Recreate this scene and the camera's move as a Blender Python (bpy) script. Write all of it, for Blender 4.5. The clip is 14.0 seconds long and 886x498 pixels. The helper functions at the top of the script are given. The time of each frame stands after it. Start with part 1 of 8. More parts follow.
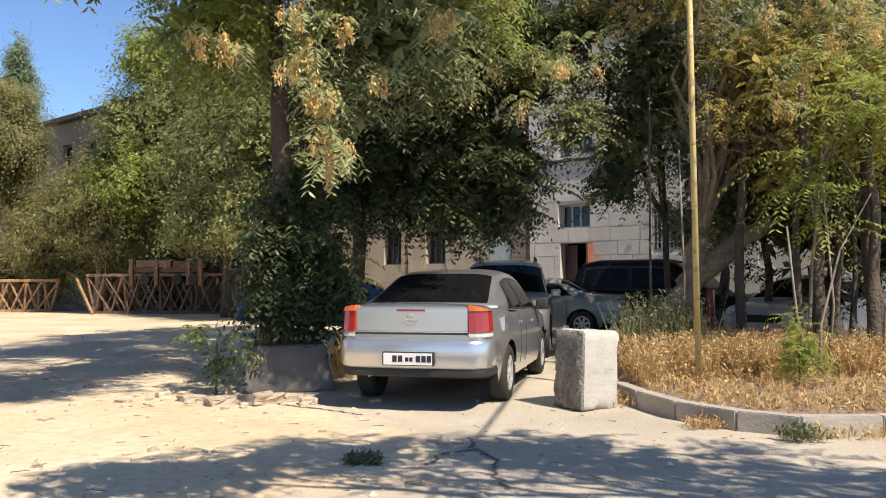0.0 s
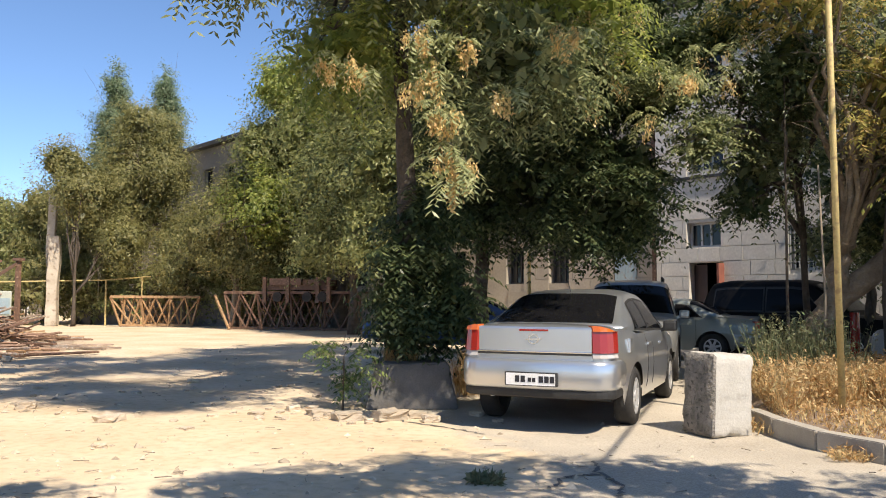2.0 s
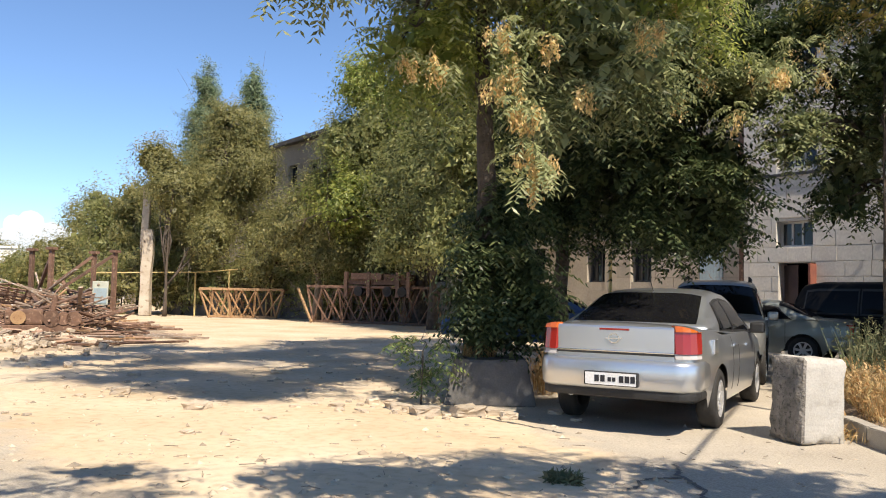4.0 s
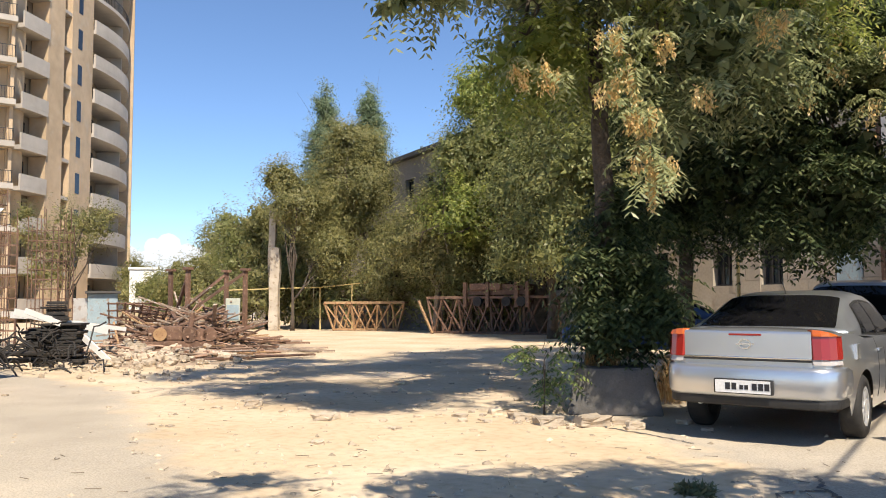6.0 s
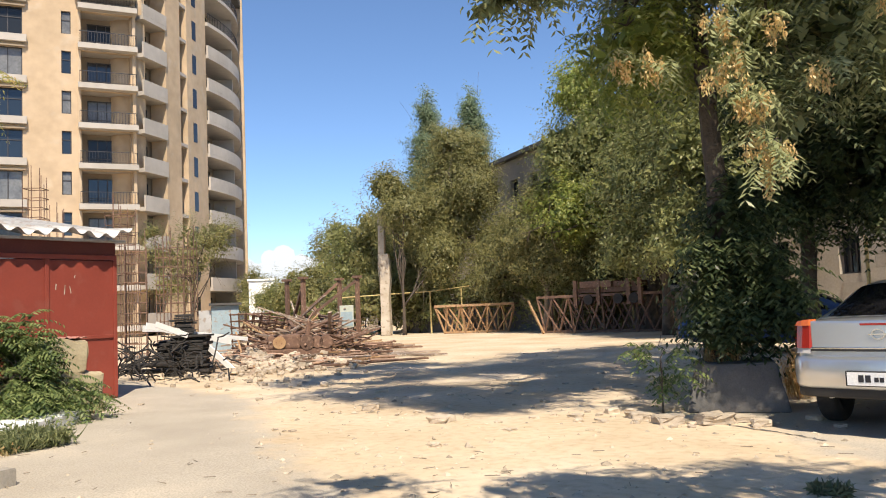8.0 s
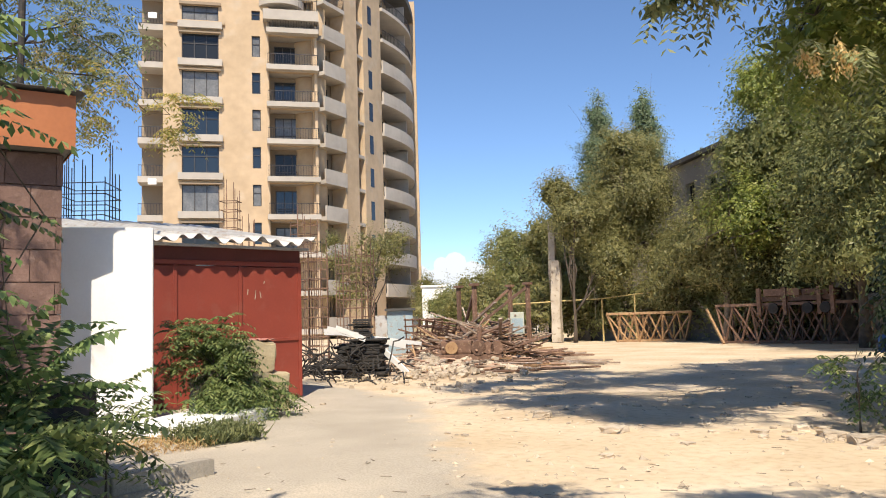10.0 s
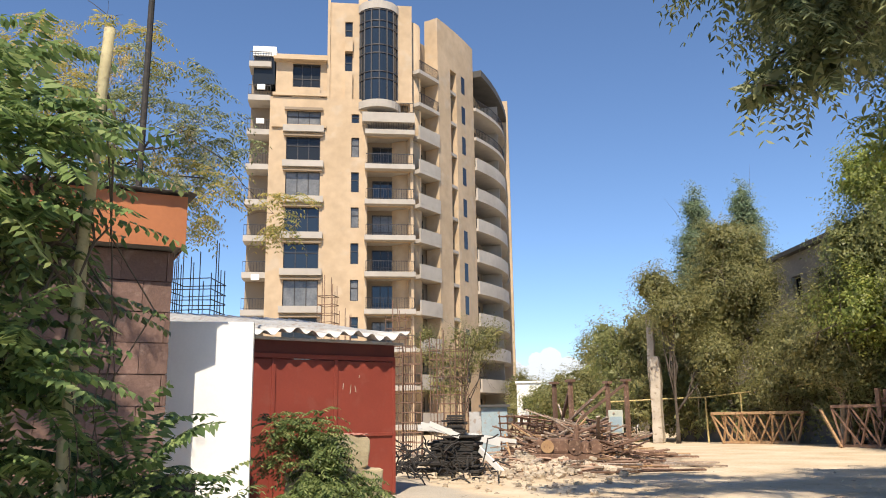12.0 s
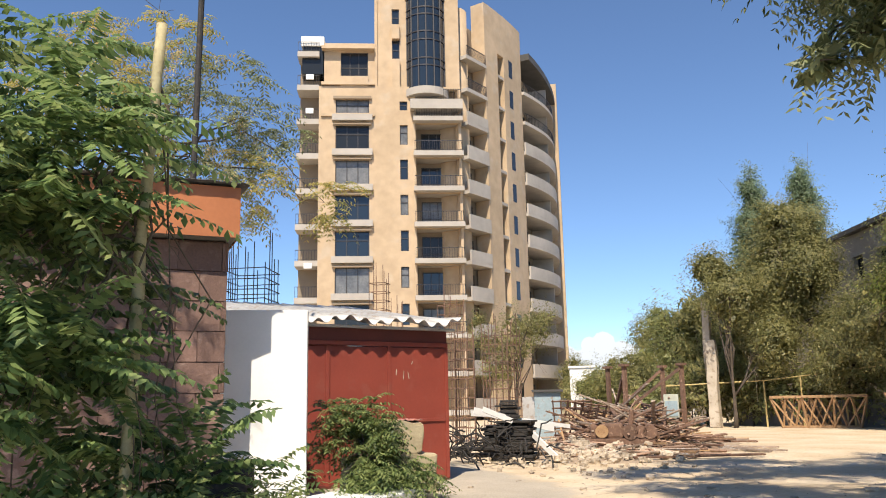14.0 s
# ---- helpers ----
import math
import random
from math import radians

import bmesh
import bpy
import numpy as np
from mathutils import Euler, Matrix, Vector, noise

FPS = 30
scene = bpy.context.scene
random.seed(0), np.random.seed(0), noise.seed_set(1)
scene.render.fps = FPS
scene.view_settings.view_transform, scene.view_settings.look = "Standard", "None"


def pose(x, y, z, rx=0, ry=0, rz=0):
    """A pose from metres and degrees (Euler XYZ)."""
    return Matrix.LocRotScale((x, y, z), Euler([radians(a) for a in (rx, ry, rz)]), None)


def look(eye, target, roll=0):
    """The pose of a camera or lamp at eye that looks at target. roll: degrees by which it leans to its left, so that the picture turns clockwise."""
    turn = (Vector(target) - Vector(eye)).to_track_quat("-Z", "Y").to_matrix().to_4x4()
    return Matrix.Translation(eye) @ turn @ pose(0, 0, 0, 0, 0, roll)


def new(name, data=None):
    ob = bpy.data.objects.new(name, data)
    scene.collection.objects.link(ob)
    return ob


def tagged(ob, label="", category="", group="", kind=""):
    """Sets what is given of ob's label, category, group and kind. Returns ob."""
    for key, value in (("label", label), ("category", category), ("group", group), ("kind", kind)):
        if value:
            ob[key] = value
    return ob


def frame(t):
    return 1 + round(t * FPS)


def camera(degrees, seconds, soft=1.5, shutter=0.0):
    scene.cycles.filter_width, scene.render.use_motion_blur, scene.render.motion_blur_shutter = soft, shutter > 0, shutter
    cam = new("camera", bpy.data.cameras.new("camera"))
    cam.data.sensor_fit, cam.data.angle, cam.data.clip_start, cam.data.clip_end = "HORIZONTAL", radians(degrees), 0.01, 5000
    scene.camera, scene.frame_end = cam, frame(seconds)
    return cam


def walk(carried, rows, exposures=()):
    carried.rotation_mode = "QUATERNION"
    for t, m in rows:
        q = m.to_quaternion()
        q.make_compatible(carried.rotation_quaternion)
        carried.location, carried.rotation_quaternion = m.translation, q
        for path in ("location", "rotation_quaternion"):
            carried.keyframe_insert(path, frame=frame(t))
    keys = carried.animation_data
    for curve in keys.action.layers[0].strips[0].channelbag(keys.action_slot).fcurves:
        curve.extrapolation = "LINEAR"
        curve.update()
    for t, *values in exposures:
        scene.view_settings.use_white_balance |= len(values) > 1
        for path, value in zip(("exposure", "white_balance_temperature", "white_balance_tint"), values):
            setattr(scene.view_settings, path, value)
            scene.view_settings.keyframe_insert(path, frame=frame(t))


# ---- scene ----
cam = camera(57.31, 14.0, 1.0)
EYE = 1.36
# seconds, yaw to the left, pitch up, roll
TURNS = [
    (0.0, -0.0, 2.17, -0.29),
    (0.5, 3.14, 2.623, -0.019),
    (1.0, 5.24, 3.071, -0.208),
    (1.5, 7.062, 3.28, -0.106),
    (2.0, 8.657, 3.538, 0.191),
    (2.5, 10.216, 3.46, 0.33),
    (3.0, 11.975, 3.791, 0.259),
    (3.2, 12.567, 3.587, 0.61),
    (5.3, 18.482, 3.57, 0.348),
    (5.5, 19.684, 3.987, 0.344),
    (6.0, 22.584, 3.843, -0.28),
    (6.5, 24.499, 4.124, -0.276),
    (7.0, 25.83, 4.367, -0.244),
    (7.2, 26.585, 4.416, -0.819),
    (9.3, 37.594, 4.054, -1.987),
    (9.5, 38.944, 4.323, -1.756),
    (10.0, 42.163, 5.017, -1.695),
    (10.5, 44.835, 6.027, -1.61),
    (11.0, 46.532, 7.931, -0.886),
    (11.5, 47.934, 9.878, -1.001),
    (12.0, 48.707, 11.832, -0.859),
    (12.5, 49.236, 12.691, -0.73),
    (13.0, 50.189, 12.625, -0.847),
    (13.5, 51.35, 11.763, -0.963),
    (14.0, 52.345, 10.902, -1.135),
]
walk(cam, [(t, pose(0, 0, EYE, 0, 0, yaw) @ pose(0, 0, 0, 90 + pitch, 0, 0) @ pose(0, 0, 0, 0, 0, roll)) for t, yaw, pitch, roll in TURNS],
     [(0.0, 0.66), (3.2, 0.64), (5.3, 0.6), (7.2, 0.56), (9.3, 0.5), (14.0, 0.5)])

# ---- light ----
SUN_AZ, SUN_EL = radians(138.5), radians(52)
world = bpy.data.worlds.new("world")
scene.world = world
world.use_nodes = True
wn = world.node_tree.nodes
sky = wn.new("ShaderNodeTexSky")
sky.sky_type, sky.sun_disc = "NISHITA", False
sky.sun_elevation, sky.sun_rotation = SUN_EL, SUN_AZ
sky.altitude, sky.air_density, sky.dust_density, sky.ozone_density = 2200, 1.0, 0.0, 5.0
world.node_tree.links.new(sky.outputs[0], wn["Background"].inputs[0])
wn["Background"].inputs[1].default_value = 0.125
sun_data = bpy.data.lights.new("sun", "SUN")
sun_data.energy, sun_data.angle, sun_data.color = 5.0, radians(0.55), (1.0, 0.875, 0.71)
sun = new("sun", sun_data)
sun_from = Vector((math.sin(SUN_AZ) * math.cos(SUN_EL), math.cos(SUN_AZ) * math.cos(SUN_EL), math.sin(SUN_EL)))
sun.matrix_world = look(sun_from * 100, (0, 0, 0))


# ---- materials ----
def mat(name, a, b=None, scale=3.0, rough=0.8, bump=0.2, bump_scale=None, metal=0.0, fine=40.0, fine_amount=0.25, coat=0.0,
        island=0.0, rand=0.0, translucent=0.0, c=None, detail=6.0, distance=0.02, spec=0.5):
    """A surface whose colour runs from a to b by noise, with fine grain, wear c and relief."""
    m = bpy.data.materials.new(name)
    m.use_nodes = True
    nt = m.node_tree
    N, L = nt.nodes, nt.links
    bsdf = N["Principled BSDF"]
    co = N.new("ShaderNodeTexCoord")
    b = b or tuple(v * 0.75 for v in a)

    def noise_tex(s, d=detail):
        n = N.new("ShaderNodeTexNoise")
        n.inputs["Scale"].default_value, n.inputs["Detail"].default_value = s, d
        L.new(co.outputs["Object"], n.inputs["Vector"])
        return n

    def mix(kind, fac, x, y):
        n = N.new("ShaderNodeMix")
        n.data_type, n.blend_type = "RGBA", kind
        for sock, v in ((n.inputs[0], fac), (n.inputs[6], x), (n.inputs[7], y)):
            if isinstance(v, bpy.types.NodeSocket):
                L.new(v, sock)
            else:
                sock.default_value = v if isinstance(v, float) else (*v, 1.0)[:4]
        return n.outputs[2]

    big = noise_tex(scale)
    ramp = N.new("ShaderNodeValToRGB")
    ramp.color_ramp.elements[0].position, ramp.color_ramp.elements[1].position = 0.32, 0.68
    ramp.color_ramp.elements[0].color, ramp.color_ramp.elements[1].color = (*a, 1), (*b, 1)
    L.new(big.outputs["Fac"], ramp.inputs[0])
    col = ramp.outputs[0]
    grain = noise_tex(fine, 3.0)
    if c:
        wear = noise_tex(scale * 2.7, 8.0)
        wr = N.new("ShaderNodeValToRGB")
        wr.color_ramp.elements[0].position, wr.color_ramp.elements[1].position = 0.56, 0.66
        L.new(wear.outputs["Fac"], wr.inputs[0])
        col = mix("MIX", wr.outputs[0], col, c)
    if fine_amount:
        gr = N.new("ShaderNodeMapRange")
        gr.inputs[3].default_value, gr.inputs[4].default_value = 1 - fine_amount, 1 + fine_amount
        L.new(grain.outputs["Fac"], gr.inputs[0])
        col = mix("MULTIPLY", 1.0, col, gr.outputs[0])
    if island or rand:
        src = N.new("ShaderNodeNewGeometry").outputs["Random Per Island"] if island else N.new("ShaderNodeObjectInfo").outputs["Random"]
        k = island or rand
        rr = N.new("ShaderNodeMapRange")
        rr.inputs[3].default_value, rr.inputs[4].default_value = 1 - k, 1 + k
        L.new(src, rr.inputs[0])
        col = mix("MULTIPLY", 1.0, col, rr.outputs[0])
    L.new(col, bsdf.inputs["Base Color"])
    bsdf.inputs["Roughness"].default_value, bsdf.inputs["Metallic"].default_value = rough, metal
    bsdf.inputs["Coat Weight"].default_value = coat
    bsdf.inputs["Specular IOR Level"].default_value = spec
    if bump:
        bn = N.new("ShaderNodeBump")
        bn.inputs["Strength"].default_value, bn.inputs["Distance"].default_value = bump, distance
        src = noise_tex(bump_scale, 5.0) if bump_scale else grain
        L.new(src.outputs["Fac"], bn.inputs["Height"])
        L.new(bn.outputs[0], bsdf.inputs["Normal"])
    if translucent:
        tr = N.new("ShaderNodeBsdfTranslucent")
        L.new(col, tr.inputs[0])
        ms = N.new("ShaderNodeMixShader")
        ms.inputs[0].default_value = translucent
        L.new(bsdf.outputs[0], ms.inputs[1])
        L.new(tr.outputs[0], ms.inputs[2])
        L.new(ms.outputs[0], N["Material Output"].inputs[0])
    return m


def leaf_mat(name, colours, translucent=0.45, rough=0.42):
    """Leaves of several colours, told apart leaf by leaf."""
    m = bpy.data.materials.new(name)
    m.use_nodes = True
    N, L = m.node_tree.nodes, m.node_tree.links
    geo = N.new("ShaderNodeNewGeometry")
    ramp = N.new("ShaderNodeValToRGB")
    ramp.color_ramp.interpolation = "LINEAR"
    el = ramp.color_ramp.elements
    while len(el) < len(colours):
        el.new(0.5)
    for i, (e, col) in enumerate(zip(el, colours)):
        e.position, e.color = i / (len(colours) - 1), (*col, 1)
    L.new(geo.outputs["Random Per Island"], ramp.inputs[0])
    bsdf = N["Principled BSDF"]
    L.new(ramp.outputs[0], bsdf.inputs["Base Color"])
    bsdf.inputs["Roughness"].default_value = rough
    bsdf.inputs["Specular IOR Level"].default_value = 0.4
    tr = N.new("ShaderNodeBsdfTranslucent")
    L.new(ramp.outputs[0], tr.inputs[0])
    ms = N.new("ShaderNodeMixShader")
    ms.inputs[0].default_value = translucent
    L.new(bsdf.outputs[0], ms.inputs[1])
    L.new(tr.outputs[0], ms.inputs[2])
    L.new(ms.outputs[0], N["Material Output"].inputs[0])
    return m


def glass_mat(name, tint, rough=0.03, alpha_mix=0.0):
    m = bpy.data.materials.new(name)
    m.use_nodes = True
    b = m.node_tree.nodes["Principled BSDF"]
    b.inputs["Base Color"].default_value = (*tint, 1)
    b.inputs["Roughness"].default_value = rough
    b.inputs["Specular IOR Level"].default_value = 0.7
    return m


M = {}
M["concrete"] = mat("concrete", (0.47, 0.445, 0.40), (0.38, 0.36, 0.32), 2.5, 0.9, 0.5, 18, fine=60, c=(0.36, 0.34, 0.30))
M["concrete_dark"] = mat("concrete_dark", (0.165, 0.155, 0.145), (0.10, 0.096, 0.09), 2.5, 0.92, 0.5, 18, fine=60)
M["kerb"] = mat("kerb", (0.40, 0.365, 0.31), (0.30, 0.27, 0.225), 3, 0.9, 0.4, 30, fine=80)
M["facade"] = mat("facade_stone", (0.62, 0.585, 0.53), (0.52, 0.49, 0.445), 0.5, 0.9, 0.3, 25, fine=15, rand=0.07)
# beige stone whose colour also holds the shade of the trees
M["facade_beige_shaded"] = mat("beige_shaded_facade_stone", (0.38, 0.335, 0.275), (0.30, 0.265, 0.22), 0.5, 0.9, 0.3, 25, fine=15, rand=0.1)
M["facade_joint"] = mat("facade_joint", (0.20, 0.18, 0.155), (0.15, 0.14, 0.12), 2, 0.95, 0.2)
M["roof_dark"] = mat("roof_dark", (0.09, 0.085, 0.08), (0.06, 0.058, 0.055), 1, 0.8, 0.2)
M["tower"] = mat("tower_render", (0.53, 0.40, 0.265), (0.43, 0.32, 0.205), 0.22, 0.9, 0.15, 3, fine=1.3, fine_amount=0.2, c=(0.48, 0.38, 0.27))
M["tower_grey"] = mat("tower_concrete", (0.46, 0.42, 0.37), (0.37, 0.335, 0.29), 0.2, 0.9, 0.1, 3, fine=1.5, fine_amount=0.15)
# darker copy of the render: shade of recesses and overhangs put into the colour
M["tower_shade"] = mat("tower_recess_shade", (0.30, 0.235, 0.165), (0.26, 0.20, 0.14), 0.2, 0.9, 0.1)
M["white_paint"] = mat("white_paint", (0.80, 0.80, 0.78), (0.74, 0.74, 0.72), 1.5, 0.7, 0.15, 12, fine=30, fine_amount=0.04)
M["red_paint"] = mat("red_paint", (0.27, 0.052, 0.032), (0.22, 0.042, 0.027), 1.2, 0.55, 0.12, 6, fine=25, fine_amount=0.1, c=(0.25, 0.06, 0.04))
M["red_dark"] = mat("red_darkened", (0.14, 0.03, 0.022), (0.10, 0.024, 0.018), 1.2, 0.6, 0.12, 6)
M["zinc"] = mat("zinc_sheet", (0.52, 0.51, 0.49), (0.40, 0.39, 0.37), 2, 0.5, 0.15, 12, metal=0.3, c=(0.36, 0.30, 0.25))
M["rust"] = mat("rusted_steel", (0.195, 0.112, 0.075), (0.12, 0.07, 0.048), 5, 0.85, 0.4, 40, c=(0.29, 0.185, 0.125), rand=0.3)
M["rust_light"] = mat("weathered_yellow_steel", (0.42, 0.27, 0.14), (0.32, 0.19, 0.095), 4, 0.8, 0.3, 40, c=(0.2, 0.1, 0.055))
M["dark_steel"] = mat("dark_steel", (0.035, 0.032, 0.03), (0.02, 0.019, 0.018), 6, 0.8, 0.3, 30, fine=80, c=(0.06, 0.045, 0.038))
M["orange_sheet"] = mat("orange_sheet", (0.42, 0.15, 0.055), (0.36, 0.125, 0.045), 1.5, 0.55, 0.1, 8, fine=20, fine_amount=0.1)
M["tuff"] = mat("tuff_stone", (0.20, 0.122, 0.098), (0.14, 0.088, 0.072), 2.2, 0.95, 0.5, 25, fine=60, rand=0.22, c=(0.25, 0.17, 0.14))
M["mortar"] = mat("mortar", (0.155, 0.115, 0.098), (0.12, 0.09, 0.078), 4, 0.95, 0.3)
M["pole_yellow"] = mat("faded_yellow_paint", (0.58, 0.46, 0.20), (0.50, 0.385, 0.16), 4, 0.6, 0.2, 40, c=(0.36, 0.26, 0.13))
M["stem_pale"] = mat("pale_green_stem", (0.46, 0.41, 0.24), (0.36, 0.31, 0.17), 5, 0.8, 0.3, 30, c=(0.30, 0.25, 0.15))
M["bark"] = mat("bark", (0.115, 0.09, 0.068), (0.06, 0.047, 0.036), 6, 0.95, 0.9, 22, fine=50, distance=0.04)
M["bark_pale"] = mat("pale_bark", (0.30, 0.235, 0.165), (0.17, 0.125, 0.085), 5, 0.95, 0.9, 14, fine=50, distance=0.05)
M["twig"] = mat("twig", (0.13, 0.105, 0.075), (0.085, 0.065, 0.048), 8, 0.95, 0.2)
M["twig_dry"] = mat("dry_twig", (0.26, 0.215, 0.16), (0.17, 0.14, 0.105), 4, 0.95, 0.2)
M["timber"] = mat("grey_timber", (0.36, 0.28, 0.215), (0.24, 0.18, 0.135), 4, 0.9, 0.3, 30, rand=0.25, c=(0.45, 0.42, 0.38))
M["plaster_pale"] = mat("pale_plaster", (0.54, 0.48, 0.39), (0.38, 0.32, 0.245), 1.6, 0.9, 0.4, 10, c=(0.28, 0.22, 0.16))
M["limestone"] = mat("limestone", (0.46, 0.39, 0.26), (0.36, 0.30, 0.19), 3, 0.95, 0.5, 15, fine=40)
M["leaf_green"] = leaf_mat("leaf_green", [(0.09, 0.118, 0.05), (0.16, 0.188, 0.083), (0.265, 0.29, 0.135), (0.42, 0.435, 0.21)])
# darker copy of the leaves, with shade put into the colour
M["leaf_shaded"] = leaf_mat("leaf_shaded", [(0.035, 0.053, 0.024), (0.062, 0.09, 0.037), (0.11, 0.14, 0.056), (0.2, 0.225, 0.1)])
M["leaf_bright"] = leaf_mat("leaf_bright", [(0.19, 0.245, 0.06), (0.31, 0.36, 0.09), (0.45, 0.46, 0.135)], 0.55)
M["leaf_yellow"] = leaf_mat("leaf_yellow", [(0.24, 0.25, 0.075), (0.37, 0.35, 0.1), (0.5, 0.43, 0.14), (0.53, 0.36, 0.14)], 0.55)
M["leaf_olive"] = leaf_mat("leaf_olive", [(0.17, 0.178, 0.075), (0.255, 0.255, 0.105), (0.335, 0.32, 0.132), (0.40, 0.365, 0.16)], 0.55)
M["leaf_far"] = leaf_mat("leaf_far", [(0.2, 0.225, 0.09), (0.31, 0.33, 0.13), (0.41, 0.41, 0.175)], 0.55)
M["leaf_poplar"] = leaf_mat("leaf_poplar", [(0.17, 0.235, 0.14), (0.235, 0.305, 0.185), (0.31, 0.375, 0.235)], 0.55)
M["seeds"] = leaf_mat("seed_keys", [(0.55, 0.46, 0.2), (0.74, 0.6, 0.28), (0.78, 0.48, 0.2), (0.84, 0.72, 0.42)])
M["leaf_shrub"] = leaf_mat("leaf_shrub", [(0.065, 0.1, 0.036), (0.13, 0.18, 0.06), (0.22, 0.275, 0.095), (0.34, 0.38, 0.15)])
M["leaf_hedge"] = leaf_mat("leaf_hedge", [(0.075, 0.125, 0.046), (0.14, 0.22, 0.078), (0.235, 0.325, 0.115), (0.36, 0.435, 0.175)])
# paler copy of the leaves, sunlight put into the colour
M["leaf_sunlit"] = leaf_mat("leaf_sunlit", [(0.22, 0.25, 0.115), (0.33, 0.36, 0.17), (0.45, 0.46, 0.24)])
# broken rough concrete, darkened as well for the side away from the sun
M["concrete_rough_shade"] = mat("broken_shaded_concrete", (0.27, 0.245, 0.215), (0.13, 0.12, 0.105), 9, 0.95, 1.0, 34, fine=60, c=(0.09, 0.085, 0.075), distance=0.03)
M["door_red"] = mat("faded_red_door", (0.25, 0.085, 0.055), (0.19, 0.065, 0.045), 3, 0.7, 0.2, 20)
M["dry_grass"] = leaf_mat("dry_grass", [(0.40, 0.235, 0.10), (0.55, 0.36, 0.16), (0.70, 0.52, 0.28), (0.46, 0.39, 0.2)], 0.4, 0.8)
M["weed_green"] = leaf_mat("weed_green", [(0.10, 0.125, 0.06), (0.15, 0.165, 0.085), (0.21, 0.19, 0.10)], 0.25, 0.8)
M["window"] = glass_mat("window_glass", (0.022, 0.025, 0.028))
M["window"].node_tree.nodes["Principled BSDF"].inputs["Specular IOR Level"].default_value = 0.35
M["window_blue"] = glass_mat("blue_window_glass", (0.018, 0.026, 0.036))
M["window_curtain"] = mat("curtained_window", (0.20, 0.20, 0.195), (0.10, 0.105, 0.11), 0.9, 0.12, 0.0, fine=6, fine_amount=0.3)
M["frame_dark"] = mat("dark_frame", (0.045, 0.04, 0.04), (0.03, 0.028, 0.028), 4, 0.5, 0.05)
M["frame_white"] = mat("white_frame", (0.55, 0.54, 0.52), (0.45, 0.44, 0.42), 4, 0.6, 0.05)
M["rubber"] = mat("rubber", (0.022, 0.021, 0.02), (0.03, 0.028, 0.026), 10, 0.8, 0.2)
M["black_plastic"] = mat("black_plastic", (0.018, 0.018, 0.018), (0.024, 0.023, 0.022), 8, 0.6, 0.1)
M["alloy"] = mat("alloy", (0.62, 0.62, 0.62), (0.54, 0.54, 0.54), 10, 0.45, 0.05, metal=0.5)
M["chrome"] = mat("chrome", (0.75, 0.75, 0.75), (0.7, 0.7, 0.7), 10, 0.12, 0.0, metal=1.0, fine_amount=0.0)
M["silver_paint"] = mat("silver_paint", (0.60, 0.62, 0.65), (0.56, 0.58, 0.61), 1.5, 0.28, 0.0, metal=0.8, coat=0.7, fine=2, fine_amount=0.05)
M["green_grey_paint"] = mat("grey_green_paint", (0.29, 0.315, 0.295), (0.26, 0.285, 0.27), 1.5, 0.35, 0.0, metal=0.4, coat=0.5, fine=3, fine_amount=0.06)
M["suv_paint"] = mat("dark_silver_paint", (0.36, 0.365, 0.355), (0.33, 0.335, 0.325), 1.5, 0.3, 0.0, metal=0.5, coat=0.6, fine=3, fine_amount=0.05)
M["black_paint"] = mat("black_paint", (0.008, 0.008, 0.009), (0.011, 0.011, 0.011), 2, 0.55, 0.0, spec=0.12)
M["blue_paint"] = mat("blue_paint", (0.045, 0.085, 0.20), (0.04, 0.075, 0.18), 2, 0.35, 0.0, metal=0.2, coat=0.5)
M["white_car"] = mat("pale_car_paint", (0.55, 0.56, 0.58), (0.5, 0.51, 0.53), 2, 0.35, 0.0, coat=0.5)
M["car_glass"] = glass_mat("tinted_glass", (0.008, 0.008, 0.009), 0.02)
M["car_glass"].node_tree.nodes["Principled BSDF"].inputs["IOR"].default_value = 1.16
M["lamp_red"] = glass_mat("red_lamp", (0.27, 0.014, 0.009), 0.12)
M["lamp_amber"] = glass_mat("amber_lamp", (0.5, 0.11, 0.018), 0.12)
M["lamp_clear"] = glass_mat("clear_lamp", (0.45, 0.42, 0.40), 0.12)
M["plate_white"] = mat("plate_white", (0.72, 0.72, 0.72), (0.68, 0.68, 0.68), 8, 0.5, 0.0)
M["ink"] = mat("ink", (0.02, 0.02, 0.025), (0.015, 0.015, 0.02), 8, 0.6, 0.0)
M["door_brown"] = mat("brown_door", (0.075, 0.04, 0.03), (0.055, 0.03, 0.022), 3, 0.6, 0.1)
M["cyan_paint"] = mat("faded_blue_paint", (0.33, 0.42, 0.46), (0.27, 0.35, 0.39), 3, 0.7, 0.2, 20, c=(0.30, 0.26, 0.22))
M["cream_box"] = mat("pale_green_box", (0.48, 0.50, 0.42), (0.40, 0.42, 0.35), 3, 0.7, 0.1)
M["pink_cloth"] = mat("pink_cloth", (0.45, 0.16, 0.12), (0.38, 0.22, 0.18), 12, 0.9, 0.4, 30)
# near-black colour that stands in for the shade of unlit rooms
M["room_shade"] = mat("interior_shade", (0.012, 0.011, 0.010), (0.009, 0.008, 0.008), 2, 0.95, 0.0)


# ---- mesh helpers ----
def mesh_object(name, verts, faces, material, parent=None, smooth=False, label=""):
    me = bpy.data.meshes.new(name)
    me.from_pydata(verts, [], faces)
    me.materials.append(material)
    if smooth:
        me.shade_smooth()
    ob = new(name, me)
    ob.parent = parent
    if label:
        ob["label"] = label
    return ob


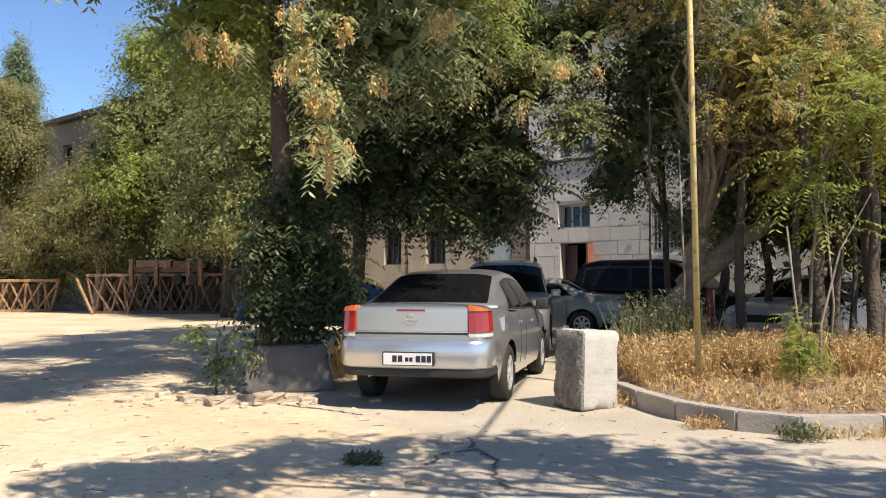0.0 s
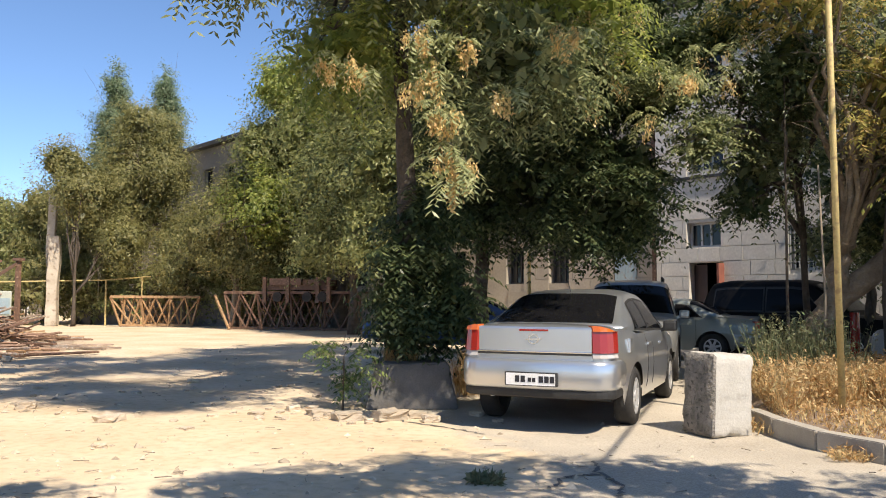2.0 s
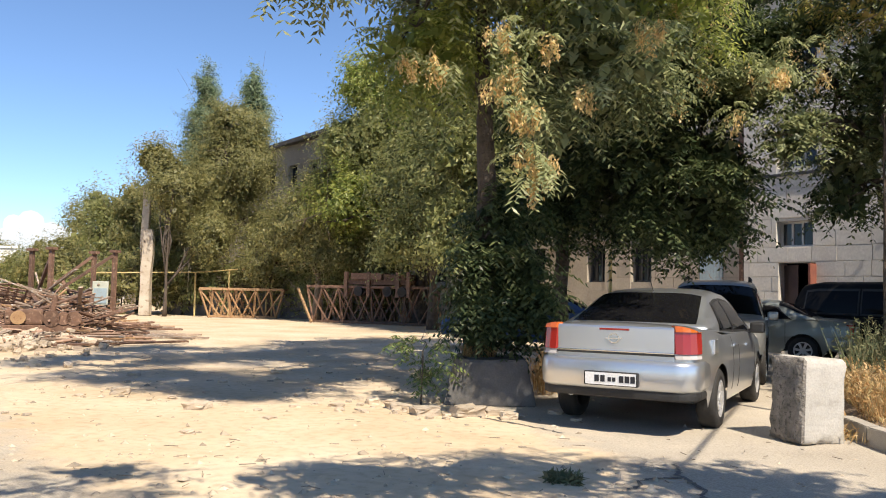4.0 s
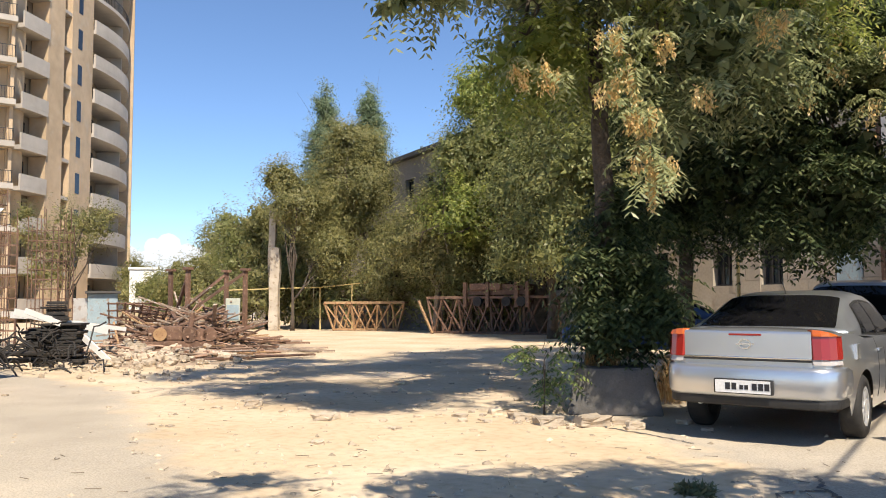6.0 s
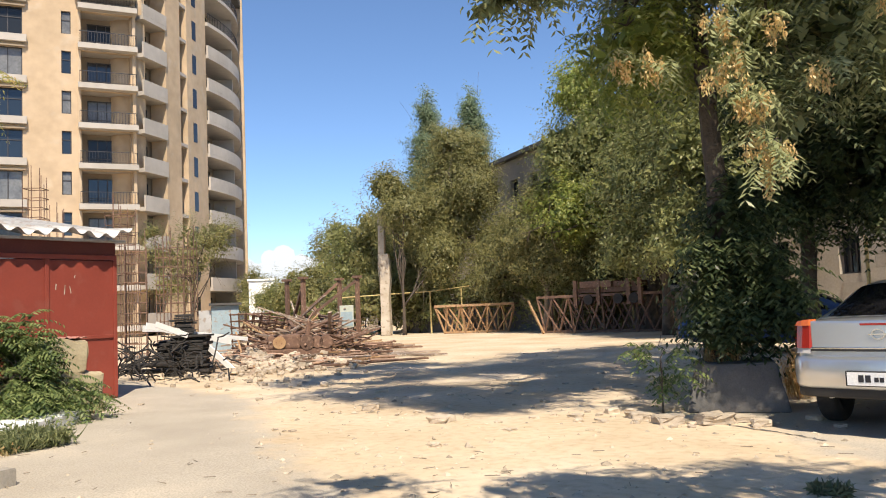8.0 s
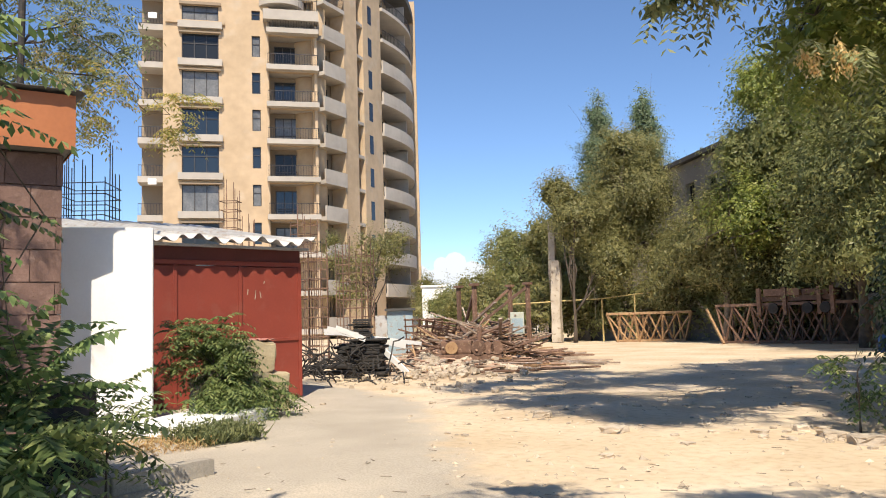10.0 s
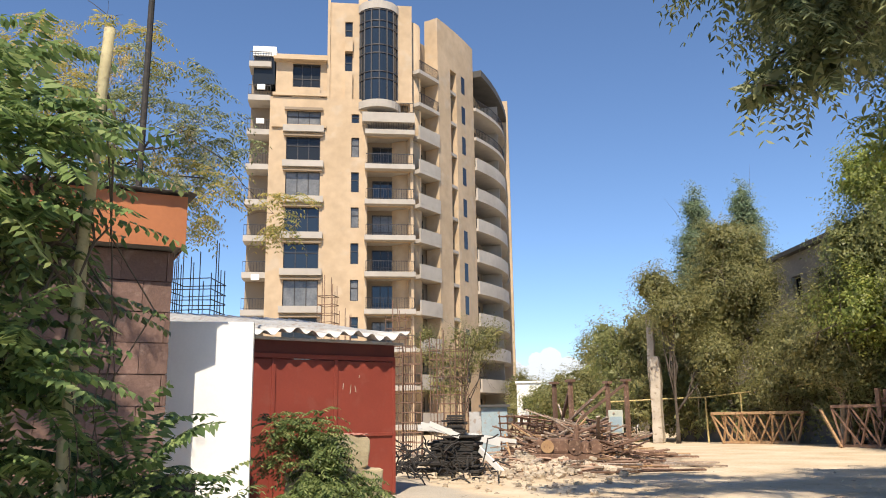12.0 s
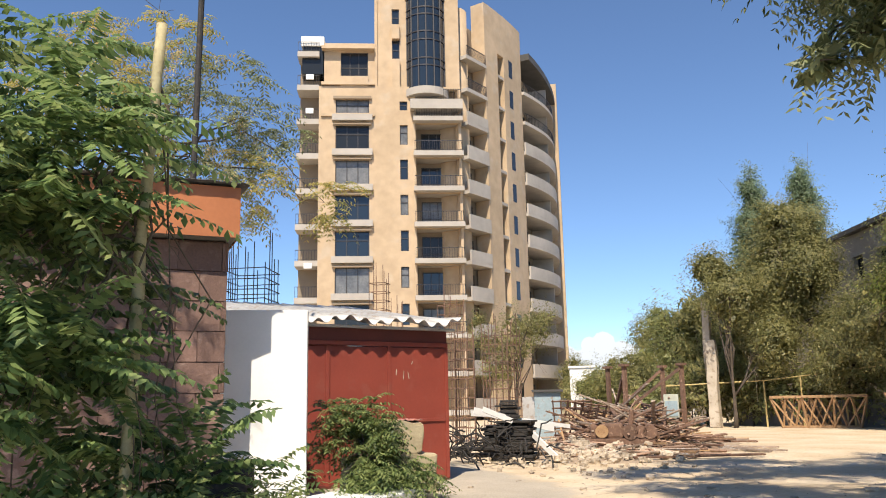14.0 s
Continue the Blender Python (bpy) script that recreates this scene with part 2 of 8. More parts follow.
def part(name, bm, material, parent=None, label="", smooth=False):
    me = bpy.data.meshes.new(name)
    bm.normal_update()
    bm.to_mesh(me)
    bm.free()
    me.materials.append(material)
    if smooth:
        me.shade_smooth()
    ob = new(name, me)
    ob.parent = parent
    if label:
        ob["label"] = label
    return ob


def thing(name, at=(0, 0, 0), turn=0, label="", category="", group="", kind=""):
    ob = new(name)
    ob.empty_display_size = 0.2
    ob.matrix_world = pose(*at, 0, 0, turn)
    return tagged(ob, label, category, group, kind)


def box_bm(x0, x1, y0, y1, z0, z1, bevel=0.0, bm=None, m=None):
    bm = bm or bmesh.new()
    vs = [bm.verts.new(Vector(p) if m is None else m @ Vector(p)) for p in
          ((x0, y0, z0), (x1, y0, z0), (x1, y1, z0), (x0, y1, z0), (x0, y0, z1), (x1, y0, z1), (x1, y1, z1), (x0, y1, z1))]
    fs = [bm.faces.new([vs[i] for i in f]) for f in ((3, 2, 1, 0), (4, 5, 6, 7), (0, 1, 5, 4), (1, 2, 6, 5), (2, 3, 7, 6), (3, 0, 4, 7))]
    if bevel:
        es = {e for f in fs for e in f.edges}
        bmesh.ops.bevel(bm, geom=list(es), offset=bevel, segments=2, affect="EDGES", profile=0.6)
    return bm


def beam_bm(p, q, w, h=None, bm=None, sides=4, turn=0.0):
    """A bar from p to q; sides 4 is a square bar, more a round one."""
    bm = bm or bmesh.new()
    p, q = Vector(p), Vector(q)
    h = h or w
    m = (q - p).to_track_quat("Z", "X").to_matrix()
    rings = []
    for c in (p, q):
        ring = []
        for i in range(sides):
            a = 2 * math.pi * (i + 0.5) / sides + turn
            k = 1 / math.cos(math.pi / sides) if sides == 4 else 1
            ring.append(bm.verts.new(c + m @ Vector((math.cos(a) * w / 2 * k, math.sin(a) * h / 2 * k, 0))))
        rings.append(ring)
    for i in range(sides):
        bm.faces.new((rings[0][i], rings[0][(i + 1) % sides], rings[1][(i + 1) % sides], rings[1][i]))
    bm.faces.new(rings[0][::-1])
    bm.faces.new(rings[1])
    return bm


def tube_arrays(path, radii, sides=7):
    """Verts and faces of a tapered tube along a path."""
    vs, fs = [], []
    n = len(path)
    ref = Vector((0.3, 0.2, 0.93))
    for i, (p, r) in enumerate(zip(path, radii)):
        d = (Vector(path[min(i + 1, n - 1)]) - Vector(path[max(i - 1, 0)])).normalized()
        u = d.cross(ref)
        if u.length < 0.2:
            u = d.cross(Vector((1, 0, 0)))
        u.normalize()
        v = d.cross(u)
        for k in range(sides):
            a = 2 * math.pi * k / sides
            vs.append(tuple(Vector(p) + (u * math.cos(a) + v * math.sin(a)) * r))
    for i in range(n - 1):
        for k in range(sides):
            fs.append((i * sides + k, i * sides + (k + 1) % sides, (i + 1) * sides + (k + 1) % sides, (i + 1) * sides + k))
    fs.append(tuple(range(sides))[::-1])
    fs.append(tuple((n - 1) * sides + k for k in range(sides)))
    return vs, fs


def join_arrays(parts):
    V, F, n = [], [], 0
    for v, f in parts:
        V.extend(v)
        F.extend(tuple(i + n for i in g) for g in f)
        n += len(v)
    return V, F


# ---- plants ----
def leaf_quads(centres, axes, sides, lengths, widths):
    """Pointed four-cornered leaves, folded a little: arrays of base points, directions, side vectors and sizes."""
    n = len(centres)
    a, s = axes * lengths[:, None], sides * widths[:, None]
    up = np.cross(axes, sides) * widths[:, None] * 0.25
    v = np.stack([centres, centres + a * 0.45 - s * 0.5 + up, centres + a, centres + a * 0.45 + s * 0.5 + up], 1).reshape(-1, 3)
    f = np.arange(4 * n).reshape(n, 4)
    return v, f


def unit(v):
    return v / np.maximum(np.linalg.norm(v, axis=-1, keepdims=True), 1e-9)


def leaf_mesh(name, v, f, material, parent, label=""):
    me = bpy.data.meshes.new(name)
    me.vertices.add(len(v))
    me.vertices.foreach_set("co", np.asarray(v, np.float32).ravel())
    me.loops.add(f.size)
    me.loops.foreach_set("vertex_index", f.astype(np.int32).ravel())
    me.polygons.add(len(f))
    me.polygons.foreach_set("loop_start", np.arange(0, f.size, 4, dtype=np.int32))
    me.update(calc_edges=True)
    me.materials.append(material)
    ob = new(name, me)
    ob.parent = parent
    if label:
        ob["label"] = label
    return ob


def pinnate(rng, roots, ways, length, pairs, droop=0.5, leaflet=(0.10, 0.035)):
    """Compound leaves: from each root a drooping stalk with pairs of leaflets. Returns the leaflets' arrays."""
    n = len(roots)
    ways = unit(ways)
    side = unit(np.cross(ways, np.array([0, 0, 1.0])) + rng.normal(0, 0.15, (n, 3)))
    L = length * rng.uniform(0.65, 1.25, n)
    C, A, S, LL, WW = [], [], [], [], []
    for k in range(pairs):
        u = (k + 0.8) / pairs
        p = roots + ways * (L * u)[:, None]
        p = p + np.array([0, 0, -1.0]) * (L * droop * u * u)[:, None]
        tang = unit(ways + np.array([0, 0, -1.0]) * (2 * droop * u))
        for sg in (-1, 1):
            ax = unit(side * sg + tang * 0.4 + np.array([0, 0, -0.5]) + rng.normal(0, 0.14, (n, 3)))
            sd = unit(tang - ax * (tang * ax).sum(-1, keepdims=True))
            C.append(p), A.append(ax), S.append(sd)
            sz = rng.uniform(0.75, 1.15, n) * (1.0 - 0.35 * abs(u - 0.45))
            LL.append(leaflet[0] * sz), WW.append(leaflet[1] * sz)
    return leaf_quads(np.concatenate(C), np.concatenate(A), np.concatenate(S), np.concatenate(LL), np.concatenate(WW))


def in_blob(rng, n, centre, radii, shell=0.5, gaps=0.9, freq=0.9):
    """Points in an ellipsoid, mostly near its skin, thinned by noise so that there are gaps, with an uneven outline."""
    out = []
    centre, radii = np.array(centre, float), np.array(radii, float)
    while len(out) < n:
        d = unit(rng.normal(0, 1, (n * 2, 3)))
        r = rng.uniform(shell ** 3, 1, n * 2) ** (1 / 3)
        p = d * r[:, None]
        for q, dd in zip(p, d):
            w = centre + q * radii
            k = noise.noise(Vector(w) * freq)
            swell = 1 + 0.5 * noise.noise(Vector(dd) * 2.3 + Vector(centre))
            if k > -0.25 * gaps + rng.uniform(-0.25, 0.25):
                out.append(centre + q * radii * swell)
            if len(out) >= n:
                break
    return np.array(out[:n])


def limb_path(rng, p, q, bend=0.12, n=6):
    p, q = Vector(p), Vector(q)
    d = (q - p).length
    pts = [p]
    for i in range(1, n):
        u = i / n
        off = Vector(rng.normal(0, bend * d * 0.35, 3)) * math.sin(u * math.pi)
        pts.append(p.lerp(q, u) + off + Vector((0, 0, bend * d * math.sin(u * math.pi))))
    return pts + [q]


def make_tree(name, label, base, trunk, r0, blobs, seed, leaf="pinnate", leaf_m="leaf_green", bark="bark", counts=400, size=0.45, pairs=6,
              leaflet=(0.10, 0.036), limbs=3, twigs=8, seeds=0, group="", second=None, droop=0.5, shell=0.45, gaps=0.9, trunk_r1=0.35, twig_m="twig", limb_r=0.05, limb_m=None, fork=0.55, core=0.1):
    """A tree: trunk along a path of points (metres from the base), limbs to the middle of each blob, twigs and a crown of leaves.
    blobs: (centre, radii, share of leaves), from the base."""
    rng = np.random.default_rng(seed)
    t = thing(name, base, 0, label, "tree", group)
    n = len(trunk)
    pts = [Vector(p) for p in trunk]
    fine = []
    for i in range(n - 1):
        for k in range(4):
            u = k / 4
            q = pts[i].lerp(pts[i + 1], u) + Vector(rng.normal(0, r0 * 0.10, 3))
            fine.append(q)
    fine.append(pts[-1])
    rad = [r0 * (1 - (1 - trunk_r1) * i / (len(fine) - 1)) * (1.35 if i == 0 else 1.12 if i == 1 else 1) for i in range(len(fine))]
    v, f = tube_arrays(fine, rad, 10)
    mesh_object("trunk", v, f, M[bark], t, True)
    arr, tw = [], []
    allv, allf, allv2, allf2 = [], [], [], []
    n0 = n2 = 0
    total = sum(b[2] for b in blobs)
    # a blob's fourth entry, if there is one, chooses the second kind of leaf (1) or the first (0)
    for c, r, share, *own in blobs:
        start = fine[int(len(fine) * rng.uniform(fork, 0.98)) - 1]
        for k in range(limbs):
            q = Vector(c) + Vector(rng.normal(0, 0.35, 3) * np.array(r))
            path = limb_path(rng, start, q)
            rr = limb_r * rng.uniform(0.8, 1.3)
            arr.append(tube_arrays(path, [rr * (1 - 0.75 * i / (len(path) - 1)) for i in range(len(path))], 6))
            for _ in range(twigs):
                s = path[int(rng.integers(2, len(path)))]
                e = s + Vector(rng.normal(0, 0.36, 3) * np.array(r))
                pp = limb_path(rng, s, e, 0.06, 3)
                tw.append(tube_arrays(pp, [0.014 * limb_r / 0.05, 0.010 * limb_r / 0.05, 0.007 * limb_r / 0.05, 0.004 * limb_r / 0.05], 4))
        m = max(3, int(counts * share / total))
        if leaf == "pinnate":
            # leaves spring in rosettes from the twig ends
            g = 7
            q = in_blob(rng, max(1, m // g), c, r, shell, gaps)
            face = unit((q - np.array(c)) / np.array(r)) * 0.55
            p = np.repeat(q, g, 0)
            ang = np.tile(np.arange(g) * 2 * math.pi / g, len(q)) + np.repeat(rng.uniform(0, 6.28, len(q)), g) + rng.normal(0, 0.25, len(p))
            out = np.stack([np.cos(ang), np.sin(ang), rng.normal(0.15, 0.35, len(p))], 1) + np.repeat(face, g, 0)
            p = p + rng.normal(0, 0.05, p.shape)
            m = len(p)
        else:
            p = in_blob(rng, m, c, r, shell, gaps)
        if leaf == "pinnate":
            a, b = pinnate(rng, p, out, size, pairs, droop, leaflet)
        else:
            # sprays of leaves that turn their faces up and outwards
            g = 42
            q = in_blob(rng, max(6, m * pairs // g), c, r, shell, gaps)
            out = unit((q - np.array(c)) / np.array(r))
            way = unit(out + rng.normal(0, 0.55, q.shape) + np.array([0, 0, 0.25]))
            nn = len(q) * g
            cc = np.repeat(q, g, 0) + np.repeat(way, g, 0) * (rng.uniform(-1, 1, nn) * size * 1.1)[:, None] + rng.normal(0, size * 0.34, (nn, 3)) * np.array([1, 1, 0.75])
            face = unit(np.repeat(out, g, 0) * 0.9 + np.array([0, 0, 0.45]) + rng.normal(0, 0.28, (nn, 3)))
            ax = unit(np.cross(face, rng.normal(0, 1, (nn, 3))))
            sd = np.cross(face, ax)
            z = rng.uniform(0.65, 1.25, nn)
            a, b = leaf_quads(cc, ax, sd, leaflet[0] * z, leaflet[1] * z)
        # the shaded leaves deep in the crown
        ni = int(len(b) * core)
        if ni:
            pi = in_blob(rng, ni, c, np.array(r) * 0.72, 0.1, 0.2)
            ax = unit(rng.normal(0, 1, (ni, 3)))
            sd = unit(np.cross(ax, rng.normal(0, 1, (ni, 3))))
            z = rng.uniform(0.7, 1.3, ni) * (2.0 if leaf == "pinnate" else 2.4)
            a2, b2 = leaf_quads(pi, ax, sd, leaflet[0] * z, leaflet[1] * z * (1.5 if leaf == "pinnate" else 1.2))
            b = np.concatenate([b, b2 + len(a)])
            a = np.concatenate([a, a2])
        if second and (own[0] if own else rng.uniform() < second[1]):
            allv2.append(a), allf2.append(b + n2)
            n2 += len(a)
        else:
            allv.append(a), allf.append(b + n0)
            n0 += len(a)
    for v, f in arr:
        mesh_object("limb", v, f, M[limb_m or bark], t, True)
    if tw:
        v, f = join_arrays(tw)
        tagged(mesh_object("fine_wood", v, f, M[twig_m], t), kind="stuff")
    if allv:
        leaf_mesh("crown", np.concatenate(allv), np.concatenate(allf), M[leaf_m], t)
    # yellowing leaves on some trees, on dark crowns light put into a paler green
    if allv2:
        leaf_mesh("crown", np.concatenate(allv2), np.concatenate(allf2), M[second[0]], t, "second leaf colour for yellowing and for sunlit leaves")
    return t


# ---- ground ----
SAND = [(-15.7, 12.5), (-9.4, 9.8), (-6.5, 7.0), (-4.1, 5.1), (-2.5, 4.4), (-1.0, 5.0), (0.2, 6.0), (-0.4, 7.2), (-1.15, 8.6), (-1.9, 9.5), (-2.4, 10.6),
        (-2.0, 14.0), (1.0, 22.0), (10.0, 60.0), (-40.0, 90.0), (-90.0, 60.0), (-60.0, 20.0), (-22.0, 14.0)]


def inside(poly, x, y):
    """How far (metres) the points lie inside a polygon; outside is negative."""
    best = np.full(x.shape, 1e9)
    odd = np.zeros(x.shape, bool)
    for (x0, y0), (x1, y1) in zip(poly, poly[1:] + poly[:1]):
        dx, dy = x1 - x0, y1 - y0
        u = np.clip(((x - x0) * dx + (y - y0) * dy) / (dx * dx + dy * dy), 0, 1)
        best = np.minimum(best, np.hypot(x - x0 - u * dx, y - y0 - u * dy))
        odd ^= ((y0 > y) != (y1 > y)) & (x < (x1 - x0) * (y - y0) / (y1 - y0 + 1e-12) + x0)
    return np.where(odd, best, -best)


def ground_height(x, y):
    """The lie of the land: level, with a rough sandy yard."""
    return 0.016 * noise.noise(Vector((x * 0.8, y * 0.8, 0))) + 0.008 * noise.noise(Vector((x * 4, y * 4, 3)))


def build_ground():
    na = 360
    radii = [0.6 * 1.022 ** i for i in range(217)]
    while radii[-1] < 3000:
        radii.append(radii[-1] * 1.12)
    ang = np.linspace(0, 2 * math.pi, na, endpoint=False)
    R, A = np.meshgrid(radii, ang, indexing="ij")
    x, y = (R * np.cos(A)).ravel(), (R * np.sin(A)).ravel()
    z = np.array([ground_height(a, b) if a * a + b * b < 3600 else 0.0 for a, b in zip(x, y)])
    v = np.stack([x, y, z], 1)
    nr = len(radii)
    i, j = np.meshgrid(np.arange(nr - 1), np.arange(na), indexing="ij")
    f = np.stack([i * na + j, (i + 1) * na + j, (i + 1) * na + (j + 1) % na, i * na + (j + 1) % na], -1).reshape(-1, 4)
    me = bpy.data.meshes.new("ground")
    faces = f.tolist() + [list(range(na))]
    me.from_pydata(v.tolist(), [], faces)
    at = me.attributes.new("paved", "FLOAT", "POINT")
    at.data.foreach_set("value", np.clip(0.5 - inside(SAND, x, y) * 0.9, 0, 1).astype(np.float32))
    m = bpy.data.materials.new("ground")
    m.use_nodes = True
    N, L = m.node_tree.nodes, m.node_tree.links
    bsdf = N["Principled BSDF"]
    bsdf.inputs["Roughness"].default_value = 0.95
    bsdf.inputs["Specular IOR Level"].default_value = 0.2
    co = N.new("ShaderNodeTexCoord")
    attr = N.new("ShaderNodeAttribute")
    attr.attribute_name = "paved"

    def tex(s, d=6.0):
        n = N.new("ShaderNodeTexNoise")
        n.inputs["Scale"].default_value, n.inputs["Detail"].default_value = s, d
        L.new(co.outputs["Object"], n.inputs["Vector"])
        return n.outputs["Fac"]

    def ramp(fac, stops):
        n = N.new("ShaderNodeValToRGB")
        el = n.color_ramp.elements
        while len(el) < len(stops):
            el.new(0.5)
        for e, (p, c) in zip(el, stops):
            e.position, e.color = p, (*c, 1)
        L.new(fac, n.inputs[0])
        return n.outputs[0]

    def mixc(fac, a, b, kind="MIX"):
        n = N.new("ShaderNodeMix")
        n.data_type, n.blend_type = "RGBA", kind
        if isinstance(fac, float):
            n.inputs[0].default_value = fac
        else:
            L.new(fac, n.inputs[0])
        L.new(a, n.inputs[6])
        L.new(b, n.inputs[7])
        return n.outputs[2]

    sand = ramp(tex(0.6), [(0.3, (0.50, 0.39, 0.26)), (0.5, (0.58, 0.47, 0.33)), (0.7, (0.64, 0.545, 0.415))])
    grit = ramp(tex(9.0, 8.0), [(0.3, (0.84, 0.82, 0.79)), (0.5, (1.0, 1.0, 1.0)), (0.72, (1.08, 1.07, 1.05))])
    sand = mixc(1.0, sand, grit, "MULTIPLY")
    tar = ramp(tex(0.8, 7.0), [(0.3, (0.39, 0.345, 0.28)), (0.55, (0.455, 0.405, 0.33)), (0.7, (0.53, 0.465, 0.37))])
    speck = ramp(tex(60.0, 4.0), [(0.35, (0.78, 0.78, 0.78)), (0.6, (1.05, 1.05, 1.05))])
    tar = mixc(1.0, tar, speck, "MULTIPLY")
    add = N.new("ShaderNodeMath")
    add.operation = "MULTIPLY_ADD"
    L.new(tex(1.6, 8.0), add.inputs[0])
    add.inputs[1].default_value = 1.3
    L.new(attr.outputs["Fac"], add.inputs[2])
    edge = ramp(add.outputs[0], [(0.0, (0, 0, 0)), (1.0, (1, 1, 1))])
    mr = N.new("ShaderNodeMapRange")
    mr.inputs[1].default_value, mr.inputs[2].default_value = 0.95, 1.35
    L.new(add.outputs[0], mr.inputs[0])
    col = mixc(mr.outputs[0], sand, tar)
    L.new(col, bsdf.inputs["Base Color"])
    b1 = N.new("ShaderNodeBump")
    b1.inputs["Strength"].default_value, b1.inputs["Distance"].default_value = 0.4, 0.03
    L.new(tex(3.2, 12.0), b1.inputs["Height"])
    b2 = N.new("ShaderNodeBump")
    b2.inputs["Strength"].default_value, b2.inputs["Distance"].default_value = 0.45, 0.012
    L.new(tex(38.0, 6.0), b2.inputs["Height"])
    L.new(b1.outputs[0], b2.inputs["Normal"])
    L.new(b2.outputs[0], bsdf.inputs["Normal"])
    me.materials.append(m)
    me.shade_smooth()
    ob = new("ground", me)
    return tagged(ob, "pale sandy yard running into dusty worn asphalt", "ground", kind="structure")


build_ground()

# ---- long stone building ----
BA = radians(51)
FD = Vector((-math.sin(BA), math.cos(BA), 0))      # along the front, away to the left
FN = Vector((-math.cos(BA), -math.sin(BA), 0))     # out of the front
FP = Vector((3.63, 24.0, 0))


def front(s, out, z):
    """A place on the building's front: s metres along, out metres proud."""
    return FP + FD * s + FN * out + Vector((0, 0, z))


def fbox(bm, s0, s1, o0, o1, z0, z1):
    m = Matrix((( FD.x, FN.x, 0, FP.x), (FD.y, FN.y, 0, FP.y), (0, 0, 1, 0), (0, 0, 0, 1)))
    return box_bm(s0, s1, o0, o1, z0, z1, 0, bm, m)


def wall_with_holes(s0, s1, z0, z1, holes, o0, o1, bm):
    """A wall as upright boxes round rectangular openings (s0, s1, z0, z1)."""
    cuts = sorted({s0, s1, *(h[0] for h in holes), *(h[1] for h in holes)})
    for a, b in zip(cuts, cuts[1:]):
        z = z0
        for h in sorted((h for h in holes if h[0] < b - 1e-6 and h[1] > a + 1e-6), key=lambda h: h[2]):
            if h[2] > z:
                fbox(bm, a, b, o0, o1, z, h[2])
            z = h[3]
        if z1 > z:
            fbox(bm, a, b, o0, o1, z, z1)


def stone_building():
    t = thing("stone_building", (0, 0, 0), 0, "long three-storey building clad in pale stone slabs", "building", kind="structure")
    # openings: along, along, sill, head
    holes = []
    white = [(-0.83, 0.22, 2.86, 3.57), (-0.90, 0.16, 0.15, 2.42), (-0.95, 0.2, 5.05, 6.35), (-3.75, -2.75, 2.15, 3.3), (-3.75, -2.75, 5.05, 6.5),
             (-6.8, -5.6, 2.1, 3.4), (-6.8, -5.6, 5.05, 6.5), (-0.95, 0.2, 7.6, 8.9), (-3.75, -2.75, 7.9, 9.1)]
    holes += white
    left = []
    for s in (2.03, 4.67, 6.65, 9.6, 12.6, 15.7, 18.7, 21.8, 24.8, 27.8, 30.3, 33.2, 36.2, 39.2, 42.2, 45.2, 48, 51, 54, 57, 60):
        w = 0.85 if s < 7 else 1.0
        left += [(s, s + w, 1.9, 3.15), (s, s + w, 4.7, 6.2), (s, s + w, 7.5, 8.75)]
    bm = bmesh.new()
    wall_with_holes(-16, 1.24, 0, 9.95, white, -0.4, 0, bm)
    part("wall", bm, M["facade"], t)
    bm = bmesh.new()
    wall_with_holes(1.24, 64, 0, 9.95, left, -0.55, -0.15, bm)
    fbox(bm, -16, -15.6, -12, -0.4, 0, 9.95)
    fbox(bm, 63.6, 64, -12, -0.55, 0, 9.95)
    fbox(bm, -16, 64, -12.4, -12, 0, 9.95)
    part("wall", bm, M["facade_beige_shaded"], t, "beige stone wall, dulled for tree shade")
    bm = bmesh.new()
    fbox(bm, -16.3, 64.3, -12.7, 0.25, 9.955, 10.2)
    part("roof", bm, M["roof_dark"], t, "dark sheet roof edge")
    # black sheet added behind the openings as the rooms' shade
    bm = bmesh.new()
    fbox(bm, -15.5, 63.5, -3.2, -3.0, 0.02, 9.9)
    part("inner_wall", bm, M["room_shade"], t)
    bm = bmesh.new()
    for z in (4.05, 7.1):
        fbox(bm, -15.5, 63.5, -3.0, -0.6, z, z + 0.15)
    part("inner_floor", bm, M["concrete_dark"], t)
    for i, (a, b, z0, z1) in enumerate(white + left):
        if (z1 - z0) > 2:
            continue
        o = -0.25 if i < len(white) else -0.4
        w = new("window")
        w.parent = t
        bm = bmesh.new()
        fbox(bm, a, b, o - 0.03, o + 0.03, z0, z0 + 0.06)
        fbox(bm, a, b, o - 0.03, o + 0.03, z1 - 0.06, z1)
        for s in (a, a + (b - a) * 0.4 - 0.03, a + (b - a) * 0.68 - 0.03, b - 0.06):
            fbox(bm, s, s + 0.06, o - 0.03, o + 0.03, z0 + 0.06, z1 - 0.06)
        part("frame", bm, M["frame_white" if i < len(white) else "frame_dark"], w)
        bm = bmesh.new()
        fbox(bm, a + 0.05, b - 0.05, o - 0.012, o - 0.004, z0 + 0.05, z1 - 0.05)
        part("pane", bm, M["window"], w)
    return t


stone_building()

# ---- tower block ----
TA = Vector((-61.4, 33.6, 0))
TB = Vector((-54.3, 44.2, 0))
TX = (TB - TA).normalized()
TN = Vector((TX.y, -TX.x, 0))
FLOOR = 3.24


def tower_matrix():
    return Matrix(((TX.x, -TN.x, 0, TA.x), (TX.y, -TN.y, 0, TA.y), (0, 0, 1, 0), (0, 0, 0, 1)))


